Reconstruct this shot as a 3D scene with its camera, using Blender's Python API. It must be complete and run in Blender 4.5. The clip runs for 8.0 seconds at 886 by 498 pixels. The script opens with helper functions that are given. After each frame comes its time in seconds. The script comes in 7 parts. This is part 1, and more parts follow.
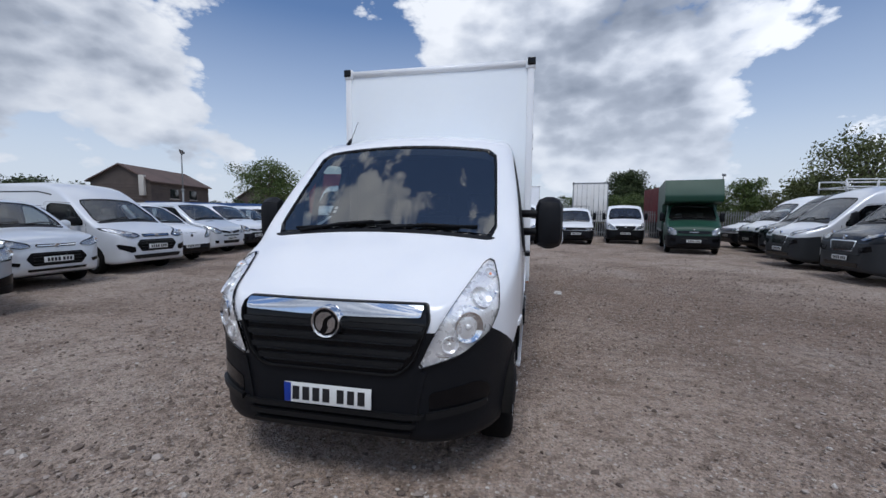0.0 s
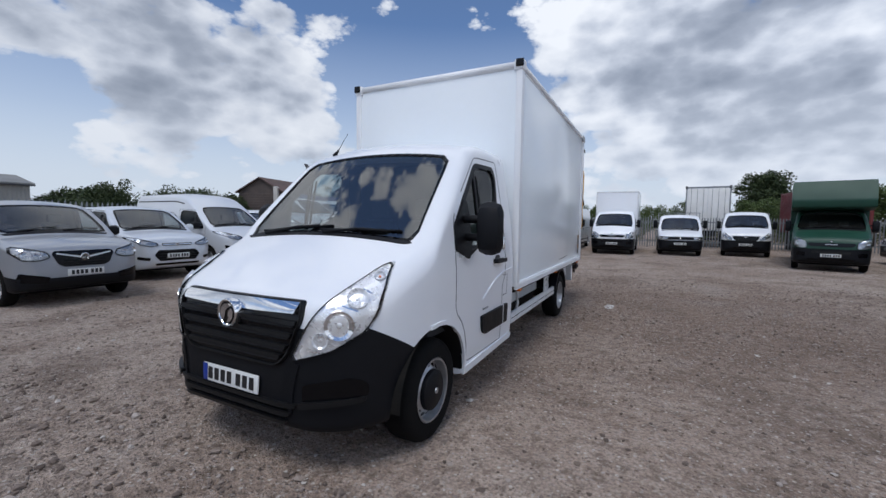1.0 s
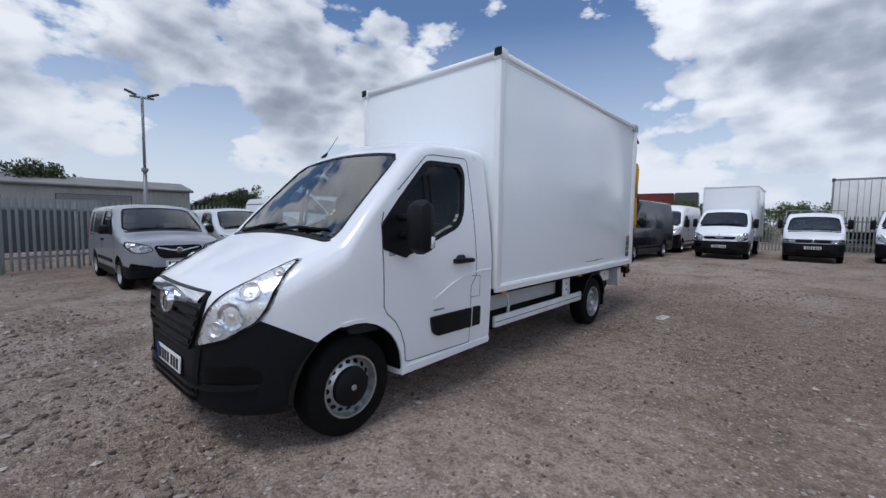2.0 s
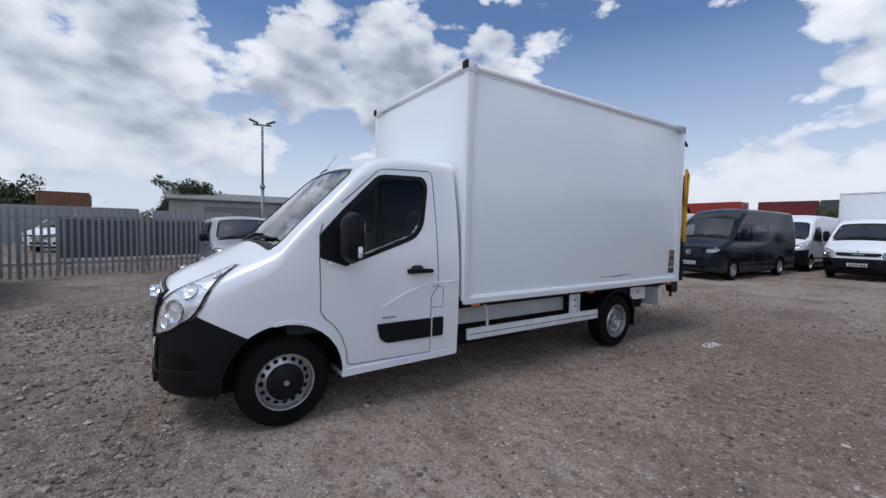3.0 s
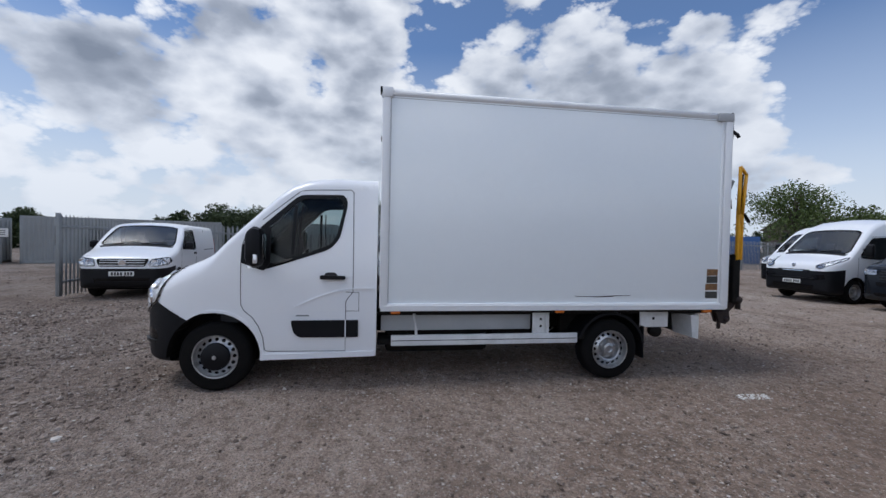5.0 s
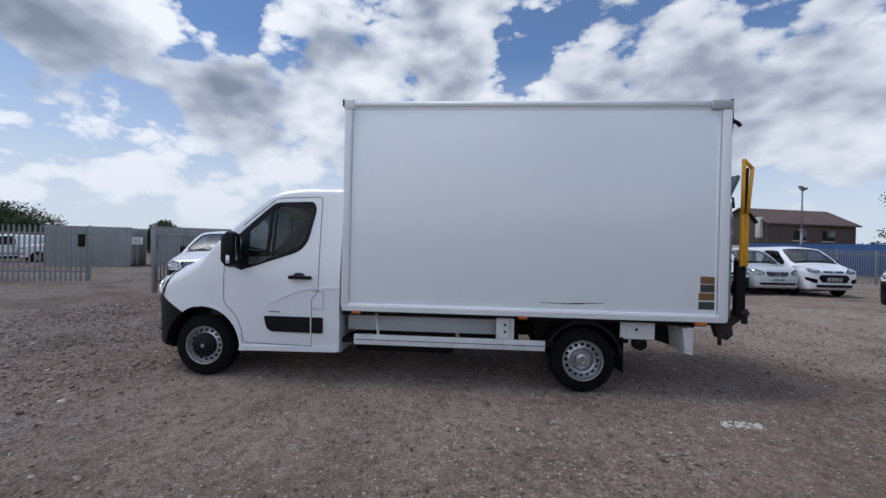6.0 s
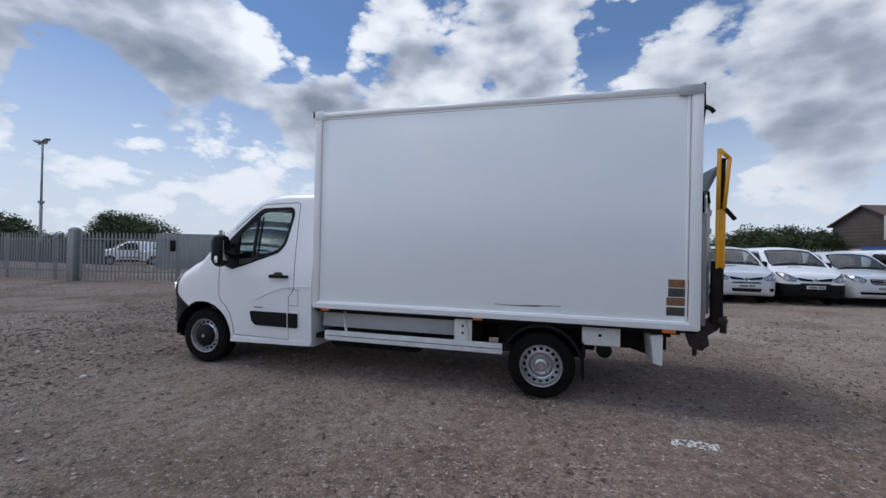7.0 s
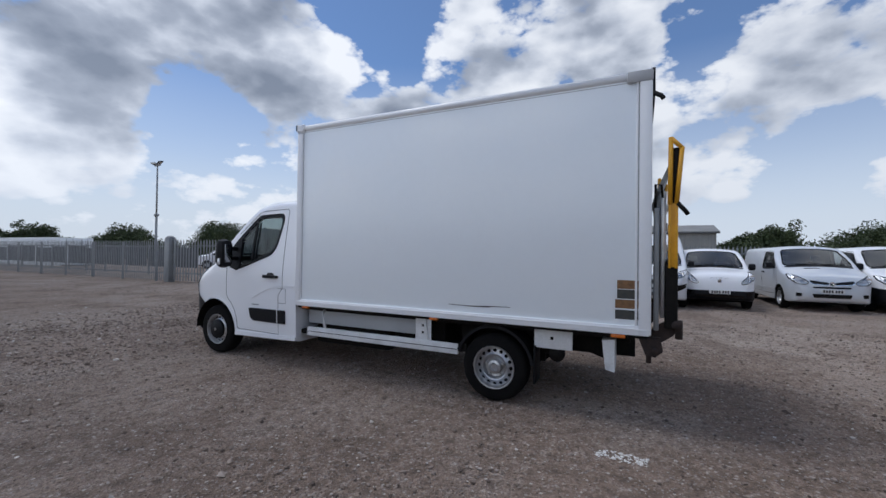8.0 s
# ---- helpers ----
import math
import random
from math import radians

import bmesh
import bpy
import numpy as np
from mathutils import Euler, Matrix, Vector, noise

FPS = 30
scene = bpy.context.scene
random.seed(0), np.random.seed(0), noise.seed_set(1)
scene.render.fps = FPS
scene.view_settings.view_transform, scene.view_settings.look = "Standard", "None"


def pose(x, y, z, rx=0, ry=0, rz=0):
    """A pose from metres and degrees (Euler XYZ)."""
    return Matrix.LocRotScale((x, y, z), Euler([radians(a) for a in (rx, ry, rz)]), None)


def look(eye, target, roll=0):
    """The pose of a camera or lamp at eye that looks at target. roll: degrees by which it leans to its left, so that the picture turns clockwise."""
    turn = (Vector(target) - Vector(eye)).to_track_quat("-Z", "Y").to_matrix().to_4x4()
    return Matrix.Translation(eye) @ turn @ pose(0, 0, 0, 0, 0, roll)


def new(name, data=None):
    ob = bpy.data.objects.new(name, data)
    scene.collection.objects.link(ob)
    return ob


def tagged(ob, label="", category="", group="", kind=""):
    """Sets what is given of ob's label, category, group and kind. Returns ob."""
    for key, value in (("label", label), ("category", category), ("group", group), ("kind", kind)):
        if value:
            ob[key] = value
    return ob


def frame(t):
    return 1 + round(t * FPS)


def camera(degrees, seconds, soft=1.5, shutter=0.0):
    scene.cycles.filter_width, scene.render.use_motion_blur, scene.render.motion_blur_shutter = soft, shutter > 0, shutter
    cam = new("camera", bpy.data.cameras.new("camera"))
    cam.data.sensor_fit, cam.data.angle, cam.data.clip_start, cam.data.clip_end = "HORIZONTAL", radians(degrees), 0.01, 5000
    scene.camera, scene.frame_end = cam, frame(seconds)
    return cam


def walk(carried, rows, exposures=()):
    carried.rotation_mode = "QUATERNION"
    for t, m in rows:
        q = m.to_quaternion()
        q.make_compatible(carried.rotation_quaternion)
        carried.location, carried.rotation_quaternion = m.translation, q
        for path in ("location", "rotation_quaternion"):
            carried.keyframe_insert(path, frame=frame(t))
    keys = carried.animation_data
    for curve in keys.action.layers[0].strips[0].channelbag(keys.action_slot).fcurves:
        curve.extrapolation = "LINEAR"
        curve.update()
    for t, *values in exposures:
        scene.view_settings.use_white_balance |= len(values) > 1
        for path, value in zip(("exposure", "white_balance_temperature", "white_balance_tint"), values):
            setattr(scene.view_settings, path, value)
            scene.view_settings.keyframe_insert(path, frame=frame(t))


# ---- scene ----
# camera and walk
EXPOSURE = 0.15
cam = camera(94.9, 8.0)
PATH = [
    (0, (0.061, 0.5, 1.543), (-0.356, 2.449, 1.377), 0.5),
    (0.5, (0.692, 0.618, 1.53), (0.017, 2.495, 1.383), 0.5),
    (1, (1.294, 0.881, 1.542), (0.381, 2.655, 1.405), 0.8),
    (1.5, (1.859, 1.212, 1.551), (0.724, 2.854, 1.426), 1.1),
    (1.7, (2.041, 1.392, 1.541), (0.827, 2.975, 1.405), 0.9),
    (3, (3.225, 2.602, 1.57), (1.566, 3.715, 1.472), 1.0),
    (3.5, (3.595, 3.15, 1.555), (1.821, 4.072, 1.478), 0.9),
    (4, (3.89, 3.745, 1.574), (2.022, 4.457, 1.504), 1.0),
    (4.5, (4.179, 4.346, 1.598), (2.246, 4.856, 1.539), 1.1),
    (6, (4.518, 6.414, 1.557), (2.522, 6.279, 1.551), 1.3),
    (6.5, (4.513, 7.108, 1.564), (2.539, 6.783, 1.562), 1.3),
    (7, (4.388, 7.746, 1.539), (2.455, 7.235, 1.55), 1.2),
    (7.5, (4.255, 8.407, 1.545), (2.377, 7.719, 1.563), 0.9),
    (8, (4.033, 9.009, 1.527), (2.228, 8.148, 1.551), 0.8),
]
walk(cam, [(t, look(eye, target, roll)) for t, eye, target, roll in PATH], exposures=[(0.0, EXPOSURE - 0.19, 6250, 10), (4.0, EXPOSURE - 0.15, 6250, 10), (8.0, EXPOSURE - 0.18, 6250, 10)])

# ---------------------------------------------------------------- light
SUN_AZ, SUN_EL = radians(184), radians(62)      # azimuth counted from +y towards -x


def node(tree, kind, **values):
    n = tree.nodes.new(kind)
    for k, v in values.items():
        if k in n.inputs:
            n.inputs[k].default_value = v
    return n


def maths(tree, op, a, b=None, c=None, clamp=False):
    n = tree.nodes.new("ShaderNodeMath")
    n.operation, n.use_clamp = op, clamp
    for k, v in enumerate((a, b, c)):
        if v is None:
            continue
        if isinstance(v, (int, float)):
            n.inputs[k].default_value = v
        else:
            tree.links.new(v, n.inputs[k])
    return n.outputs[0]


def mix_rgb(tree, fac, a, b, blend="MIX"):
    n = tree.nodes.new("ShaderNodeMix")
    n.data_type, n.blend_type = "RGBA", blend
    for sock, v in ((n.inputs[0], fac), (n.inputs[6], a), (n.inputs[7], b)):
        if isinstance(v, (int, float)):
            sock.default_value = v
        elif isinstance(v, tuple):
            sock.default_value = (*v, 1.0)
        else:
            tree.links.new(v, sock)
    return n.outputs[2]


def ramp(tree, value, stops):
    n = tree.nodes.new("ShaderNodeValToRGB")
    els = n.color_ramp.elements
    while len(els) < len(stops):
        els.new(0.5)
    for e, (p, c) in zip(els, stops):
        e.position, e.color = p, (c, c, c, 1) if isinstance(c, (int, float)) else (*c, 1)
    tree.links.new(value, n.inputs[0])
    return n.outputs[0]


def noise_of(tree, vec, scale, detail=6.0, rough=0.55, lac=2.0, dist=0.0):
    n = node(tree, "ShaderNodeTexNoise", Scale=scale, Detail=detail, Roughness=rough, Lacunarity=lac, Distortion=dist)
    if vec is not None:
        tree.links.new(vec, n.inputs["Vector"])
    return n.outputs["Fac"]


def vmath(tree, op, a, b):
    n = tree.nodes.new("ShaderNodeVectorMath")
    n.operation = op
    for k, v in enumerate((a, b)):
        if isinstance(v, tuple):
            n.inputs[k].default_value = v
        else:
            tree.links.new(v, n.inputs[k])
    return n.outputs[1] if op == "DOT_PRODUCT" else n.outputs[0]


def build_world():
    world = bpy.data.worlds.new("sky")
    scene.world = world
    world.use_nodes = True
    t = world.node_tree
    t.nodes.clear()
    out = t.nodes.new("ShaderNodeOutputWorld")
    bg = node(t, "ShaderNodeBackground", Strength=0.112)
    sky = t.nodes.new("ShaderNodeTexSky")
    sky.sky_type, sky.sun_disc = "NISHITA", False
    sky.sun_elevation, sky.sun_rotation = SUN_EL, -SUN_AZ
    sky.air_density, sky.dust_density, sky.ozone_density = 1.0, 0.4, 2.0
    way = t.nodes.new("ShaderNodeTexCoord").outputs["Generated"]
    sep = t.nodes.new("ShaderNodeSeparateXYZ")
    t.links.new(way, sep.inputs[0])
    x, y, z = sep.outputs
    flat = t.nodes.new("ShaderNodeVectorMath")
    flat.operation = "MULTIPLY"
    flat.inputs[1].default_value = (1.0, 1.0, 1.75)
    t.links.new(way, flat.inputs[0])
    p = flat.outputs[0]
    ce, se = math.cos(SUN_EL), math.sin(SUN_EL)
    toward = (-math.sin(SUN_AZ) * ce * 0.05, math.cos(SUN_AZ) * ce * 0.05, se * 0.15)
    bias, shade = -0.03, 0.0
    banks = CLOUDS + [(az, el, size, 0.10, 0.0) for az, el, size in PUFFS] + [(az, el, size, -0.13, 0.0) for az, el, size in GAPS]
    for az, el, size, weight, dark in banks:
        a, e = radians(az), radians(el)
        c = vmath(t, "DOT_PRODUCT", way, (-math.sin(a) * math.cos(e), math.cos(a) * math.cos(e), math.sin(e)))
        spot = ramp(t, c, [(max(0.0, math.cos(radians(size * 1.5))), 0.0), (math.cos(radians(size * 0.4)), 1.0)])
        bias = maths(t, "MULTIPLY_ADD", spot, weight, bias)
        if dark:
            shade = maths(t, "MULTIPLY_ADD", spot, dark, shade)

    def density(vec, detail=9.0):
        big = noise_of(t, vec, 2.9, 3.0, 0.5)
        fine = noise_of(t, vec, 6.5, detail, 0.55, 2.15, 0.12)
        puff = node(t, "ShaderNodeTexVoronoi", Scale=11.0, Detail=min(3.0, detail * 0.4), Roughness=0.5, Lacunarity=2.3)
        t.links.new(vec, puff.inputs["Vector"])
        puffs = maths(t, "MULTIPLY", maths(t, "SUBTRACT", 0.70, puff.outputs["Distance"]), 0.13)
        return maths(t, "ADD", maths(t, "ADD", maths(t, "MULTIPLY", big, 0.66), maths(t, "MULTIPLY", fine, 0.38)), puffs)

    bias = maths(t, "ADD", bias, ramp(t, z, [(0.02, 0.05), (0.10, 0.075), (0.20, 0.03), (0.34, 0.0)]))
    here = vmath(t, "ADD", p, CLOUD_SHIFT)
    d0 = maths(t, "ADD", density(here, 8.0), bias)
    relief = maths(t, "SUBTRACT", density(vmath(t, "ADD", here, toward), 2.6), density(here, 2.6))
    cover = ramp(t, d0, [(0.515, 0.0), (0.545, 0.70), (0.575, 1.0)])
    thick = maths(t, "SUBTRACT", d0, 0.54)
    body = maths(t, "ADD", maths(t, "MULTIPLY_ADD", thick, 0.50, 0.52), maths(t, "MULTIPLY_ADD", relief, 0.85, maths(t, "MULTIPLY", shade, 0.75)))
    lit = ramp(t, body, [(0.50, (8.4, 8.6, 9.0)), (0.565, (7.1, 7.4, 8.0)), (0.62, (5.5, 5.9, 6.7)), (0.69, (3.5, 3.9, 4.7)), (0.80, (2.0, 2.35, 3.05))])
    # clouds brightened towards the unseen +x side, added to light the box wall
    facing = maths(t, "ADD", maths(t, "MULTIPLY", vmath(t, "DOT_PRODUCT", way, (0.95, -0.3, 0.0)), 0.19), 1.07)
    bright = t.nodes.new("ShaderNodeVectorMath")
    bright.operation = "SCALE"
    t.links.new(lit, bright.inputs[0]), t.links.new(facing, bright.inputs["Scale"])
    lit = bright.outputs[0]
    blue = mix_rgb(t, 1.0, sky.outputs[0], (0.62, 0.80, 1.0), "MULTIPLY")
    low = ramp(t, z, [(0.0, 0.92), (0.08, 0.80), (0.20, 0.44), (0.42, 0.06)])
    hazy = mix_rgb(t, low, blue, (6.2, 6.7, 7.4))
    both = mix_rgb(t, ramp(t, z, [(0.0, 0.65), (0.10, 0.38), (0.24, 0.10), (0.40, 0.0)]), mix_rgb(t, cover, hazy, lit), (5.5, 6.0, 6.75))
    t.links.new(both, bg.inputs["Color"])
    t.links.new(bg.outputs[0], out.inputs[0])


# cloud banks: bearing, height, size in degrees, weight, greyness
# last four lie out of view, added to light the van's side and glass
CLOUDS = [(-20, 20, 10, 0.10, 0.04), (-12, 14, 9, 0.09, 0.05), (-6, 21, 11, 0.08, 0.05), (0, 13, 9, 0.05, 0.02), (6, 22, 8, 0.10, 0), (-18, 8, 5, 0.08, 0), (43, 21, 8, 0.09, 0.02), (58, 21, 8, 0.09, 0.13), (60, 14, 6, 0.09, 0.02), (68, 23, 9, 0.10, 0.03),
          (76, 18, 6, 0.10, 0.05), (90, 15, 8, 0.10, 0.04), (101, 26, 12, 0.11, 0.03), (120, 16, 5, 0.09, 0.16), (129, 17, 8, 0.11, 0.04), (150, 25, 13, 0.13, 0.22), (66, 55, 20, 0.06, 0), (-85, 45, 28, 0.06, 0), (90, 72, 24, 0.07, 0), (-100, 12, 30, 0.08, 0)]
# smaller white puffs and gaps of blue: bearing, height, size
PUFFS = [(-33, 14, 4), (22, 7, 7), (48, 14, 5), (107, 20, 6), (159, 15, 6), (144, 9, 5), (137, 23, 5), (92, 25, 8), (34, 8, 5), (42, 8, 4), (64, 9, 5)]
GAPS = [(-31, 17, 5), (-25, 12, 4), (24, 21, 8), (32, 15, 7), (36, 17, 6), (82, 27, 4), (85, 20, 4), (125, 26, 5), (147, 16, 5), (72, 11, 3), (100, 20, 2)]
CLOUD_SHIFT = (3.1, 1.7, 0.4)
build_world()
sun = new("sun", bpy.data.lights.new("sun", "SUN"))
sun.data.energy, sun.data.angle, sun.data.color = 1.55, radians(24), (1.0, 0.965, 0.92)
sun.matrix_world = look((0, 0, 30), (math.sin(SUN_AZ) * 30 / math.tan(SUN_EL), -math.cos(SUN_AZ) * 30 / math.tan(SUN_EL), 0))


# ---------------------------------------------------------------- materials
def material(name, base, rough=0.5, metal=0.0, second=None, scale=8.0, fine=60.0, amount=0.5, bump=0.0, bump_scale=80.0, coat=0.0, spec=0.5, vary=0.0, rough_vary=0.15):
    m = bpy.data.materials.new(name)
    m.use_nodes = True
    t = m.node_tree
    b = t.nodes["Principled BSDF"]
    pos = t.nodes.new("ShaderNodeTexCoord").outputs["Object"]
    second = second or tuple(c * 0.8 for c in base)
    n1, n2 = noise_of(t, pos, scale, 5.0), noise_of(t, pos, fine, 3.0)
    f = maths(t, "MULTIPLY", ramp(t, maths(t, "ADD", maths(t, "MULTIPLY", n1, 0.65), maths(t, "MULTIPLY", n2, 0.35)), [(0.38, 0.0), (0.66, 1.0)]), amount)
    col = mix_rgb(t, f, base, second)
    if vary:
        info = t.nodes.new("ShaderNodeObjectInfo").outputs["Random"]
        col = mix_rgb(t, maths(t, "MULTIPLY", info, vary), col, tuple(c * 0.55 for c in base))
    t.links.new(col, b.inputs["Base Color"])
    b.inputs["Metallic"].default_value = metal
    b.inputs["Specular IOR Level"].default_value = spec
    t.links.new(maths(t, "ADD", rough - rough_vary / 2, maths(t, "MULTIPLY", n1, rough_vary), clamp=True), b.inputs["Roughness"])
    if coat:
        b.inputs["Coat Weight"].default_value, b.inputs["Coat Roughness"].default_value = coat, 0.06
    if bump:
        bn = node(t, "ShaderNodeBump", Strength=bump, Distance=0.01)
        t.links.new(noise_of(t, pos, bump_scale, 4.0), bn.inputs["Height"])
        t.links.new(bn.outputs[0], b.inputs["Normal"])
    return m


def glass(name, tint, rough=0.02, alpha=0.0, coat_ior=1.7, film=0.02):
    m = bpy.data.materials.new(name)
    m.use_nodes = True
    b = m.node_tree.nodes["Principled BSDF"]
    b.inputs["Base Color"].default_value = (*tint, 1)
    b.inputs["Roughness"].default_value = rough
    b.inputs["Transmission Weight"].default_value = 1.0
    b.inputs["IOR"].default_value = 1.02 if alpha else 1.45
    if alpha:
        b.inputs["Coat Weight"].default_value, b.inputs["Coat Roughness"].default_value = alpha, film
        b.inputs["Coat IOR"].default_value = coat_ior
    return m


white = material("white_paint", (0.84, 0.855, 0.88), 0.30, coat=0.6, second=(0.80, 0.815, 0.84), scale=3, amount=0.35)
panel_white = material("white_box_panel", (0.87, 0.915, 0.94), 0.16, second=(0.83, 0.875, 0.90), scale=0.9, fine=14, amount=0.5, spec=0.55, rough_vary=0.1)
alu = material("brushed_aluminium", (0.66, 0.67, 0.68), 0.42, 0.85, second=(0.5, 0.5, 0.5), scale=5)
rail_white = material("white_rail", (0.84, 0.855, 0.87), 0.35, second=(0.76, 0.775, 0.79), scale=4, amount=0.4)
gap_grey = material("pale_joint", (0.40, 0.41, 0.42), 0.6)
white_metal = material("white_painted_rail", (0.78, 0.79, 0.80), 0.42, second=(0.5, 0.5, 0.49), scale=6, amount=0.6)
black_plastic = material("black_plastic", (0.0055, 0.006, 0.008), 0.5, second=(0.0085, 0.009, 0.011), bump=0.15, bump_scale=300, spec=0.2)
gloss_black = material("gloss_black", (0.003, 0.003, 0.004), 0.18, spec=0.3)
rubber = material("tyre_rubber", (0.0055, 0.0055, 0.006), 0.85, spec=0.12, second=(0.014, 0.0125, 0.011), amount=0.5, scale=12)
steel = material("silver_wheel", (0.52, 0.53, 0.545), 0.34, 0.8, second=(0.28, 0.28, 0.285), scale=14, amount=0.6)
chrome = material("chrome", (0.85, 0.86, 0.88), 0.08, 1.0, rough_vary=0.04)
under = material("dark_underframe", (0.009, 0.009, 0.009), 0.75, second=(0.022, 0.019, 0.016), amount=0.6, spec=0.1)
silver = material("silver_paint", (0.68, 0.71, 0.745), 0.30, 0.3, coat=0.6, second=(0.57, 0.60, 0.64), scale=1.2, fine=9, amount=0.35, rough_vary=0.05)
grey_paint = material("grey_paint", (0.36, 0.375, 0.40), 0.30, 0.3, coat=0.7, second=(0.32, 0.335, 0.36), scale=1.2, fine=9, amount=0.35, rough_vary=0.05)
dark_paint = material("dark_paint", (0.009, 0.0115, 0.016), 0.18, coat=0.2, second=(0.012, 0.015, 0.020), scale=3, spec=0.22, rough_vary=0.06)
green_paint = material("green_paint", (0.008, 0.055, 0.033), 0.5, coat=0.0, second=(0.005, 0.036, 0.021), scale=2)
window_dark = material("dark_window", (0.012, 0.016, 0.018), 0.16, second=(0.02, 0.026, 0.03), scale=2, rough_vary=0.03, spec=0.6)
lamp_clear = material("lamp_clear", (0.66, 0.68, 0.71), 0.12, 0.6, second=(0.95, 0.96, 0.97), scale=16, fine=42, amount=1.0, coat=0.6, bump=1.0, bump_scale=20)
amber = material("amber_lens", (0.65, 0.16, 0.02), 0.2, coat=0.5)
red_lens = material("red_lens", (0.4, 0.02, 0.015), 0.2, coat=0.5)
yellow = material("yellow_paint", (0.72, 0.36, 0.012), 0.5, second=(0.45, 0.20, 0.02), scale=9, amount=0.6, bump=0.1)
rust = material("rusty_steel", (0.035, 0.020, 0.016), 0.85, second=(0.012, 0.011, 0.011), scale=18, amount=0.9, bump=0.3)
plate_white = material("plate_white", (0.75, 0.76, 0.74), 0.35)
plate_ink = material("plate_ink", (0.012, 0.012, 0.014), 0.5)
plate_blue = material("plate_blue", (0.01, 0.04, 0.30), 0.4)
galv = material("galvanised_steel", (0.28, 0.295, 0.305), 0.5, 0.35, second=(0.20, 0.215, 0.225), scale=4, amount=0.8, vary=0.25)
cloth = material("seat_cloth", (0.03, 0.032, 0.036), 0.9)


# ---------------------------------------------------------------- mesh helpers
def link(name, bm, mats, parent=None, label="", smooth=None):
    me = bpy.data.meshes.new(name)
    if smooth is not None:
        for e in bm.edges:
            if len(e.link_faces) == 2 and e.calc_face_angle(0.0) > smooth:
                e.smooth = False
        for f in bm.faces:
            f.smooth = True
    bm.to_mesh(me)
    bm.free()
    for m in mats if isinstance(mats, (list, tuple)) else [mats]:
        me.materials.append(m)
    ob = new(name, me)
    if parent is not None:
        ob.parent = parent
    if label:
        ob["label"] = label
    return ob


def part(name, bm, mat, parent, label="", smooth=0.6):
    return link(name, bm, mat, parent, label, smooth)


def thing(name, m, label, category, group="", kind=""):
    ob = new(name)
    ob.matrix_basis = m
    return tagged(ob, label, category, group, kind)


def add_box(bm, x0, y0, z0, x1, y1, z1, bevel=0.0):
    b = bmesh.new()
    bmesh.ops.create_cube(b, size=1.0, matrix=Matrix.Translation(((x0 + x1) / 2, (y0 + y1) / 2, (z0 + z1) / 2)) @ Matrix.Diagonal((abs(x1 - x0), abs(y1 - y0), abs(z1 - z0), 1)))
    if bevel:
        bmesh.ops.bevel(b, geom=b.edges[:], offset=bevel, segments=2, affect="EDGES", profile=0.5)
    merge(bm, b)
    return bm


def merge(bm, b, m=None):
    if m is not None:
        bmesh.ops.transform(b, matrix=m, verts=b.verts)
    me = bpy.data.meshes.new("tmp")
    b.to_mesh(me)
    b.free()
    bm.from_mesh(me)
    bpy.data.meshes.remove(me)
    return bm


def box(x0, y0, z0, x1, y1, z1, bevel=0.0):
    return add_box(bmesh.new(), x0, y0, z0, x1, y1, z1, bevel)


def tube(bm, pts, r, n=8, r1=None):
    """A round bar along points."""
    pts = [Vector(p) for p in pts]
    rings = []
    for k, p in enumerate(pts):
        d = (pts[min(k + 1, len(pts) - 1)] - pts[max(k - 1, 0)]).normalized()
        q = d.to_track_quat("Z", "Y").to_matrix()
        rad = r if r1 is None else r + (r1 - r) * k / (len(pts) - 1)
        rings.append([bm.verts.new(p + q @ Vector((rad * math.cos(a), rad * math.sin(a), 0))) for a in (2 * math.pi * j / n for j in range(n))])
    for a, b in zip(rings, rings[1:]):
        for j in range(n):
            bm.faces.new((a[j], a[(j + 1) % n], b[(j + 1) % n], b[j]))
    bm.faces.new(rings[0][::-1]), bm.faces.new(rings[-1])
    return bm


def lathe(profile, n=32, axis="X"):
    """Revolves (offset, radius) points round the x axis."""
    bm = bmesh.new()
    rings = []
    for o, r in profile:
        rings.append([bm.verts.new((o, r * math.cos(a), r * math.sin(a))) for a in (2 * math.pi * j / n for j in range(n))])
    for a, b in zip(rings, rings[1:]):
        for j in range(n):
            bm.faces.new((a[j], a[(j + 1) % n], b[(j + 1) % n], b[j]))
    bmesh.ops.remove_doubles(bm, verts=bm.verts, dist=1e-5)
    bmesh.ops.recalc_face_normals(bm, faces=bm.faces)
    return bm


def prism(pts, axis, a, b):
    """A closed prism of a 2D outline, along an axis from a to b. Outline is (y, z) for x, (x, z) for y, (x, y) for z."""
    put = {"x": lambda u, v, w: (w, u, v), "y": lambda u, v, w: (u, w, v), "z": lambda u, v, w: (u, v, w)}[axis]
    bm = bmesh.new()
    lo, hi = [bm.verts.new(put(u, v, a)) for u, v in pts], [bm.verts.new(put(u, v, b)) for u, v in pts]
    bm.faces.new(lo), bm.faces.new(hi[::-1])
    for k in range(len(pts)):
        j = (k + 1) % len(pts)
        bm.faces.new((lo[k], hi[k], hi[j], lo[j]))
    bmesh.ops.recalc_face_normals(bm, faces=bm.faces)
    return bm


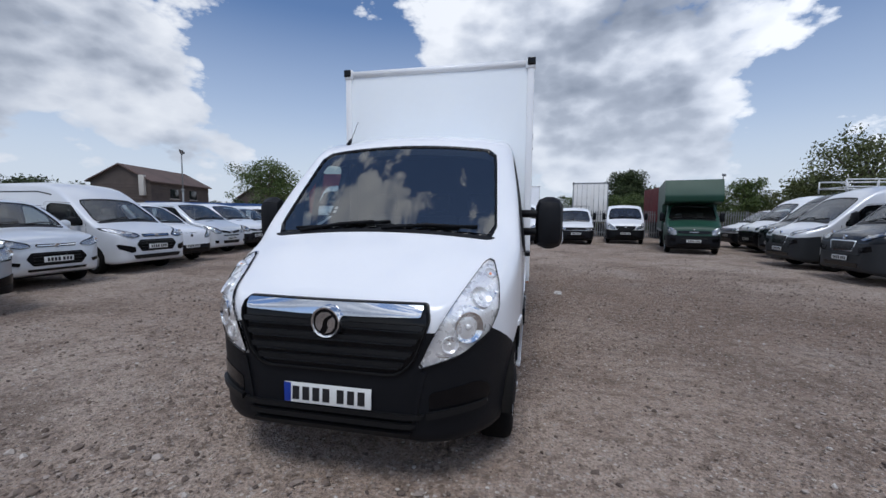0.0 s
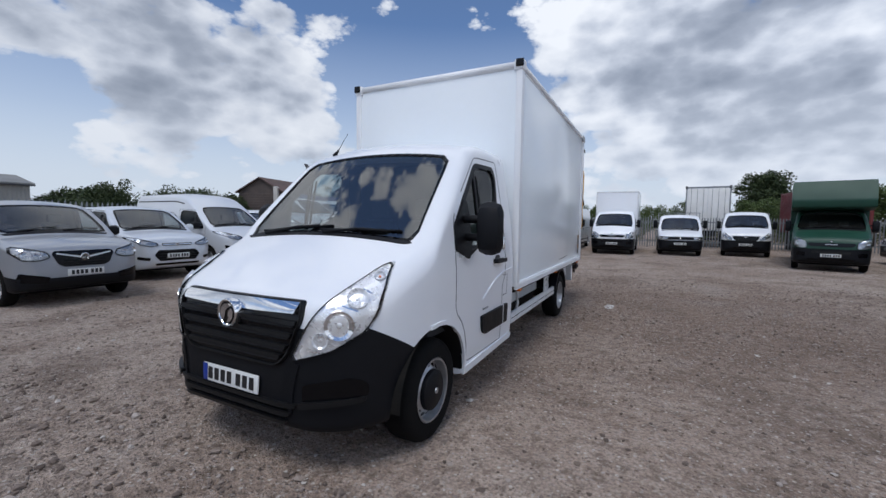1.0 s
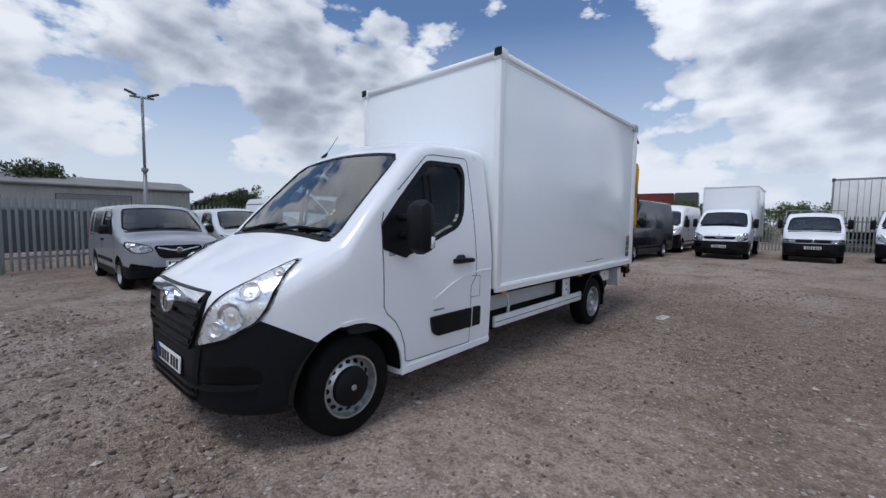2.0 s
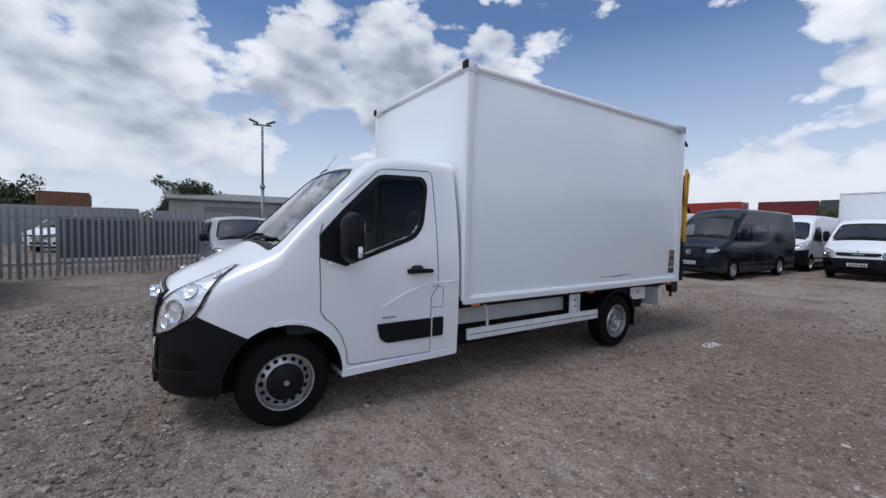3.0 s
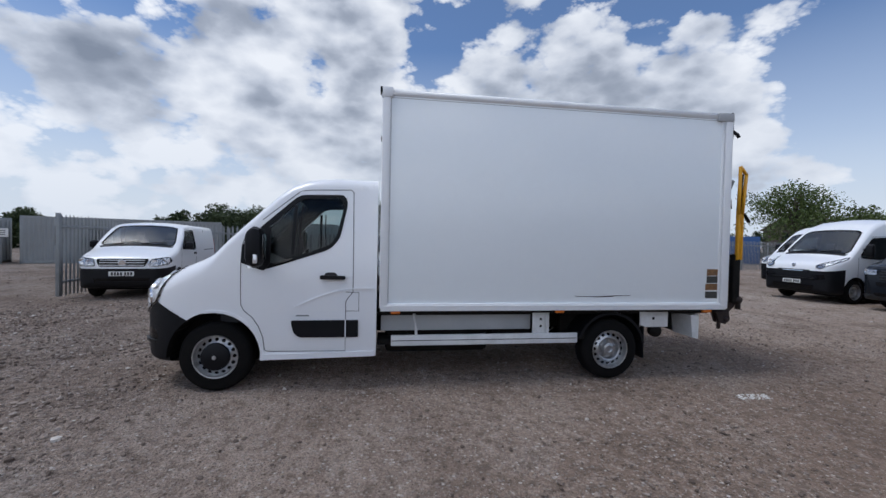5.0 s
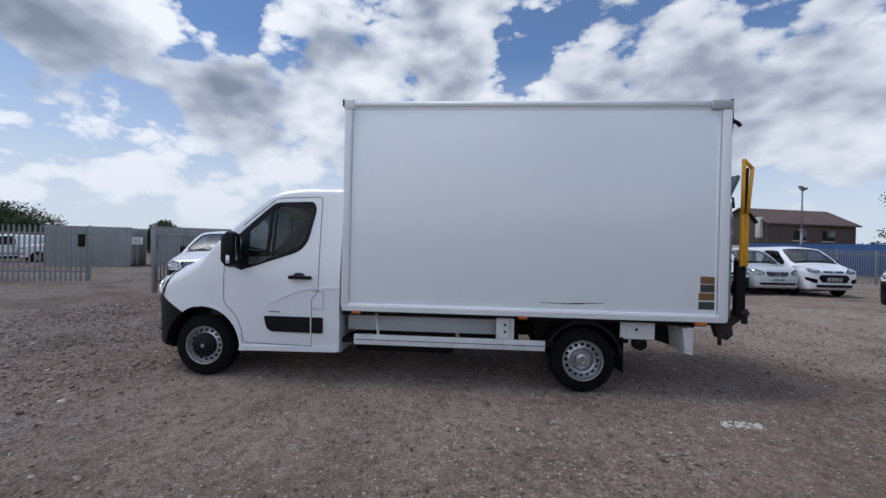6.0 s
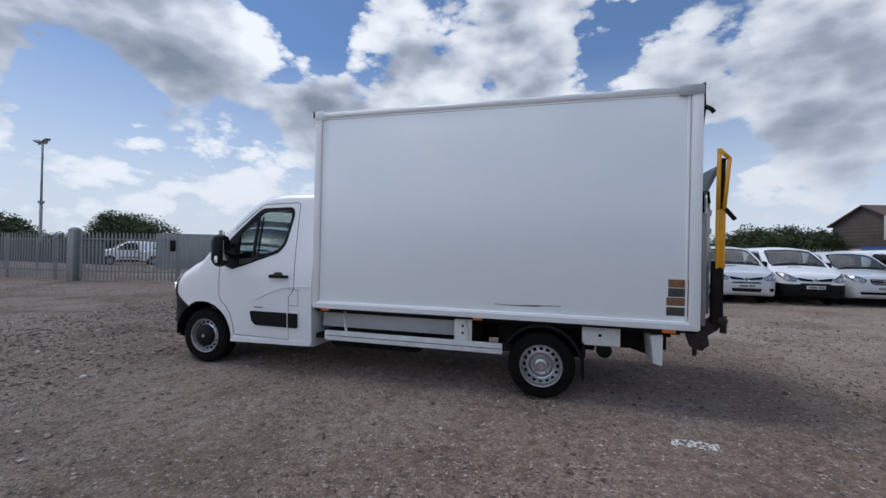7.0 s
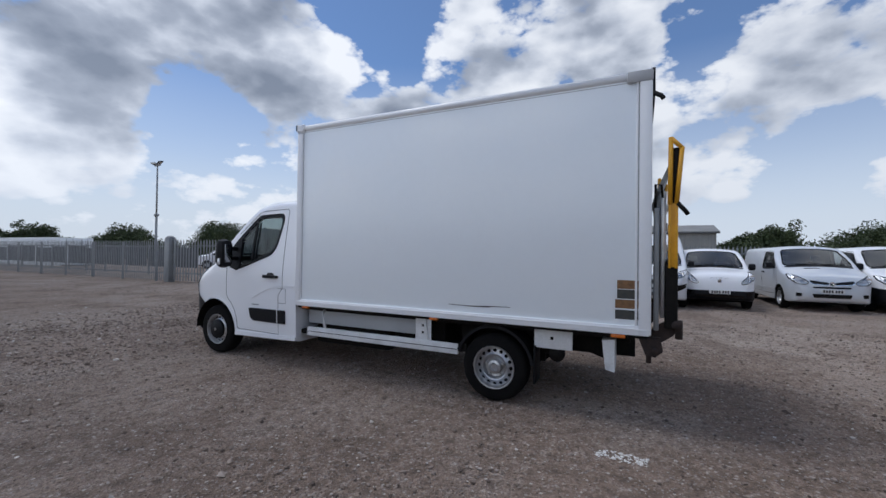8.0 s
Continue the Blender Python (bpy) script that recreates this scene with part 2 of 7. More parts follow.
def round_poly(pts, r, n=4):
    """Rounds the corners of an outline; r is one radius, or one for each corner."""
    out = []
    rs = r if isinstance(r, (list, tuple)) else [r] * len(pts)
    for k in range(len(pts)):
        p, a, b = Vector(pts[k]), Vector(pts[k - 1]), Vector(pts[(k + 1) % len(pts)])
        u, v = a - p, b - p
        d = min(rs[k], u.length * 0.45, v.length * 0.45)
        if d < 1e-4:
            out.append(tuple(p))
            continue
        u.normalize(), v.normalize()
        for j in range(n + 1):
            f = j / n
            out.append(tuple((p + u * d) * (1 - f) ** 2 + p * 2 * f * (1 - f) + (p + v * d) * f * f))
    return out


def cut(ob_bm, cutters):
    """The first mesh less each of the others."""
    ob = link("tmp_solid", ob_bm, [])
    for c in cutters:
        bmesh.ops.recalc_face_normals(c, faces=c.faces)
        k = link("tmp_cutter", c, [])
        mod = ob.modifiers.new("cut", "BOOLEAN")
        mod.operation, mod.object, mod.solver = "DIFFERENCE", k, "EXACT"
    dep = bpy.context.evaluated_depsgraph_get()
    dep.update()
    me = bpy.data.meshes.new_from_object(ob.evaluated_get(dep))
    out = bmesh.new()
    out.from_mesh(me)
    users = [m.object for m in ob.modifiers]
    for o in (ob, *users):
        d = o.data
        bpy.data.objects.remove(o)
        bpy.data.meshes.remove(d)
    bpy.data.meshes.remove(me)
    return out


class Shell:
    """A vehicle body: sections along its length s, front at s = 0, x across, z up."""

    def __init__(self, prof, width, bottom, belt, tumble, crown, corner, high):
        self.tables = [[tuple(map(float, p)) for p in v] for v in (prof, width, bottom, crown, corner)]
        self.known = {}
        self.belt, self.tumble, self.high = belt, tumble, high
        self.length = prof[-1][0]

    def at(self, k, s):
        last = self.tables[k][0]
        if s <= last[0]:
            return last[1]
        for p in self.tables[k]:
            if s < p[0]:
                return last[1] + (p[1] - last[1]) * (s - last[0]) / (p[0] - last[0])
            last = p
        return last[1]

    def side(self, s, z):
        w = self.at(1, s)
        if z > self.belt:
            return w - self.tumble * max(0.0, (z - self.belt) / (self.high - self.belt)) ** 1.4
        return w - 0.05 * ((self.belt - z) / self.belt) ** 2

    def edge(self, s):
        zt, zb = self.at(0, s), self.at(2, s)
        c = self.at(3, s)
        r = min(self.at(4, s), 0.45 * (zt - c - zb))
        ze = zt - c
        wt = self.side(s, ze - r)
        return zt, zb, c, r, ze, wt

    def top(self, s, x):
        zt, zb, c, r, ze, wt = self.edge(s)
        x = min(abs(x), wt)
        if x <= wt - r:
            return zt - c * (x / max(wt - r, 1e-3)) ** 2
        return ze - r + math.sqrt(max(r * r - (x - wt + r) ** 2, 0.0))

    def inside(self, x, s, z):
        return self.at(2, s) <= z <= self.top(s, x) and abs(x) <= self.side(s, z)

    def front(self, x, z):
        key = round(abs(x), 5), round(z, 5)
        if key not in self.known:
            self.known[key] = self.search(*key)
        return self.known[key]

    def search(self, x, z):
        """The first s at which the body is met, going back from the front."""
        for k in range(1, 161):
            s = 0.01 * k
            if self.inside(x, s, z):
                lo, hi = s - 0.01, s
                for _ in range(9):
                    mid = (lo + hi) / 2
                    lo, hi = (lo, mid) if self.inside(x, mid, z) else (mid, hi)
                return hi
        return 1.6

    def half(self, s, shrink=0.0):
        zt, zb, c, r, ze, wt = self.edge(s)
        rb = min(0.06, 0.2 * (zt - zb))
        zb, zt, ze = zb + shrink, zt - shrink, ze - shrink
        pts = [(0, zb), (0.5 * (self.side(s, zb) - rb), zb), (self.side(s, zb) - rb - shrink, zb)]
        wb = self.side(s, zb + rb) - shrink
        pts += [(wb - rb + rb * math.sin(a), zb + rb - rb * math.cos(a)) for a in (0.5, 1.0, 1.45)]
        z0, z1 = zb + rb, ze - r
        pts += [(self.side(s, z0 + (z1 - z0) * k / 9) - shrink, z0 + (z1 - z0) * k / 9) for k in range(1, 10)]
        wt = wt - shrink
        pts += [(wt - r + r * math.cos(a), ze - r + r * math.sin(a)) for a in (0.26, 0.52, 0.79, 1.05, 1.31, 1.57)]
        pts += [((wt - r) * (1 - k / 6), zt - c * (1 - k / 6) ** 2) for k in range(1, 7)]
        return pts

    def loft(self, stations, shrink=0.0):
        bm = bmesh.new()
        rings = []
        for s in stations:
            h = self.half(s, shrink)
            ring = h + [(-x, z) for x, z in h[-2:0:-1]]
            rings.append([bm.verts.new((x, s, z)) for x, z in ring])
        n = len(rings[0])
        for a, b in zip(rings, rings[1:]):
            for j in range(n):
                bm.faces.new((a[j], a[(j + 1) % n], b[(j + 1) % n], b[j]))
        for ring in (rings[0], rings[-1]):
            bm.faces.new(ring)
        bmesh.ops.recalc_face_normals(bm, faces=bm.faces)
        return bm

    def on_side(self, right=False):
        k = -1 if right else 1
        return (lambda s, z: Vector((k * self.side(s, z), s, z))), Vector((k, 0, 0))

    def on_front(self):
        return (lambda x, z: Vector((x, self.front(x, z), z))), Vector((0, -1, 0))

    def on_top(self):
        return (lambda x, s: Vector((x, s, self.top(s, x)))), Vector((0, 0, 1))


def patch(pts, where, out=0.004, deep=0.012, step=0.07, normal=True):
    """A thin skin in the shape of an outline, laid on a surface."""
    put, axis = where
    bm = bmesh.new()
    bm.faces.new([bm.verts.new((u, v, 0)) for u, v in pts])
    us, vs = [p[0] for p in pts], [p[1] for p in pts]
    for lo, hi, ax in ((min(us), max(us), Vector((1, 0, 0))), (min(vs), max(vs), Vector((0, 1, 0)))):
        n = int((hi - lo) / step)
        for k in range(1, n + 1):
            bmesh.ops.bisect_plane(bm, geom=bm.verts[:] + bm.edges[:] + bm.faces[:], plane_co=ax * (lo + (hi - lo) * k / (n + 1)), plane_no=ax, dist=1e-6)
    e = 0.004
    low = {}
    for v in bm.verts:
        u, w = v.co.x, v.co.y
        p = put(u, w)
        n = axis
        if normal:
            n = (put(u + e, w) - put(u - e, w)).cross(put(u, w + e) - put(u, w - e))
            n = n.normalized() if n.length > 1e-9 else axis
            if n.dot(axis) < 0:
                n = -n
            if n.dot(axis) < 0.2:
                n = axis
        low[v] = p - n * deep
        v.co = p + n * out
    for edge in [x for x in bm.edges if len(x.link_faces) == 1]:
        a, b = edge.verts
        bm.faces.new((a, b, bm.verts.new(low[b]), bm.verts.new(low[a])))
    bmesh.ops.remove_doubles(bm, verts=bm.verts, dist=1e-5)
    bmesh.ops.recalc_face_normals(bm, faces=bm.faces)
    cen = sum((f.normal * f.calc_area() for f in bm.faces), Vector())
    if cen.dot(axis) < 0:
        bmesh.ops.reverse_faces(bm, faces=bm.faces)
    return bm


def mirror_pts(pts):
    return [(-u, v) for u, v in pts][::-1]


def line_poly(pts, w):
    """A narrow ribbon along a 2D line."""
    left, right = [], []
    for k, p in enumerate(pts):
        d = (Vector(pts[min(k + 1, len(pts) - 1)]) - Vector(pts[max(k - 1, 0)])).normalized()
        n = Vector((-d.y, d.x)) * w / 2
        left.append(tuple(Vector(p) + n)), right.append(tuple(Vector(p) - n))
    return left + right[::-1]


def wheel(parent, x, s, r, rim_r, tyre_w, side, hub="steel", z=None, fine=False):
    """A wheel at s, its outer face at x, on the side +1 or -1."""
    z = r if z is None else z
    w = tyre_w
    m = Matrix.Translation((x, s, z)) @ Matrix.Diagonal((side, 1, 1, 1))
    def put(bm):
        bmesh.ops.transform(bm, matrix=m, verts=bm.verts)
        bmesh.ops.recalc_face_normals(bm, faces=bm.faces)
        return bm
    root = part("wheel", put(lathe([(-0.02, rim_r * 1.03), (0.0, rim_r * 1.06), (-0.004, rim_r * 1.14), (0.0, r * 0.86), (-0.012, r * 0.94), (-0.035, r * 0.985), (-0.06, r), (-w + 0.06, r), (-w + 0.03, r * 0.98), (-w, r * 0.9), (-w, rim_r)], 40 if fine else 24)), rubber, parent)
    prof = [(-0.012, rim_r * 1.05), (-0.002, rim_r * 1.02), (-0.004, rim_r * 0.97), (-0.03, rim_r * 0.945), (-0.068, rim_r * 0.925), (-0.068, rim_r * 0.90), (-0.040, rim_r * 0.70), (-0.030, rim_r * 0.64), (-0.036, rim_r * 0.58), (-0.075, rim_r * 0.50), (-0.08, rim_r * 0.36), (-0.03, rim_r * 0.32), (-0.022, rim_r * 0.20), (-0.04, rim_r * 0.14), (-0.04, 0.0)]
    part("rim", put(lathe(prof, 40 if fine else 24)), steel, root)
    for k in range(16 if fine else 0):
        holes = bmesh.new()
        a = 2 * math.pi * k / 16
        b = prism([(0.020 * math.cos(q), 0.019 * math.sin(q)) for q in (2 * math.pi * j / 10 for j in range(10))], "x", -0.012, 0.0025)
        merge(holes, b, Matrix.Rotation(a, 4, "X") @ Matrix.Translation((-0.054, 0, rim_r * 0.8)) @ Matrix.Rotation(-0.58, 4, "Y"))
        part("vent_hole", put(holes), gloss_black, root, smooth=0.5)
    if hub == "cap":
        part("hub_cap", put(lathe([(-0.03, rim_r * 0.66), (0.0, rim_r * 0.64), (0.012, rim_r * 0.55), (0.016, rim_r * 0.25), (0.02, rim_r * 0.18), (0.02, 0.0)], 32)), black_plastic, root)
        part("emblem", put(lathe([(0.02, rim_r * 0.10), (0.026, rim_r * 0.09), (0.026, 0.0)], 16)), steel, root)
    elif not fine:
        ring = lathe([(-0.068, rim_r * 0.88), (-0.060, rim_r * 0.87), (-0.049, rim_r * 0.79), (-0.056, rim_r * 0.76)], 28)
        part("vent_ring", put(ring), under, root)
    else:
        for k in range(5):
            nuts = bmesh.new()
            b = lathe([(-0.08, 0.014), (-0.045, 0.013), (-0.043, 0.0)], 6)
            merge(nuts, b, Matrix.Rotation(2 * math.pi * k / 5, 4, "X") @ Matrix.Translation((0, 0, rim_r * 0.44)))
            part("wheel_nut", put(nuts), steel, root, smooth=0.5)
    return root


def ring_patch(outer, inner, where, out=0.004, deep=0.012):
    bm = bmesh.new()
    n = len(outer)
    for k in range(n):
        j = (k + 1) % n
        if (Vector(outer[k]) - Vector(outer[j])).length < 1e-5:
            continue
        merge(bm, patch([outer[k], outer[j], inner[j], inner[k]], where, out, deep, 0.08, False))
    bmesh.ops.remove_doubles(bm, verts=bm.verts, dist=1e-4)
    return bm


def resample(pts, n):
    """n points at even steps round a closed outline."""
    p = [Vector(q) for q in pts] + [Vector(pts[0])]
    cum = [0.0]
    for a, b in zip(p, p[1:]):
        cum.append(cum[-1] + (b - a).length)
    out = []
    for k in range(n):
        d = cum[-1] * k / n
        i = max(j for j in range(len(cum) - 1) if cum[j] <= d + 1e-9)
        f = (d - cum[i]) / max(cum[i + 1] - cum[i], 1e-9)
        out.append(tuple(p[i].lerp(p[i + 1], f)))
    return out


def keep_side(bm, co, no):
    """Keeps the part of a mesh behind the plane."""
    bmesh.ops.bisect_plane(bm, geom=bm.verts[:] + bm.edges[:] + bm.faces[:], plane_co=co, plane_no=no, dist=1e-6, clear_outer=True)
    return bm


def swell(bm, d):
    bm.normal_update()
    for v in bm.verts:
        v.co += v.normal * d
    return bm


def number_plate(parent, x, y, z, w=0.52, h=0.111, tilt=0.0):
    """A plate facing -y, its characters plain bars."""
    m = Matrix.Translation((x, y, z)) @ Matrix.Rotation(tilt, 4, "X")
    b = box(-w / 2, -0.006, -h / 2, w / 2, 0.004, h / 2, 0.003)
    bmesh.ops.transform(b, matrix=m, verts=b.verts)
    root = part("number_plate", b, plate_white, parent, "white number plate with dark bars")
    for k in range(7):
        u = -w * 0.40 + w * 0.118 * k + (w * 0.045 if k > 3 else 0)
        ink = box(u, -0.009, -h * 0.33, u + w * 0.078, -0.0062, h * 0.33)
        bmesh.ops.transform(ink, matrix=m, verts=ink.verts)
        part("character_bar", ink, plate_ink, root)
    return root


def line_inside(bm, sh, back):
    """Gives the inner faces of a hollow cab the second material."""
    for f in bm.faces:
        c = f.calc_center_median()
        if 0.5 < c.y < back and c.z > 0.5 and sh.side(c.y, c.z) - abs(c.x) > 0.025 and sh.top(c.y, c.x) - c.z > 0.025:
            f.material_index = 1


# ---------------------------------------------------------------- the white box van
def box_van():
    v = thing("box_van", pose(-1.0, 2.5, 0), "white box van with a folded yellow tail lift, parked on gravel", "van")
    sh = Shell(
        prof=[(0, 0.60), (0.008, 0.80), (0.025, 0.97), (0.05, 1.06), (0.09, 1.105), (0.16, 1.14), (0.3, 1.21), (0.55, 1.335), (0.74, 1.42), (0.80, 1.46), (0.95, 1.62), (1.2, 1.875), (1.44, 2.115), (1.56, 2.21), (1.72, 2.27), (1.95, 2.30), (2.45, 2.30)],
        width=[(0, 0.44), (0.02, 0.54), (0.05, 0.62), (0.09, 0.69), (0.14, 0.765), (0.2, 0.83), (0.3, 0.90), (0.42, 0.95), (0.6, 0.985), (0.8, 1.01), (1.2, 1.02), (2.45, 1.02)],
        bottom=[(0, 0.40), (0.02, 0.34), (0.08, 0.31), (0.4, 0.30), (2.45, 0.33)],
        belt=1.15, tumble=0.15, crown=[(0, 0.02), (0.1, 0.04), (0.7, 0.05), (1.0, 0.05), (1.6, 0.06), (2.45, 0.06)],
        corner=[(0, 0.04), (0.08, 0.10), (0.3, 0.17), (0.7, 0.16), (0.9, 0.11), (1.5, 0.12), (2.45, 0.12)], high=2.2)
    st = [0, 0.004, 0.012, 0.025, 0.04, 0.06, 0.09, 0.13, 0.18, 0.24, 0.31, 0.4, 0.5, 0.6, 0.69, 0.76, 0.80, 0.87, 0.95, 1.05, 1.15, 1.25, 1.35, 1.44, 1.5, 1.56, 1.63, 1.72, 1.85, 2.0, 2.2, 2.42, 2.45]
    sideL, sideR, front, top = sh.on_side(), sh.on_side(True), sh.on_front(), sh.on_top()
    hole = [(1.33, 1.685), (1.665, 2.005), (2.065, 2.02), (2.098, 1.96), (2.025, 1.61), (1.95, 1.515), (1.44, 1.335), (1.33, 1.325)]
    hole = round_poly(hole, [0.02, 0.06, 0.06, 0.05, 0.08, 0.06, 0.03, 0.04], 3)
    black = [(1.09, 1.51), (1.29, 1.72), (1.635, 2.045), (2.10, 2.06), (2.135, 1.97), (2.06, 1.59), (1.965, 1.475), (1.43, 1.293), (1.30, 1.255), (1.09, 1.335)]
    black = round_poly(black, [0.02, 0.01, 0.06, 0.06, 0.05, 0.08, 0.06, 0.03, 0.03, 0.02], 3)
    screen = round_poly([(-0.825, 0.785), (0.825, 0.785), (0.752, 1.445), (-0.752, 1.445)], 0.07, 4)
    frit = round_poly([(-0.845, 0.755), (0.845, 0.755), (0.775, 1.47), (-0.775, 1.47)], 0.09, 4)
    solid = sh.loft(st)
    inner = sh.loft([0.84, 0.95, 1.1, 1.25, 1.4, 1.55, 1.7, 1.9, 2.1, 2.38], 0.055)
    for q in inner.verts:
        q.co.z = max(q.co.z, 0.62)
    arch = lathe([(-1.3, 0.0), (-1.3, 0.455), (1.3, 0.455), (1.3, 0.0)], 48)
    bmesh.ops.transform(arch, matrix=Matrix.Translation((0, 0.835, 0.37)), verts=arch.verts)
    shellbm = cut(solid, [inner, prism(hole, "x", -1.4, 1.4), prism(screen, "z", 1.30, 2.6), arch])
    bump = shellbm.copy()
    co, no = Vector((0, 0.27, 0.905)), Vector((0, 0.49, 0.87)).normalized()
    keep_side(bump, co, no)
    keep_side(bump, Vector((0, 0.75, 0)), Vector((0, 1, 0)))
    keep_side(bump, Vector((0, 0, 0.925)), Vector((0, 0, 1)))
    line_inside(shellbm, sh, 2.42)
    link("cab", shellbm, [white, cloth], v, "white painted cab", 0.5)
    part("front_bumper", swell(bump, 0.007), black_plastic, v, "textured black plastic bumper", 0.5)
    # glass
    gl = part("windscreen", patch(screen, top, -0.004, 0.003, 0.1), screen_glass, v, "", 0.6)
    gl.visible_shadow = False
    part("windscreen_border", ring_patch(resample(frit, 48), resample(screen, 48), top, 0.005, 0.01), gloss_black, v)
    for k, sd in ((1, sideL), (-1, sideR)):
        g = part("side_window", patch(hole, sd, -0.012, 0.003, 0.1), side_glass, v)
        g.visible_shadow = False
        part("window_surround", ring_patch(resample(black, 60), resample(hole, 60), sd, 0.003, 0.02), black_plastic, v)
        for s0, s1, w in ((1.60, 1.585, 0.035), (1.665, 1.645, 0.014)):
            part("window_bar", patch(line_poly([(s1, 1.415), (s0, 1.93)], w), sd, 0.0, 0.02), black_plastic, v)
        part("mirror_base", patch(round_poly([(1.085, 1.325), (1.31, 1.245), (1.37, 1.325), (1.36, 1.70), (1.30, 1.71), (1.095, 1.505)], 0.02, 2), sd, 0.014, 0.01), black_plastic, v)
        seam = [(1.12, 1.60), (1.09, 1.50), (1.085, 1.30), (1.09, 0.90), (1.12, 0.84), (1.20, 0.77), (1.26, 0.68), (1.305, 0.56), (1.32, 0.43), (1.36, 0.415), (2.13, 0.405), (2.13, 0.93), (2.155, 0.97), (2.205, 1.03), (2.20, 1.6), (2.19, 2.09), (2.16, 2.115), (1.75, 2.10), (1.645, 2.085), (1.28, 1.77)]
        door = part("door_seam", patch(line_poly(seam, 0.009), sd, 0.0012, 0.004, 0.12, False), seam_grey, v)
        part("door_strip", patch(round_poly([(1.58, 0.735), (2.262, 0.735), (2.262, 0.555), (1.67, 0.56), (1.61, 0.60)], [0.02, 0.015, 0.015, 0.02, 0.03]), sd, 0.022, 0.01, 0.1, False), black_plastic, v, "black plastic rubbing strip")
        part("strip_gap", patch([(2.125, 0.74), (2.135, 0.74), (2.135, 0.55), (2.125, 0.55)], sd, 0.0235, 0.01), white, v)
        hb = patch(round_poly([(1.87, 1.205), (2.125, 1.20), (2.125, 1.165), (1.87, 1.165)], 0.012), sd, 0.045, 0.03, 0.1, False)
        part("door_handle", hb, black_plastic, v, "black door handle")
        part("handle_recess", patch(round_poly([(1.92, 1.235), (2.03, 1.235), (2.06, 1.16), (1.89, 1.16)], 0.03), sd, 0.002, 0.004, 0.1, False), seam_dark, v)
        crease = [(1.62, 0.875), (1.74, 0.93), (1.87, 0.99), (2.0, 1.03), (2.12, 1.055), (2.2, 1.065), (2.42, 1.07)]
        part("door_crease", patch(line_poly(crease, 0.014), sd, 0.010, 0.006, 0.1, False), white, v)
        part("sill", patch(round_poly([(1.29, 0.385), (2.44, 0.40), (2.44, 0.345), (1.27, 0.325)], 0.02), sd, 0.014, 0.02, 0.15, False), white, v)
        part("model_mark", patch([(1.63, 0.792), (1.76, 0.792), (1.76, 0.777), (1.63, 0.777)], sd, 0.003, 0.004, 0.2, False), galv, v)
        liner = lathe([(0.0, 0.45), (-0.30, 0.45), (-0.30, 0.15)], 32)
        bmesh.ops.transform(liner, matrix=Matrix.Translation((k * 0.985, 0.835, 0.37)) @ Matrix.Diagonal((k, 1, 1, 1)), verts=liner.verts)
        keep_side(liner, Vector((0, 0, 0.36)), Vector((0, 0, -1)))
        part("wheel_arch_liner", liner, under, v)
        lip = bmesh.new()
        pts = [(0.835 + 0.462 * math.cos(a), 0.37 + 0.462 * math.sin(a)) for a in (radians(-6 + 12 * j) for j in range(10))]
        merge(lip, patch(line_poly(pts, 0.028), sd, 0.010, 0.01, 0.2, False))
        part("arch_lip", lip, white, v)
        # door mirror
        arm = bmesh.new()
        tube(arm, [(k * 0.96, 1.20, 1.56), (k * 1.10, 1.20, 1.56), (k * 1.16, 1.22, 1.56)], 0.03)
        tube(arm, [(k * 0.98, 1.22, 1.42), (k * 1.10, 1.22, 1.42), (k * 1.16, 1.22, 1.44)], 0.03)
        mr = part("door_mirror", arm, black_plastic, v, "large black door mirror")
        hd = bmesh.new()
        add_box(hd, k * 1.10, 1.13, 1.29, k * 1.305, 1.30, 1.69, 0.075)
        for q in hd.verts:
            if q.co.y < 1.20:
                q.co.z += (1.49 - q.co.z) * 0.12
        part("mirror_head", hd, black_plastic, mr)
        part("mirror_glass", box(k * 1.135, 1.299, 1.37, k * 1.255, 1.304, 1.62, 0.002), mirror_face, mr)
        mr.location.y += 0.06
        ind = box(k * 1.290, 1.225, 1.335, k * 1.312, 1.265, 1.425, 0.010)
        part("indicator", ind, lamp_clear, mr, "clear indicator lens")
        part("side_repeater", patch(round_poly([(1.14, 1.30), (1.20, 1.30), (1.20, 1.27), (1.14, 1.27)], 0.01), sd, 0.004, 0.004, 0.2, False), lamp_clear, v)
    part("fuel_flap", patch(line_poly([(2.135, 1.03), (2.265, 1.025), (2.265, 0.83), (2.135, 0.83)], 0.007), sideL, 0.0012, 0.004, 0.2, False), seam_grey, v)
    # face
    for k in (1, -1):
        lamp = [(0.50, 0.735), (0.72, 0.80), (0.86, 0.905), (0.905, 1.02), (0.895, 1.16), (0.845, 1.285), (0.80, 1.275), (0.70, 1.12), (0.585, 0.92)]
        lamp = round_poly(lamp, 0.03, 2)
        edge = lamp if k == 1 else mirror_pts(lamp)
        hl = part("headlight", patch(edge, front, 0.012, 0.02, 0.045, False), bowl_silver, v, "clear swept-back headlight")
        inn = resample(edge, 40)
        cx, cz = k * 0.75, 1.0
        part("headlight_rim", ring_patch(inn, [(cx + (a - cx) * 0.982, cz + (b - cz) * 0.985) for a, b in inn], front, 0.028, 0.02), gloss_black, hl)
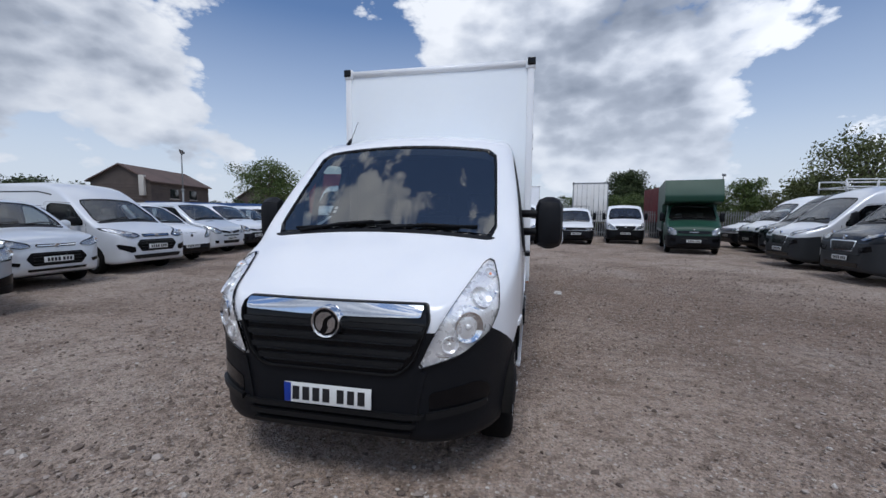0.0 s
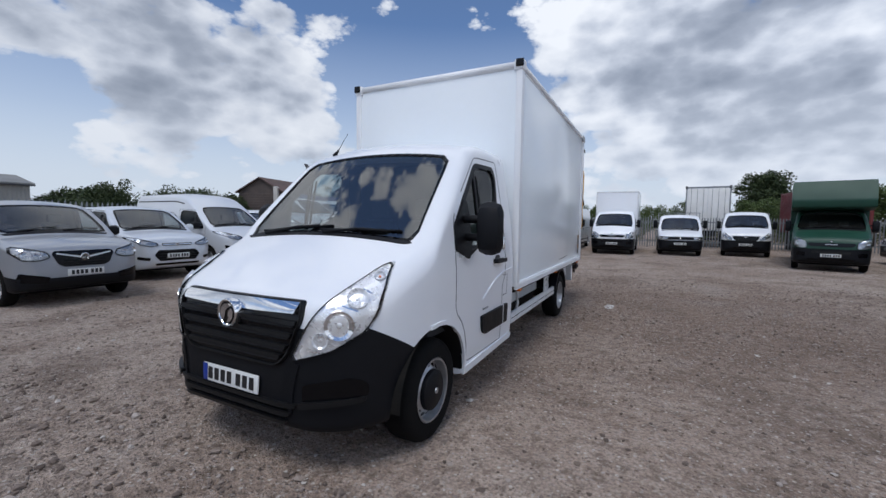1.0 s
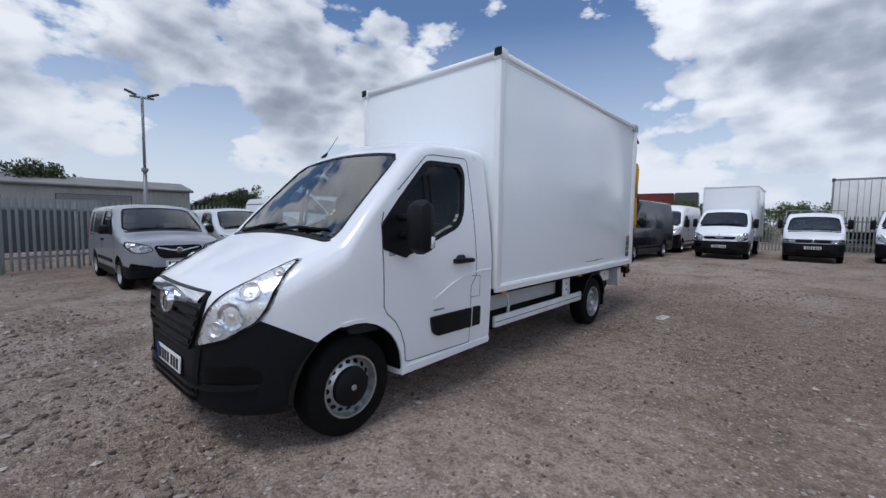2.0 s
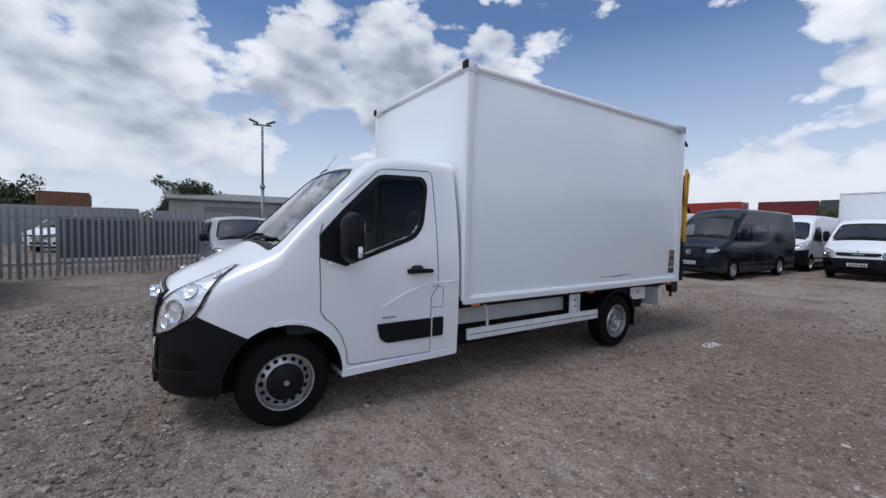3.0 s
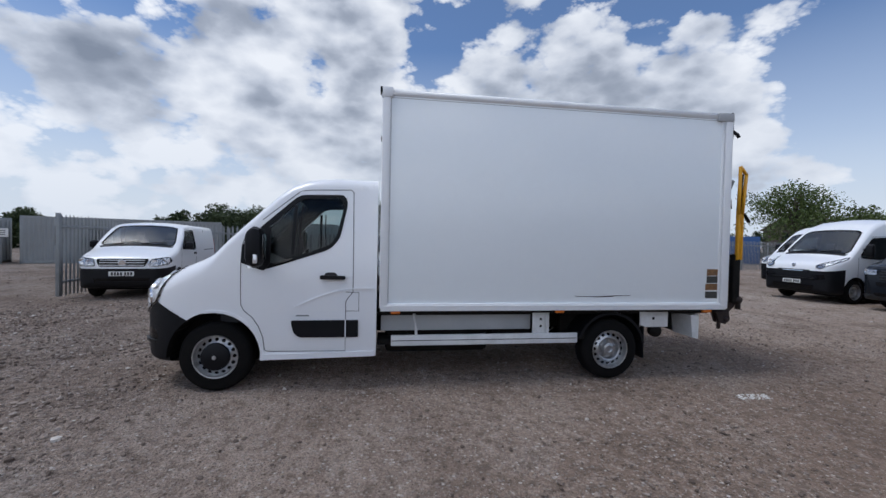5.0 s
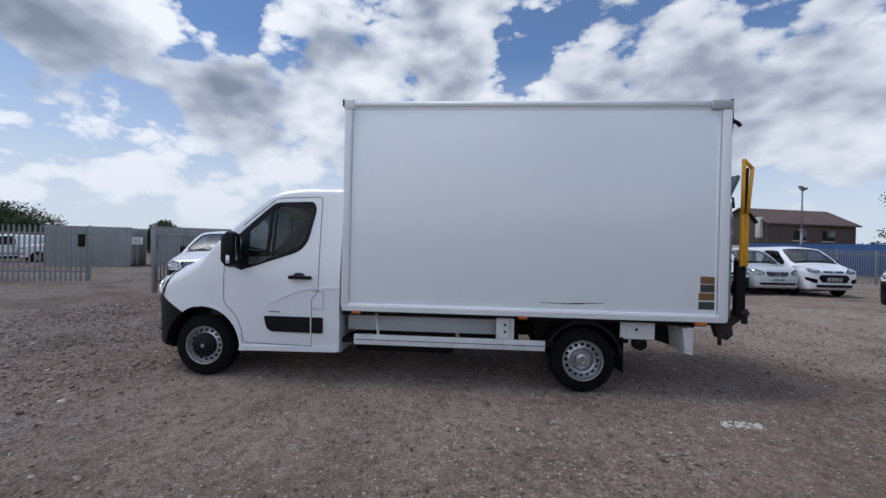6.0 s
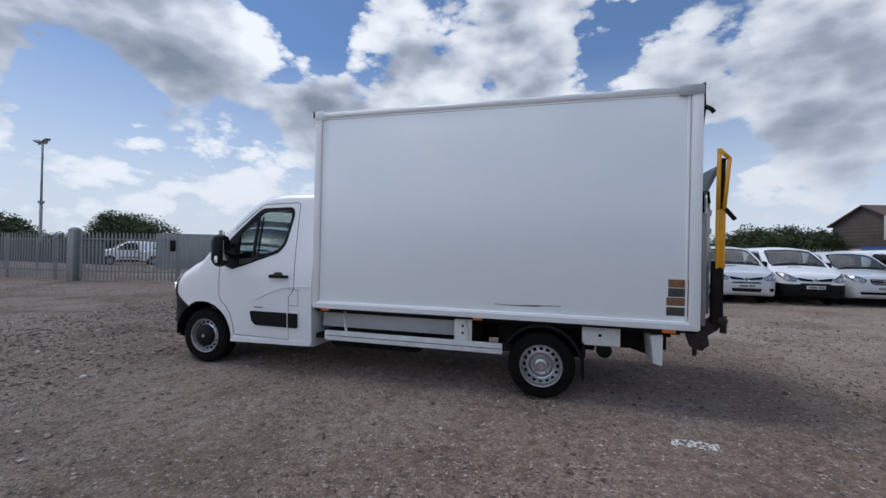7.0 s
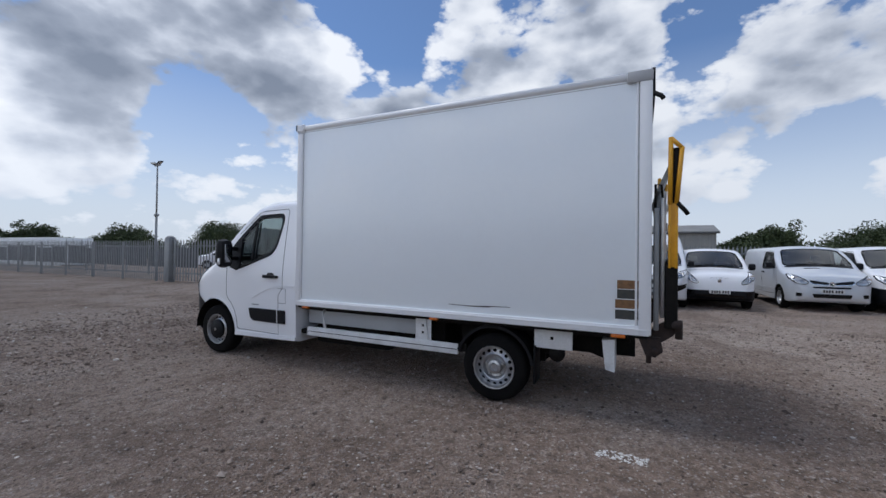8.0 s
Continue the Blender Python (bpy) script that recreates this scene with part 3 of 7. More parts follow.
        for (a, b, r, mat) in ((0.655, 0.86, 0.046, bowl_silver), (0.745, 0.945, 0.085, chrome), (0.80, 1.085, 0.062, bowl_silver), (0.835, 1.195, 0.034, lamp_clear)):
            sp = sh.front(k * a, b)
            e = 0.02
            nrm = (front[0](k * a + e, b) - front[0](k * a - e, b)).cross(front[0](k * a, b + e) - front[0](k * a, b - e)).normalized()
            nrm = nrm if nrm.y < 0 else -nrm
            turn = (-nrm).to_track_quat("X", "Z").to_matrix().to_4x4()
            place = Matrix.Translation(Vector((k * a, sp, b)) + nrm * 0.016) @ turn
            dish = lathe([(0.02, r * 1.04), (-0.004, r), (0.0, r * 0.92), (0.010, r * 0.7), (0.017, r * 0.4), (0.018, r * 0.22)], 24)
            bmesh.ops.transform(dish, matrix=place, verts=dish.verts)
            bowl = part("reflector", dish, mat, hl)
            bulb = lathe([(0.018, r * 0.24), (0.002, r * 0.2), (-0.002, 0.0)], 12)
            bmesh.ops.transform(bulb, matrix=place, verts=bulb.verts)
            part("bulb", bulb, amber if r < 0.04 else lamp_clear, bowl)
        for j in range(5):
            f = j / 4
            ridge = [(k * (0.60 + 0.20 * f), 0.80 + 0.34 * f), (k * (0.66 + 0.22 * f), 0.79 + 0.31 * f)]
            part("lens_ridge", patch(line_poly(ridge, 0.006), front, 0.012, 0.006, 0.05, False), chrome, hl)
        part("headlight_lens", patch(edge, front, 0.026, 0.002, 0.045, False), lens_glass, hl).visible_shadow = False
    g_out = round_poly([(-0.545, 1.075), (0.545, 1.075), (0.565, 0.985), (0.485, 0.765), (0.40, 0.69), (-0.40, 0.69), (-0.485, 0.765), (-0.565, 0.985)], [0.03, 0.03, 0.03, 0.06, 0.06, 0.06, 0.06, 0.03], 3)
    grille = part("grille", patch(g_out, front, 0.010, 0.01, 0.06, False), gloss_black, v, "black slatted radiator grille")
    for z0, w in ((0.945, 0.535), (0.875, 0.505), (0.805, 0.475), (0.745, 0.43)):
        part("slat", patch(round_poly([(-w, z0 + 0.020), (w, z0 + 0.020), (w - 0.012, z0 - 0.006), (-w + 0.012, z0 - 0.006)], 0.006, 2), front, 0.030, 0.01, 0.06, False), soft_black, grille)
        part("slat_edge", patch([(-w + 0.03, z0 - 0.012), (w - 0.03, z0 - 0.012), (w - 0.035, z0 - 0.018), (-w + 0.035, z0 - 0.018)], front, 0.022, 0.01, 0.08, False), bumper_grey, grille)
    part("chrome_bar", patch(round_poly([(-0.525, 1.068), (0.525, 1.068), (0.515, 1.008), (0.20, 0.998), (-0.20, 0.998), (-0.515, 1.008)], 0.012, 2), front, 0.034, 0.015, 0.05, False), chrome, grille, "polished chrome bar")
    part("grille_edge", ring_patch(resample(g_out, 60), [(a * 0.975, 0.88 + (b - 0.88) * 0.955) for a, b in resample(g_out, 60)], front, 0.026, 0.014), soft_black, grille)
    bd = lathe([(0.05, 0.088), (0.0, 0.088), (-0.01, 0.082), (-0.008, 0.074), (-0.002, 0.070), (0.0, 0.0)], 36)
    bmesh.ops.transform(bd, matrix=Matrix.Translation((0.0, -0.035, 0.965)) @ Matrix.Rotation(radians(90), 4, "Z"), verts=bd.verts)
    badge = part("badge", bd, chrome, grille, "round chrome badge")
    field = lathe([(0.0, 0.071), (-0.003, 0.070), (-0.003, 0.0)], 30)
    bmesh.ops.transform(field, matrix=Matrix.Translation((0.0, -0.0355, 0.965)) @ Matrix.Rotation(radians(90), 4, "Z"), verts=field.verts)
    part("badge_field", field, gloss_black, badge)
    em = bmesh.new()
    for blob in ([(-0.058, -0.006), (-0.050, 0.030), (-0.022, 0.054), (0.018, 0.058), (0.038, 0.044), (0.008, 0.030), (-0.010, 0.010), (-0.016, -0.020), (-0.030, -0.048), (-0.050, -0.034)],
                 [(0.060, 0.012), (0.046, 0.034), (0.022, 0.016), (0.012, -0.006), (0.018, -0.030), (0.0, -0.060), (0.030, -0.052), (0.054, -0.026)]):
        merge(em, prism([(a, 0.965 + b) for a, b in blob], "y", -0.044, -0.037))
    part("badge_mark", em, chrome, badge)
    number_plate(v, -0.005, -0.022, 0.553, 0.515, 0.112, radians(-3))
    part("plate_band", box(-0.262, -0.0315, 0.499, -0.222, -0.026, 0.608, 0.001), plate_blue, v)
    for k in (1, -1):
        edge = [(k * 0.535, 0.72), (k * 0.515, 0.64), (k * 0.495, 0.54), (k * 0.485, 0.42)]
        part("bumper_ridge", patch(line_poly(edge if k == 1 else edge[::-1], 0.026), front, 0.018, 0.012, 0.06, False), black_plastic, v)
    part("lower_intake", patch(round_poly([(-0.50, 0.462), (0.50, 0.462), (0.46, 0.385), (-0.46, 0.385)], 0.03), front, 0.010, 0.01, 0.08, False), gloss_black, v)
    for z0, w in ((0.475, 0.54), (0.425, 0.50), (0.37, 0.47)):
        part("bumper_lip", patch(round_poly([(-w, z0 + 0.012), (w, z0 + 0.012), (w - 0.02, z0 - 0.012), (-w + 0.02, z0 - 0.012)], 0.008, 2), front, 0.032, 0.02, 0.06, False), soft_black, v)
    for k in (1, -1):
        rec = [(k * 0.56, 0.60), (k * 0.80, 0.64), (k * 0.86, 0.60), (k * 0.86, 0.52), (k * 0.80, 0.495), (k * 0.56, 0.485)]
        part("fog_recess", patch(round_poly(rec if k == 1 else rec[::-1], 0.03), front, 0.013, 0.01, 0.05, False), gloss_black, v)
        led = [(k * 0.55, 0.50), (k * 0.85, 0.52), (k * 0.85, 0.49), (k * 0.55, 0.465)]
        part("fog_ledge", patch(round_poly(led if k == 1 else led[::-1], 0.01, 2), front, 0.040, 0.02, 0.05, False), soft_black, v)
    # wipers, aerial, cabin
    for x0, x1, s0 in ((-0.62, 0.02, 0.79), (0.02, 0.66, 0.79)):
        w = bmesh.new()
        tube(w, [(x0, s0 - 0.035, sh.top(s0 - 0.035, x0) + 0.020), ((x0 + x1) / 2, s0 + 0.0, sh.top(s0, 0.3) + 0.030), (x1 - 0.08, s0 + 0.02, sh.top(s0 + 0.02, x1) + 0.024)], 0.012, 6)
        tube(w, [(x0 - 0.06, s0 + 0.005, sh.top(s0 + 0.005, x0) + 0.010), (x1 + 0.04, s0 + 0.035, sh.top(s0 + 0.035, x1) + 0.010)], 0.010, 6)
        part("wiper", w, black_plastic, v)
    part("scuttle", patch(round_poly([(-0.78, 0.735), (0.78, 0.735), (0.84, 0.768), (-0.84, 0.768)], 0.03), top, 0.006, 0.01, 0.1), black_plastic, v)
    ae = bmesh.new()
    tube(ae, [(-0.62, 1.62, 2.20), (-0.60, 1.78, 2.44)], 0.004, 6, 0.002)
    tube(ae, [(-0.62, 1.60, 2.19), (-0.62, 1.66, 2.25)], 0.022, 8, 0.010)
    part("aerial", ae, black_plastic, v)
    dash = prism(round_poly([(0.86, 0.70), (1.22, 0.70), (1.30, 1.12), (1.18, 1.24), (0.86, 1.38)], 0.04), "x", -0.90, 0.90)
    part("dashboard", dash, cloth, v)
    part("cab_rear_wall", box(-0.83, 2.325, 0.63, 0.83, 2.34, 2.10, 0.004), cloth, v, "dark cab lining")
    part("headliner", box(-0.70, 1.72, 2.12, 0.70, 2.33, 2.135, 0.004), cloth, v, "dark cab lining")
    for k in (1, -1):
        part("pillar_trim", box(k * 0.835, 2.13, 1.30, k * 0.85, 2.33, 2.05, 0.004), cloth, v, "dark cab lining")
    sw = bmesh.new()
    pts = [(-0.46 + 0.19 * math.cos(a), 1.42 + 0.11 * math.sin(a) * 0.6, 1.26 + 0.19 * math.sin(a)) for a in (2 * math.pi * j / 20 for j in range(21))]
    tube(sw, pts, 0.016, 8)
    tube(sw, [(-0.46, 1.42, 1.26), (-0.46, 1.25, 1.16)], 0.04, 8)
    part("steering_wheel", sw, black_plastic, v)
    for x0 in (-0.46, 0.12, 0.55):
        seat = bmesh.new()
        add_box(seat, x0 - 0.22, 1.60, 0.70, x0 + 0.22, 2.08, 0.96, 0.06)
        b = box(x0 - 0.22, 2.02, 0.92, x0 + 0.22, 2.16, 1.52, 0.06)
        bmesh.ops.rotate(b, verts=b.verts, cent=(x0, 2.1, 0.95), matrix=Matrix.Rotation(radians(-12), 3, "X"))
        merge(seat, b)
        add_box(seat, x0 - 0.12, 2.16, 1.54, x0 + 0.12, 2.26, 1.74, 0.04)
        part("seat", seat, cloth, v, "dark cloth seat")
    part("cab_lining", prism([(-0.93, 0.64), (0.93, 0.64), (0.93, 1.2), (0.78, 2.10), (-0.78, 2.10), (-0.93, 1.2)], "y", 2.33, 2.375), cloth, v)
    # wheels
    for k in (1, -1):
        wheel(v, k * 0.975, 0.835, 0.357, 0.215, 0.225, k, "cap", fine=True)
        wheel(v, k * 0.975, 5.17, 0.352, 0.215, 0.225, k, "steel", fine=True)
    # load box
    X, S0, S1, Z0, Z1 = 1.05, 2.49, 6.58, 0.905, 3.13
    body = bmesh.new()
    add_box(body, -X + 0.012, S0 + 0.012, Z0, X - 0.012, S1, Z1 - 0.02, 0.004)
    ld = part("load_box", body, panel_white, v, "white panelled load box")
    for k in (1, -1):
        part("bottom_rail", box(k * (X - 0.03), S0, 0.83, k * (X + 0.008), S1 + 0.03, 0.912, 0.006), rail_white, ld)
        part("bottom_rail_step", box(k * (X - 0.03), S0, 0.875, k * (X + 0.013), S1 + 0.03, 0.892, 0.003), rail_white, ld)
        tr = bmesh.new()
        tube(tr, [(k * (X - 0.032), S0, Z1 + 0.008), (k * (X - 0.032), S1, Z1 + 0.008)], 0.042, 12)
        part("top_rail", tr, rail_white, ld)
        part("front_post", box(k * (X - 0.06), S0 - 0.012, 0.86, k * (X + 0.012), S0 + 0.075, Z1 + 0.02, 0.014), rail_white, ld)
        part("rear_post", box(k * (X - 0.05), S1 - 0.055, 0.84, k * (X + 0.012), S1 + 0.045, Z1 + 0.03, 0.008), rail_white, ld)
        part("rear_post_trim", box(k * (X - 0.03), S1 - 0.085, 0.91, k * (X + 0.004), S1 - 0.066, Z1 - 0.01, 0.004), rail_white, ld)
        cap = box(k * (X - 0.08), S0 - 0.022, Z1 - 0.05, k * (X + 0.022), S0 + 0.10, Z1 + 0.06, 0.018)
        part("corner_cap", cap, rail_white, ld)
        cap = box(k * (X - 0.08), S1 - 0.16, Z1 - 0.055, k * (X + 0.022), S1 + 0.05, Z1 + 0.045, 0.012)
        part("corner_cap", cap, cap_grey, ld)
        part("marker_lamp", box(k * (X - 0.06), S0 - 0.036, Z1 - 0.02, k * (X + 0.024), S0 - 0.01, Z1 + 0.058, 0.012), gloss_black, ld)
        for s0, mat in ((2.60, amber), (4.45, amber)):
            part("side_marker", box(k * (X - 0.03), s0, 0.80, k * (X + 0.004), s0 + 0.10, 0.828, 0.006), mat, ld)
        part("side_marker", box(k * (X - 0.03), 6.30, 0.795, k * (X + 0.004), 6.42, 0.828, 0.006), amber, ld)
        part("panel_gap", box(k * (X - 0.0125), S0 + 0.078, 0.92, k * (X - 0.0105), S0 + 0.083, Z1 - 0.05), gap_grey, ld)
        part("panel_gap", box(k * (X - 0.0125), S0 + 0.08, Z1 - 0.048, k * (X - 0.0105), S1 - 0.07, Z1 - 0.042), gap_grey, ld)
        part("panel_gap", box(k * (X - 0.0125), S1 - 0.066, 0.92, k * (X - 0.0105), S1 - 0.058, Z1 - 0.05), gap_grey, ld)
    tr = bmesh.new()
    tube(tr, [(-X + 0.05, S0 + 0.03, Z1 + 0.008), (X - 0.05, S0 + 0.03, Z1 + 0.008)], 0.042, 12)
    part("front_rail", tr, rail_white, ld)
    part("roof_panel", box(-X + 0.04, S0 + 0.02, Z1 - 0.01, X - 0.04, S1, Z1 + 0.014, 0.004), panel_white, ld)
    part("rear_header", box(-X + 0.02, S1 - 0.01, Z1 - 0.14, X - 0.02, S1 + 0.04, Z1 + 0.035, 0.006), alu, ld)
    part("floor_edge", box(-X + 0.03, S0, 0.80, X - 0.03, S1 + 0.02, 0.905, 0.004), under, ld)
    for z0, mat in ((0.965, tape_dark), (1.062, tape_orange), (1.148, tape_dark), (1.236, tape_orange)):
        part("marking_tape", box(X - 0.013, 6.335 if z0 < 1.1 else 6.35, z0, X - 0.0095, 6.545, z0 + (0.082 if mat is tape_dark else 0.078), 0.0), mat, ld, "weathered reflective tape")
    part("scratch", prism([(4.68, 0.985), (4.95, 0.978), (5.13, 0.980), (5.16, 0.990), (5.36, 0.995), (5.36, 1.000), (5.15, 0.998), (4.95, 0.987), (4.68, 0.990)], "x", X - 0.0125, X - 0.0105), seam_dark, ld, "dark scrape")
    strap = bmesh.new()
    tube(strap, [(X - 0.02, S1 + 0.05, Z1 + 0.06), (X - 0.01, S1 + 0.055, 2.95), (X - 0.02, S1 + 0.04, 2.7)], 0.018, 6, 0.008)
    tube(strap, [(X - 0.01, S1 + 0.05, 2.97), (X + 0.0, S1 + 0.11, 2.93), (X, S1 + 0.13, 2.90)], 0.02, 6)
    part("rubber_buffer", strap, black_plastic, ld)
    # chassis
    ch = part("chassis", box(-0.42, 2.3, 0.50, -0.34, 6.5, 0.70, 0.01), under, v, "dark steel chassis frame")
    part("chassis_beam", box(0.34, 2.3, 0.50, 0.42, 6.5, 0.70, 0.01), under, ch)
    for s0 in (2.6, 3.4, 4.2, 5.9, 6.4):
        part("cross_member", box(-0.74, s0, 0.70, 0.74, s0 + 0.06, 0.82, 0.006), under, ch)
    part("fuel_tank", box(0.20, 2.55, 0.30, 0.74, 3.75, 0.72, 0.06), under, ch)
    # two boxes added to block light passing beneath the floor
    part("light_block_far", box(-0.86, 2.5, 0.34, -0.30, 4.1, 0.78, 0.03), under, ch)
    part("light_block_near", box(0.10, 3.8, 0.36, 0.72, 4.5, 0.78, 0.03), under, ch)
    part("floor_bearer", box(-0.90, 2.45, 0.76, 0.90, 6.5, 0.80, 0.004), under, ch)
    part("spare_wheel_carrier", box(-0.32, 5.75, 0.46, 0.32, 6.3, 0.60, 0.06), under, ch)
    ax = bmesh.new()
    tube(ax, [(-0.8, 5.17, 0.36), (0.8, 5.17, 0.36)], 0.06, 10)
    tube(ax, [(-0.8, 0.835, 0.36), (0.8, 0.835, 0.36)], 0.05, 10)
    part("axle", ax, under, ch)
    part("engine_undertray", box(-0.7, 0.25, 0.24, 0.7, 1.6, 0.40, 0.04), under, ch)
    ex = bmesh.new()
    tube(ex, [(-0.5, 1.6, 0.34), (-0.45, 3.0, 0.33), (-0.5, 4.6, 0.40), (-0.7, 5.9, 0.42)], 0.04, 8)
    part("exhaust_pipe", ex, under, ch)
    for k in (1, -1):
        part("side_panel", box(k * 0.80, 2.50, 0.575, k * 0.82, 4.24, 0.79, 0.004), side_grey, ch, "pale grey side panel")
        sg = part("side_guard", box(k * 0.93, 2.61, 0.437, k * 0.965, 4.76, 0.552, 0.006), white_metal, ch, "white painted side guard rail")
        part("guard_groove", box(k * 0.9655, 2.62, 0.490, k * 0.968, 4.75, 0.497), under, sg)
        for s0 in (2.86, 4.36):
            pst = bmesh.new()
            tube(pst, [(k * 0.93, s0 + 0.03, 0.50), (k * 0.95, s0 + 0.02, 0.62), (k * 0.95, s0 + 0.0, 0.75), (k * 0.90, s0, 0.80)], 0.016, 8)
            part("guard_post", pst, white_metal, sg)
        part("guard_bracket", box(k * 0.925, 4.22, 0.55, k * 0.94, 4.42, 0.785, 0.004), white_metal, sg)
        for z0 in (0.62, 0.70):
            part("bolt_slot", box(k * 0.9405, 4.305, z0, k * 0.943, 4.33, z0 + 0.025), under, sg)
        part("guard_end", box(k * 0.90, 4.74, 0.47, k * 0.95, 4.86, 0.56, 0.01), under, sg)
        part("step", box(k * 0.55, 2.46, 0.44, k * 0.92, 2.62, 0.50, 0.01), under, ch)
        part("inner_wing", box(k * 0.60, 4.68, 0.40, k * 0.66, 5.64, 0.80, 0.01), under, ch)
        part("hanger", box(k * 0.70, 5.62, 0.52, k * 0.80, 5.72, 0.80, 0.02), under, ch)
        mg = bmesh.new()
        pts = [(5.17 + 0.41 * math.cos(a), 0.37 + 0.41 * math.sin(a)) for a in (radians(8 + 11 * j) for j in range(15))]
        merge(mg, prism(line_poly(pts, 0.03), "x", k * 0.66, k * 0.99))
        add_box(mg, k * 0.72, 5.585, 0.24, k * 0.97, 5.60, 0.62, 0.003)
        part("mudguard", mg, black_plastic, ch)
        rb = part("rear_bracket", box(k * 0.90, 5.58, 0.60, k * 0.915, 5.95, 0.80, 0.004), white_metal, ch, "white steel bracket")
        part("bolt_slot", box(k * 0.9155, 5.74, 0.69, k * 0.918, 5.77, 0.72), under, rb)
        part("rear_guard", prism([(5.92, 0.84), (6.30, 0.79), (6.33, 0.77), (6.33, 0.46), (6.24, 0.49), (5.96, 0.58)], "x", k * 0.60, k * 0.615), under, rb)
        part("rear_guard_end", prism([(6.22, 0.745), (6.33, 0.76), (6.33, 0.455), (6.25, 0.475)], "x", k * 0.62, k * 0.96), white_metal, rb)
        drum = bmesh.new()
        tube(drum, [(k * 0.84, 5.80, 0.55), (k * 0.91, 5.80, 0.55)], 0.075, 16)
        part("air_drum", drum, under, rb)
        lift_arm = bmesh.new()
        merge(lift_arm, prism([(6.52, 0.82), (6.70, 0.82), (6.72, 0.70), (6.66, 0.64), (6.58, 0.66)], "x", k * 0.90, k * 0.93))
        merge(lift_arm, prism([(6.52, 0.82), (6.70, 0.82), (6.72, 0.70), (6.66, 0.64), (6.58, 0.66)], "x", k * 0.97, k * 1.0))
        merge(lift_arm, prism([(6.60, 0.80), (6.64, 0.90), (6.80, 1.00), (6.86, 0.96), (6.80, 0.84), (6.66, 0.74)], "x", k * 0.935, k * 0.965))
        tube(lift_arm, [(k * 0.95, 6.61, 0.58), (k * 0.95, 6.61, 0.72)], 0.022, 8)
        tube(lift_arm, [(k * 0.88, 6.66, 0.70), (k * 1.02, 6.66, 0.70)], 0.028, 10)
        tube(lift_arm, [(k * 0.90, 6.82, 0.94), (k * 1.03, 6.82, 0.94)], 0.040, 12)
        tube(lift_arm, [(k * 0.98, 6.84, 0.82), (k * 0.98, 6.84, 0.98)], 0.030, 8)
        part("lift_arm", lift_arm, rust, v, "rusty steel lift arm")
    # tail lift, folded up
    tl = part("tail_lift", box(-0.92, 6.70, 0.98, 0.90, 6.745, 2.12, 0.01), alu, v, "folded tail lift platform")
    for j in range(6):
        part("platform_rib", box(-0.90, 6.745, 1.04 + 0.18 * j, 0.88, 6.765, 1.10 + 0.18 * j, 0.006), alu, tl)
    wedge = bmesh.new()
    merge(wedge, prism([(6.66, 2.12), (6.70, 2.12), (6.82, 2.40), (6.79, 2.42)], "x", -0.9, 0.9))
    part("platform_flap", wedge, galv, tl)
    for k in (1, -1):
        part("lift_post", box(k * 0.93, 6.645, 0.88, k * 1.0, 6.685, 1.96, 0.006), galv, tl)
        part("lift_strut", box(k * 0.94, 6.73, 0.90, k * 1.02, 6.83, 1.50, 0.02), under, tl)
        y = bmesh.new()
        add_box(y, k * 1.00, 6.752, 1.43, k * 1.045, 6.772, 2.03, 0.006)
        add_box(y, k * 1.00, 6.802, 1.43, k * 1.045, 6.825, 2.03, 0.006)
        add_box(y, k * 1.00, 6.765, 1.44, k * 1.034, 6.81, 1.99, 0.004)
        part("lift_frame", y, yellow, tl, "yellow painted lift frame")
        r = bmesh.new()
        for a, b in (((6.763, 1.98), (6.768, 2.56)), ((6.813, 1.98), (6.852, 2.47)), ((6.768, 2.555), (6.854, 2.46))):
            tube(r, [(k * 1.03, *a), (k * 1.03, *b)], 0.019, 8)
        part("handrail", r, yellow, tl, "yellow handrail")
        g = bmesh.new()
        tube(g, [(k * 1.0, 6.79, 1.95), (k * 1.0, 6.81, 2.47)], 0.026, 8)
        part("gas_strut", g, under, tl)
        h = bmesh.new()
        tube(h, [(k * 0.97, 6.655, 1.95), (k * 0.97, 6.655, 2.17), (k * 0.97, 6.70, 2.16), (k * 0.97, 6.71, 2.05)], 0.012, 6)
        part("grab_handle", h, under, tl)
        c = bmesh.new()
        tube(c, [(k * 1.04, 6.82, 1.99), (k * 1.04, 6.87, 1.93), (k * 1.04, 6.90, 1.89)], 0.02, 6)
        part("latch", c, under, tl)
    return v


silver_white = material("pale_silver_paint", (0.70, 0.72, 0.75), 0.32, 0.2, coat=0.6, second=(0.64, 0.66, 0.69), scale=1.2, fine=9, amount=0.35, rough_vary=0.05)
screen_glass = glass("screen_glass", (0.28, 0.35, 0.35), 0.01, 1.0, 2.3)
side_glass = glass("side_glass", (0.30, 0.38, 0.38), 0.01, 0.6, 1.45)
lens_glass = glass("lens_glass", (0.96, 0.97, 0.98), 0.02, 1.0)
soft_black = material("soft_black", (0.007, 0.0073, 0.008), 0.42, second=(0.010, 0.010, 0.011), spec=0.3)
bumper_grey = material("grey_black_plastic", (0.022, 0.024, 0.027), 0.5, second=(0.030, 0.032, 0.035), bump=0.1, bump_scale=300, spec=0.3)
lamp_housing = material("lamp_housing", (0.42, 0.44, 0.47), 0.22, 0.75, second=(0.20, 0.21, 0.23), scale=14, fine=40, amount=0.8)
seat_grey = material("seat_grey", (0.085, 0.088, 0.095), 0.9, second=(0.05, 0.052, 0.057), scale=12)
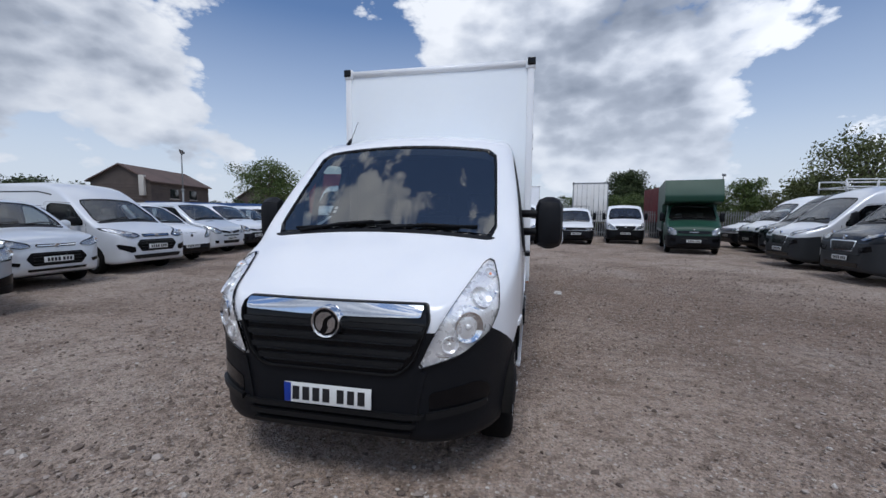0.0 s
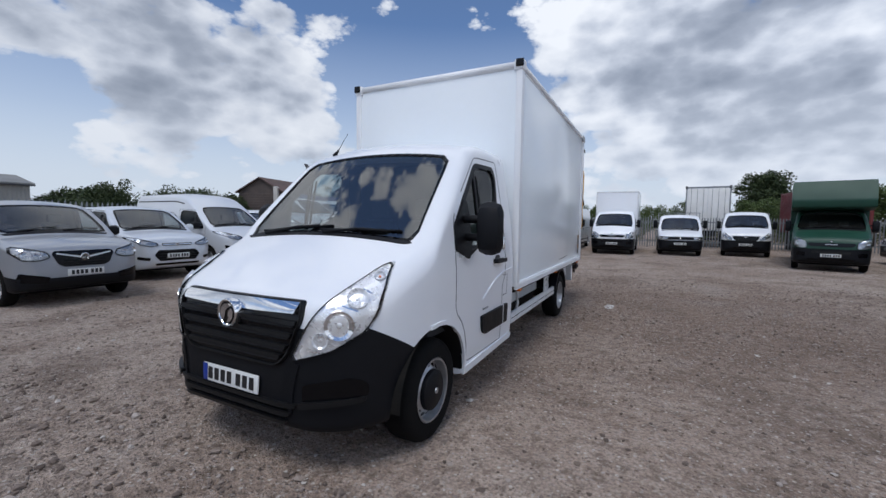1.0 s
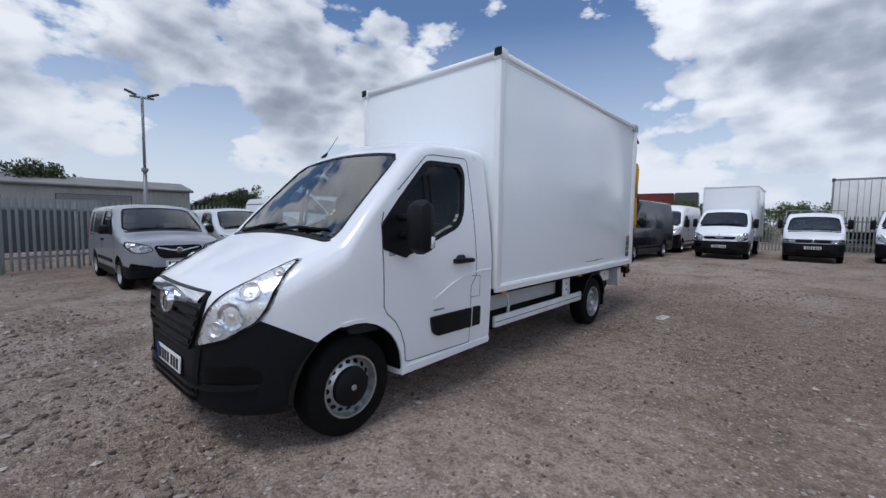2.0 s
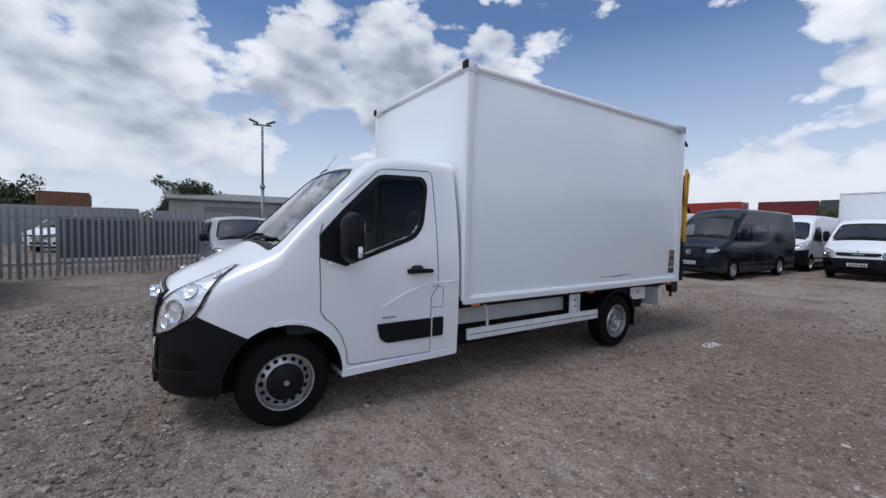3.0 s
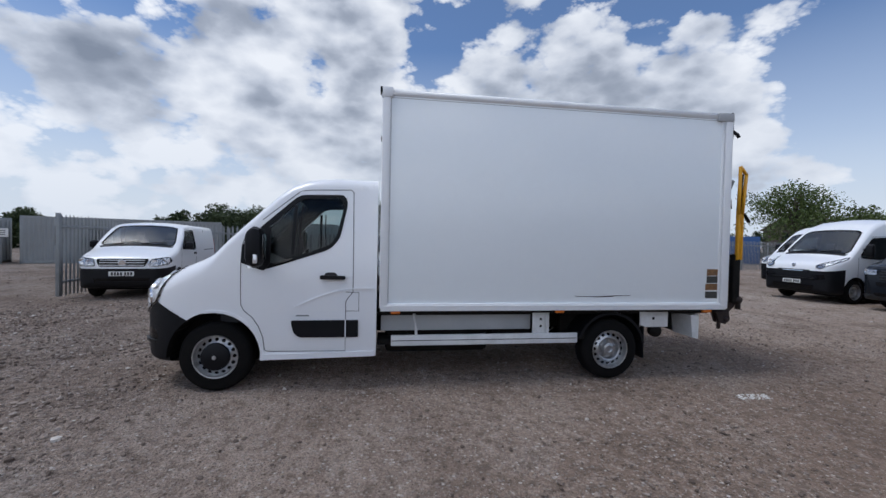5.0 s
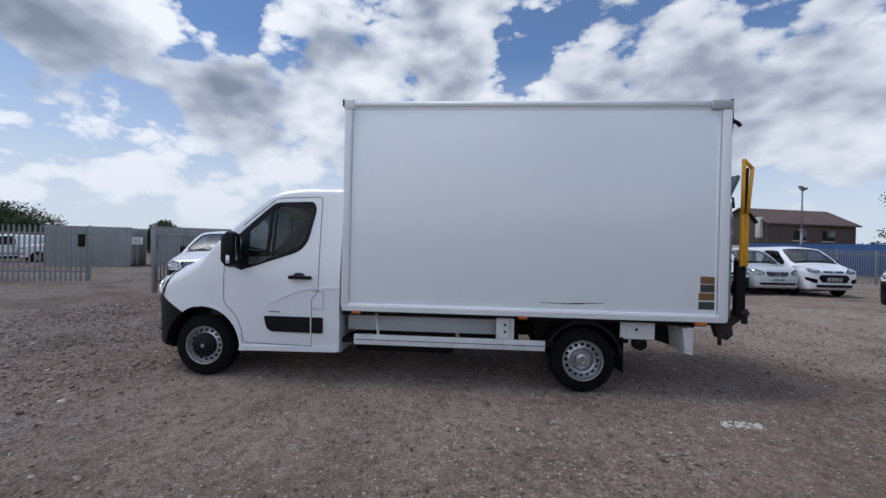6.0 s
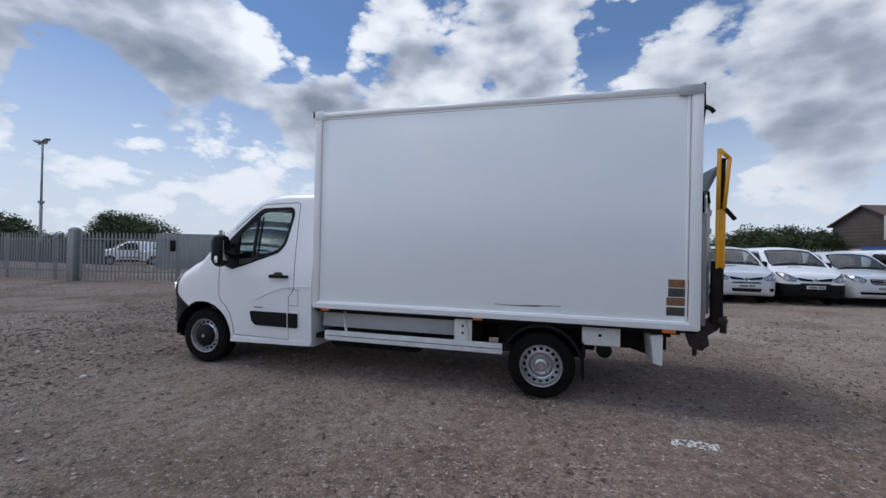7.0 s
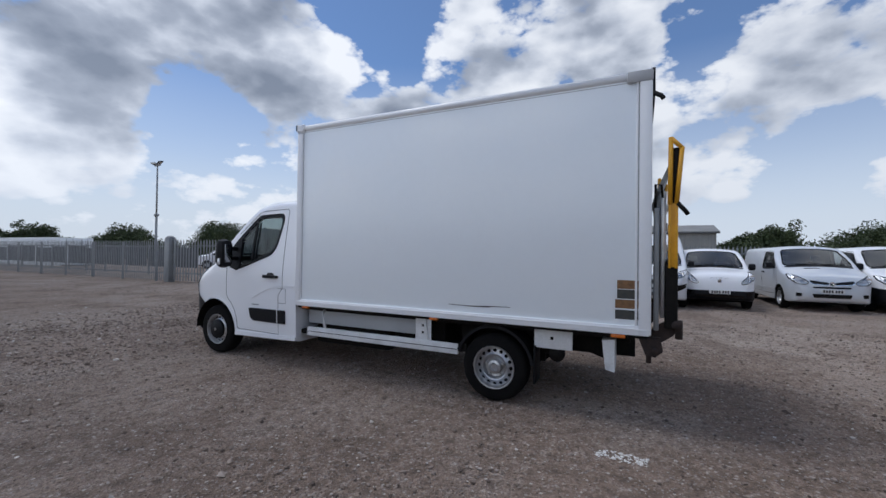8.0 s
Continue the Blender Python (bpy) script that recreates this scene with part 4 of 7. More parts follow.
van_screen = glass("van_screen", (0.52, 0.58, 0.58), 0.02, 1.0, 2.0, 0.22)
bowl_silver = material("bowl_silver", (0.80, 0.81, 0.83), 0.28, 0.55, second=(0.62, 0.63, 0.65), scale=22, fine=60, amount=0.5)
cap_grey = material("grey_cap", (0.42, 0.43, 0.44), 0.55)
side_grey = material("pale_grey_panel", (0.50, 0.52, 0.54), 0.5, second=(0.40, 0.41, 0.42), scale=3)
mirror_face = material("mirror_face", (0.30, 0.31, 0.33), 0.05, 1.0, rough_vary=0.02)
seam_grey = material("seam_grey", (0.13, 0.135, 0.14), 0.6)
seam_dark = material("seam_dark", (0.03, 0.03, 0.033), 0.6)
tape_orange = material("tape_orange", (0.24, 0.12, 0.045), 0.6, second=(0.11, 0.06, 0.03), scale=25, amount=0.9)
tape_dark = material("tape_dark", (0.035, 0.038, 0.036), 0.6, second=(0.07, 0.065, 0.05), scale=25, amount=0.7)
box_van()


# ---------------------------------------------------------------- ground
def ground_material():
    m = bpy.data.materials.new("packed_gravel")
    m.use_nodes = True
    t = m.node_tree
    b = t.nodes["Principled BSDF"]
    pos = t.nodes.new("ShaderNodeTexCoord").outputs["Object"]
    big, mid, fine = noise_of(t, pos, 0.22, 5.0), noise_of(t, pos, 1.6, 6.0), noise_of(t, pos, 38.0, 5.0, 0.7)
    vor = node(t, "ShaderNodeTexVoronoi", Scale=62.0)
    t.links.new(pos, vor.inputs["Vector"])
    c = mix_rgb(t, ramp(t, big, [(0.38, 0.0), (0.62, 1.0)]), (0.42, 0.325, 0.265), (0.56, 0.465, 0.395))
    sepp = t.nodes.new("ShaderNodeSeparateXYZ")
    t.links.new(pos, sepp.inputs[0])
    # browner, darker round area about (1.2, 8.5), its edge broken by noise
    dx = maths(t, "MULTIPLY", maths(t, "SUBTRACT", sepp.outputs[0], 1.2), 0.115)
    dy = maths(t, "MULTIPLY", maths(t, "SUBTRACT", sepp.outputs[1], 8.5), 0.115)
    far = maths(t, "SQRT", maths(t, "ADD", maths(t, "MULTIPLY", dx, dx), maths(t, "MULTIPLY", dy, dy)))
    mottled = ramp(t, maths(t, "ADD", far, maths(t, "MULTIPLY", maths(t, "SUBTRACT", big, 0.5), 0.8)), [(0.22, 0.72), (0.76, 0.0)])
    c = mix_rgb(t, mottled, c, (0.25, 0.175, 0.132))
    c = mix_rgb(t, ramp(t, mid, [(0.46, 0.0), (0.70, 0.6)]), c, (0.28, 0.205, 0.16))
    patchy = noise_of(t, pos, 0.62, 7.0, 0.62, 2.0, 0.4)
    c = mix_rgb(t, ramp(t, patchy, [(0.50, 0.0), (0.62, 0.50)]), c, (0.150, 0.104, 0.078))
    c = mix_rgb(t, ramp(t, patchy, [(0.34, 0.40), (0.44, 0.0)]), c, (0.46, 0.40, 0.355))
    clod = noise_of(t, pos, 9.0, 6.0, 0.65)
    c = mix_rgb(t, ramp(t, clod, [(0.36, 0.62), (0.50, 0.0)]), c, (0.105, 0.078, 0.062))
    c = mix_rgb(t, ramp(t, clod, [(0.55, 0.0), (0.70, 0.55)]), c, (0.56, 0.49, 0.43))
    c = mix_rgb(t, ramp(t, fine, [(0.40, 0.55), (0.56, 0.0)]), c, (0.14, 0.112, 0.094))
    c = mix_rgb(t, ramp(t, fine, [(0.58, 0.0), (0.72, 0.75)]), c, (0.56, 0.52, 0.48))
    sepc = t.nodes.new("ShaderNodeSeparateColor")
    t.links.new(vor.outputs["Color"], sepc.inputs[0])
    c = mix_rgb(t, ramp(t, sepc.outputs[0], [(0.93, 0.0), (0.98, 0.5)]), c, (0.48, 0.45, 0.42))
    chip = node(t, "ShaderNodeTexVoronoi", Scale=24.0)
    t.links.new(pos, chip.inputs["Vector"])
    sepd = t.nodes.new("ShaderNodeSeparateColor")
    t.links.new(chip.outputs["Color"], sepd.inputs[0])
    small = ramp(t, chip.outputs["Distance"], [(0.22, 1.0), (0.34, 0.0)])
    c = mix_rgb(t, maths(t, "MULTIPLY", small, ramp(t, sepd.outputs[0], [(0.80, 0.0), (0.86, 0.8)])), c, (0.60, 0.55, 0.50))
    c = mix_rgb(t, maths(t, "MULTIPLY", small, ramp(t, sepd.outputs[1], [(0.80, 0.0), (0.86, 0.7)])), c, (0.10, 0.072, 0.056))
    t.links.new(c, b.inputs["Base Color"])
    b.inputs["Roughness"].default_value = 0.92
    b.inputs["Specular IOR Level"].default_value = 0.12
    b.inputs["Diffuse Roughness"].default_value = 1.0
    bump = node(t, "ShaderNodeBump", Strength=1.0, Distance=0.03)
    t.links.new(maths(t, "ADD", maths(t, "ADD", maths(t, "MULTIPLY", fine, 0.7), maths(t, "MULTIPLY", vor.outputs["Distance"], 0.6)), maths(t, "MULTIPLY", clod, 1.8)), bump.inputs["Height"])
    t.links.new(bump.outputs[0], b.inputs["Normal"])
    return m


def build_ground():
    bm = bmesh.new()
    def steps(lo, hi):
        far = [3, 6, 12, 25, 60, 150, 400, 1200]
        return [lo - d for d in far[::-1]] + list(np.linspace(lo, hi, 90)) + [hi + d for d in far]
    xs, ys = steps(-14, 12), steps(-10, 26)
    grid = []
    for x in xs:
        col = []
        for y in ys:
            near = max(0.0, 1 - max(abs(x) / 30, abs(y - 8) / 35))
            z = (noise.noise(Vector((x * 0.5, y * 0.5, 3))) * 0.012 + noise.noise(Vector((x * 2.1, y * 2.1, 7))) * 0.006) * near
            col.append(bm.verts.new((x, y, z - 0.004)))
        grid.append(col)
    for i in range(len(xs) - 1):
        for j in range(len(ys) - 1):
            bm.faces.new((grid[i][j], grid[i + 1][j], grid[i + 1][j + 1], grid[i][j + 1]))
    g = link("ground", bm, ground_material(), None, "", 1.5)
    tagged(g, "packed brown-grey gravel yard with loose stones", "ground", kind="structure")
    return g


build_ground()


# ---------------------------------------------------------------- parked vehicles
SMALL = dict(L=4.45, w=0.92, hi=1.84, wh=(0.80, 3.60), wr=0.315, belt=1.08,
             prof=[(0, 0.50), (0.012, 0.74), (0.04, 0.92), (0.10, 1.02), (0.20, 1.07), (0.50, 1.14), (0.90, 1.20), (1.0, 1.25), (1.35, 1.50), (1.70, 1.71), (1.90, 1.79), (2.2, 1.83), (4.2, 1.81), (4.40, 1.72), (4.45, 1.5)],
             ws=(1.03, 1.76, 0.77, 0.64), win=[(1.22, 1.17), (1.72, 1.62), (2.42, 1.65), (2.46, 1.15)])
MEDIUM = dict(L=4.95, w=0.97, hi=1.96, wh=(0.88, 3.98), wr=0.33, belt=1.15,
              prof=[(0, 0.52), (0.012, 0.78), (0.04, 0.94), (0.10, 1.04), (0.22, 1.10), (0.50, 1.19), (0.80, 1.27), (0.90, 1.32), (1.25, 1.58), (1.62, 1.82), (1.85, 1.91), (2.2, 1.95), (4.7, 1.93), (4.9, 1.82), (4.95, 1.6)],
              ws=(0.94, 1.68, 0.83, 0.69), win=[(1.14, 1.24), (1.64, 1.71), (2.40, 1.75), (2.44, 1.20)])
HIGH_ROOF = dict(MEDIUM, L=5.34, hi=2.36, wh=(0.95, 4.25),
                 prof=MEDIUM["prof"][:9] + [(1.62, 1.83), (1.90, 2.05), (2.3, 2.26), (2.8, 2.35), (5.1, 2.33), (5.28, 2.2), (5.34, 1.9)])
LARGE = dict(L=5.95, w=1.01, hi=2.54, wh=(0.98, 4.62), wr=0.345, belt=1.25,
             prof=[(0, 0.55), (0.012, 0.85), (0.04, 1.04), (0.10, 1.14), (0.20, 1.20), (0.45, 1.29), (0.72, 1.39), (0.82, 1.46), (1.2, 1.83), (1.52, 2.13), (1.80, 2.34), (2.2, 2.48), (2.6, 2.53), (5.7, 2.50), (5.88, 2.4), (5.95, 2.1)],
             ws=(0.86, 1.56, 0.88, 0.74), win=[(1.10, 1.36), (1.62, 1.89), (2.22, 1.93), (2.26, 1.30)])
CAB = dict(LARGE, hi=2.24,
           prof=LARGE["prof"][:8] + [(1.2, 1.80), (1.48, 2.05), (1.70, 2.17), (2.0, 2.23), (2.4, 2.24), (5.95, 2.2)],
           ws=(0.86, 1.46, 0.88, 0.76), win=[(1.10, 1.34), (1.56, 1.80), (2.10, 1.90), (2.14, 1.30)])
LOW_CAB = dict(LARGE, hi=2.06, w=0.97,
               prof=[(0, 0.60), (0.01, 0.86), (0.03, 0.98), (0.08, 1.04), (0.40, 1.14), (0.80, 1.24), (0.88, 1.29), (1.2, 1.62), (1.45, 1.86), (1.62, 1.97), (1.9, 2.04), (2.4, 2.06), (5.95, 2.0)],
               ws=(0.90, 1.44, 0.84, 0.74), win=[(1.12, 1.26), (1.55, 1.74), (2.10, 1.80), (2.14, 1.22)])

# Faces: lamp outline and reflectors on one side, then front pieces (name, finish, stand-off, outline, mirrored to both sides).
# Outlines are (across, up) in metres; slats are (finish, lowest, highest, count, half width, thickness).
FACES = {}
FACES["wing"] = dict(lamp=[(0.46, 0.845), (0.50, 0.935), (0.68, 0.985), (0.87, 1.03), (0.895, 0.93), (0.80, 0.81), (0.60, 0.80)], dishes=[(0.62, 0.88, 0.045), (0.78, 0.91, 0.05)],
                 pieces=[("grille", "black", 0.012, [(-0.40, 0.945), (0.40, 0.945), (0.44, 0.90), (0.37, 0.73), (0.29, 0.675), (-0.29, 0.675), (-0.37, 0.73), (-0.44, 0.90)], False),
                         ("wing_bar", "chrome", 0.026, [(0.05, 0.845), (0.38, 0.915), (0.39, 0.895), (0.05, 0.815)], True),
                         ("fog_recess", "black", 0.024, [(0.48, 0.52), (0.83, 0.60), (0.86, 0.45), (0.52, 0.42)], True)],
                 slats=("plastic", 0.71, 0.80, 3, 0.30, 0.010), badge=(0.84, 0.062), plate=0.575, line=0.50)
FACES["hexagon"] = dict(lamp=[(0.42, 0.86), (0.60, 0.83), (0.80, 0.88), (0.90, 0.99), (0.91, 1.06), (0.74, 1.00), (0.48, 0.92)], dishes=[(0.60, 0.88, 0.035), (0.77, 0.94, 0.045)],
                    pieces=[("grille", "black", 0.012, [(-0.44, 0.74), (0.44, 0.74), (0.53, 0.62), (0.42, 0.48), (-0.42, 0.48), (-0.53, 0.62)], False),
                            ("upper_slot", "black", 0.010, [(-0.36, 0.905), (0.36, 0.905), (0.34, 0.845), (-0.34, 0.845)], False),
                            ("slot_bar", "chrome", 0.022, [(-0.34, 0.885), (0.34, 0.885), (0.335, 0.868), (-0.335, 0.868)], False),
                            ("lower_slot", "black", 0.012, [(-0.52, 0.42), (0.52, 0.42), (0.50, 0.37), (-0.50, 0.37)], False),
                            ("fog_recess", "black", 0.012, [(0.62, 0.56), (0.84, 0.60), (0.84, 0.53), (0.64, 0.49)], True)],
                    slats=("plastic", 0.52, 0.71, 4, 0.42, 0.014), badge=(0.875, 0.045), plate=0.60, line=0.30)
FACES["hexagon_high"] = dict(lamp=[(0.44, 0.95), (0.62, 0.91), (0.84, 0.96), (0.95, 1.07), (0.955, 1.16), (0.78, 1.11), (0.50, 1.01)], dishes=[(0.62, 0.965, 0.04), (0.80, 1.03, 0.05)],
                         pieces=[("grille", "black", 0.012, [(-0.46, 0.86), (0.46, 0.86), (0.55, 0.74), (0.44, 0.57), (-0.44, 0.57), (-0.55, 0.74)], False),
                                 ("upper_slot", "black", 0.010, [(-0.38, 1.00), (0.38, 1.00), (0.36, 0.93), (-0.36, 0.93)], False),
                                 ("slot_bar", "chrome", 0.022, [(-0.36, 0.978), (0.36, 0.978), (0.355, 0.958), (-0.355, 0.958)], False),
                                 ("fog_recess", "black", 0.012, [(0.60, 0.68), (0.92, 0.76), (0.90, 0.64), (0.70, 0.54), (0.60, 0.56)], True),
                                 ("lower_lip", "plastic", 0.020, [(-0.66, 0.48), (0.66, 0.48), (0.60, 0.38), (-0.60, 0.38)], False)],
                         slats=("plastic", 0.61, 0.82, 4, 0.44, 0.016), badge=(0.965, 0.05), plate=0.68, line=0.36)
FACES["smooth"] = dict(lamp=[(0.52, 0.76), (0.66, 0.78), (0.86, 0.92), (0.88, 1.10), (0.80, 1.12), (0.68, 0.98), (0.54, 0.84)], dishes=[(0.68, 0.87, 0.045), (0.79, 0.98, 0.05)],
                   pieces=[("charge_flap", "seam", 0.003, [(-0.24, 0.935), (0.24, 0.935), (0.24, 0.929), (-0.24, 0.929)], False),
                           ("lower_slot", "black", 0.014, [(-0.60, 0.44), (0.60, 0.44), (0.56, 0.34), (-0.56, 0.34)], False),
                           ("fog_recess", "black", 0.014, [(0.64, 0.52), (0.82, 0.55), (0.82, 0.44), (0.66, 0.42)], True)],
                   badge=(0.85, 0.055), plate=0.53, line=0.565)
FACES["vee"] = dict(lamp=[(0.50, 0.86), (0.58, 0.79), (0.80, 0.82), (0.93, 0.95), (0.935, 1.08), (0.80, 1.05), (0.62, 0.95)], dishes=[(0.64, 0.87, 0.05), (0.80, 0.95, 0.06)],
                pieces=[("grille", "black", 0.012, [(0.07, 0.86), (0.48, 0.92), (0.50, 0.885), (0.42, 0.815), (0.12, 0.795), (0.06, 0.815)], True),
                        ("grille_edge", "chrome", 0.024, [(0.055, 0.815), (0.12, 0.795), (0.42, 0.815), (0.50, 0.885), (0.505, 0.868), (0.43, 0.797), (0.12, 0.776), (0.05, 0.798)], True),
                        ("middle_slot", "black", 0.012, [(-0.42, 0.735), (0.42, 0.735), (0.42, 0.695), (-0.42, 0.695)], False),
                        ("lower_slot", "black", 0.012, [(-0.44, 0.53), (0.44, 0.53), (0.40, 0.42), (-0.40, 0.42)], False),
                        ("fog_recess", "black", 0.012, [(0.66, 0.54), (0.80, 0.55), (0.80, 0.45), (0.68, 0.44)], True)],
                slats=("plastic", 0.44, 0.51, 3, 0.38, 0.010), badge=(0.83, 0.065), plate=0.61, line=0.32, vent=True)
FACES["star_small"] = dict(lamp=[(0.50, 0.84), (0.60, 0.80), (0.82, 0.84), (0.89, 0.96), (0.88, 1.04), (0.70, 0.99), (0.53, 0.92)], dishes=[(0.64, 0.87, 0.045), (0.78, 0.92, 0.05)],
                       pieces=[("grille", "black", 0.012, [(-0.42, 0.92), (0.42, 0.92), (0.38, 0.78), (0.30, 0.74), (-0.30, 0.74), (-0.38, 0.78)], False),
                               ("lower_slot", "black", 0.012, [(-0.70, 0.50), (0.70, 0.50), (0.64, 0.42), (-0.64, 0.42)], False)],
                       slats=("steel", 0.79, 0.88, 2, 0.38, 0.014), badge=(0.83, 0.075), plate=0.62, line=0.33)
FACES["star"] = dict(lamp=[(0.545, 0.83), (0.59, 0.99), (0.80, 1.02), (0.93, 1.03), (0.95, 0.92), (0.90, 0.85), (0.70, 0.82)], dishes=[(0.67, 0.915, 0.055), (0.83, 0.935, 0.06)],
                 pieces=[("grille", "black", 0.012, [(-0.52, 1.00), (0.52, 1.00), (0.53, 0.95), (0.46, 0.81), (-0.46, 0.81), (-0.53, 0.95)], False),
                         ("lower_slot", "black", 0.012, [(-0.58, 0.54), (0.58, 0.54), (0.54, 0.42), (-0.54, 0.42)], False)],
                 slats=("steel", 0.845, 0.965, 3, 0.46, 0.016), badge=(0.905, 0.078), plate=0.64, line=0.76)
FACES["star_large"] = dict(lamp=[(0.55, 0.935), (0.56, 1.075), (0.74, 1.085), (0.95, 1.11), (0.955, 1.03), (0.86, 0.95), (0.70, 0.925)], dishes=[(0.66, 1.00, 0.05), (0.82, 1.02, 0.05)],
                       pieces=[("grille", "black", 0.012, [(-0.51, 1.09), (0.51, 1.09), (0.53, 1.02), (0.47, 0.80), (-0.47, 0.80), (-0.53, 1.02)], False),
                               ("lower_mesh", "black", 0.014, [(-0.56, 0.76), (0.56, 0.76), (0.52, 0.66), (-0.52, 0.66)], False),
                               ("lower_slot", "black", 0.014, [(-0.60, 0.48), (0.60, 0.48), (0.56, 0.40), (-0.56, 0.40)], False)],
                       slats=("grey", 0.84, 1.05, 4, 0.47, 0.020), badge=(0.94, 0.085), plate=0.575, line=0.44)
FACES["upright"] = dict(lamp=[(0.52, 1.06), (0.66, 1.02), (0.90, 1.14), (0.975, 1.28), (0.96, 1.36), (0.80, 1.24), (0.58, 1.14)], dishes=[(0.70, 1.09, 0.04), (0.86, 1.19, 0.05)],
                    pieces=[("grille_frame", "chrome", 0.016, [(-0.42, 1.03), (0.42, 1.03), (0.44, 0.98), (0.36, 0.76), (-0.36, 0.76), (-0.44, 0.98)], False),
                            ("grille", "black", 0.024, [(-0.385, 1.005), (0.385, 1.005), (0.40, 0.97), (0.33, 0.785), (-0.33, 0.785), (-0.40, 0.97)], False),
                            ("fog_recess", "black", 0.022, [(0.54, 0.86), (0.86, 0.92), (0.88, 0.80), (0.60, 0.74)], True),
                            ("bumper_shelf", "plastic", 0.045, [(-0.62, 0.715), (0.62, 0.715), (0.60, 0.68), (-0.60, 0.68)], False),
                            ("lower_slot", "black", 0.020, [(-0.60, 0.50), (0.60, 0.50), (0.56, 0.40), (-0.56, 0.40)], False)],
                    slats=("plastic", 0.82, 0.97, 5, 0.36, 0.008), badge=(1.10, 0.05), plate=0.60, line=0.96)
FACES["swept"] = dict(lamp=[(0.60, 1.05), (0.74, 1.00), (0.93, 1.12), (0.985, 1.28), (0.97, 1.36), (0.86, 1.26), (0.66, 1.13)], dishes=[(0.74, 1.07, 0.04), (0.88, 1.17, 0.05)],
                  pieces=[("grille", "black", 0.016, [(-0.46, 0.96), (0.46, 0.96), (0.46, 0.88), (-0.46, 0.88)], False),
                          ("grille_bar", "chrome", 0.028, [(-0.30, 0.935), (0.30, 0.935), (0.30, 0.915), (-0.30, 0.915)], False),
                          ("fog_recess", "black", 0.022, [(0.54, 0.80), (0.84, 0.84), (0.86, 0.70), (0.58, 0.66)], True),
                          ("bumper_shelf", "plastic", 0.040, [(-0.62, 0.72), (0.62, 0.72), (0.60, 0.69), (-0.60, 0.69)], False),
                          ("lower_slot", "black", 0.020, [(-0.60, 0.52), (0.60, 0.52), (0.56, 0.40), (-0.56, 0.40)], False)],
                  badge=(1.08, 0.055), plate=0.60, line=0.93)
FACES["truck"] = dict(lamp=[(0.62, 0.82), (0.63, 1.00), (0.80, 1.11), (0.94, 1.15), (0.975, 1.00), (0.95, 0.86), (0.80, 0.80)], dishes=[(0.73, 0.92, 0.06), (0.86, 0.99, 0.06)],
                  pieces=[("grille", "black", 0.014, [(-0.56, 0.985), (0.56, 0.985), (0.60, 0.93), (0.50, 0.865), (-0.50, 0.865), (-0.60, 0.93)], False),
                          ("grille_bar", "steel", 0.028, [(-0.16, 0.945), (0.16, 0.945), (0.16, 0.92), (-0.16, 0.92)], False),
                          ("lower_grille", "black", 0.016, [(-0.50, 0.70), (0.50, 0.70), (0.46, 0.62), (-0.46, 0.62)], False),
                          ("fog_recess", "black", 0.016, [(0.64, 0.66), (0.88, 0.68), (0.88, 0.54), (0.66, 0.52)], True),
                          ("lower_slot", "black", 0.016, [(-0.60, 0.46), (0.60, 0.46), (0.56, 0.38), (-0.56, 0.38)], False)],
                  badge=(1.04, 0.03), plate=0.56, line=0.78)
FACES["square"] = dict(lamp=[(0.54, 0.80), (0.54, 0.93), (0.90, 0.94), (0.92, 0.90), (0.92, 0.80), (0.80, 0.79)], dishes=[(0.66, 0.865, 0.05), (0.80, 0.865, 0.04)],
                   pieces=[("grille", "grey", 0.012, [(-0.53, 0.935), (0.53, 0.935), (0.53, 0.795), (-0.53, 0.795)], False),
                           ("lower_slot", "black", 0.016, [(-0.50, 0.52), (0.50, 0.52), (0.48, 0.42), (-0.48, 0.42)], False)],
                   slats=("black", 0.82, 0.91, 4, 0.50, 0.010), badge=(0.865, 0.045), plate=0.60, line=0.765)
FACES["slant"] = dict(lamp=[(0.52, 0.84), (0.72, 0.86), (0.90, 0.98), (0.94, 1.14), (0.86, 1.18), (0.74, 1.06), (0.58, 0.94)], dishes=[(0.70, 0.94, 0.05), (0.83, 1.05, 0.05)],
                  pieces=[("grille", "black", 0.012, [(-0.54, 1.02), (0.54, 1.02), (0.50, 0.90), (0.40, 0.80), (-0.40, 0.80), (-0.50, 0.90)], False),
                          ("lower_slot", "black", 0.016, [(-0.52, 0.50), (0.52, 0.50), (0.48, 0.40), (-0.48, 0.40)], False)],
                  slats=("plastic", 0.83, 0.95, 3, 0.42, 0.014), badge=(0.985, 0.065), plate=0.60, line=0.80)
SHELLS, SHAPES = {}, {}
BODIES = {"small": SMALL, "medium": MEDIUM, "high_roof": HIGH_ROOF, "large": LARGE, "cab": CAB, "low_cab": LOW_CAB}
FINISH = {"black": gloss_black, "plastic": soft_black, "chrome": chrome, "steel": steel, "seam": seam_dark, "grey": bumper_grey}


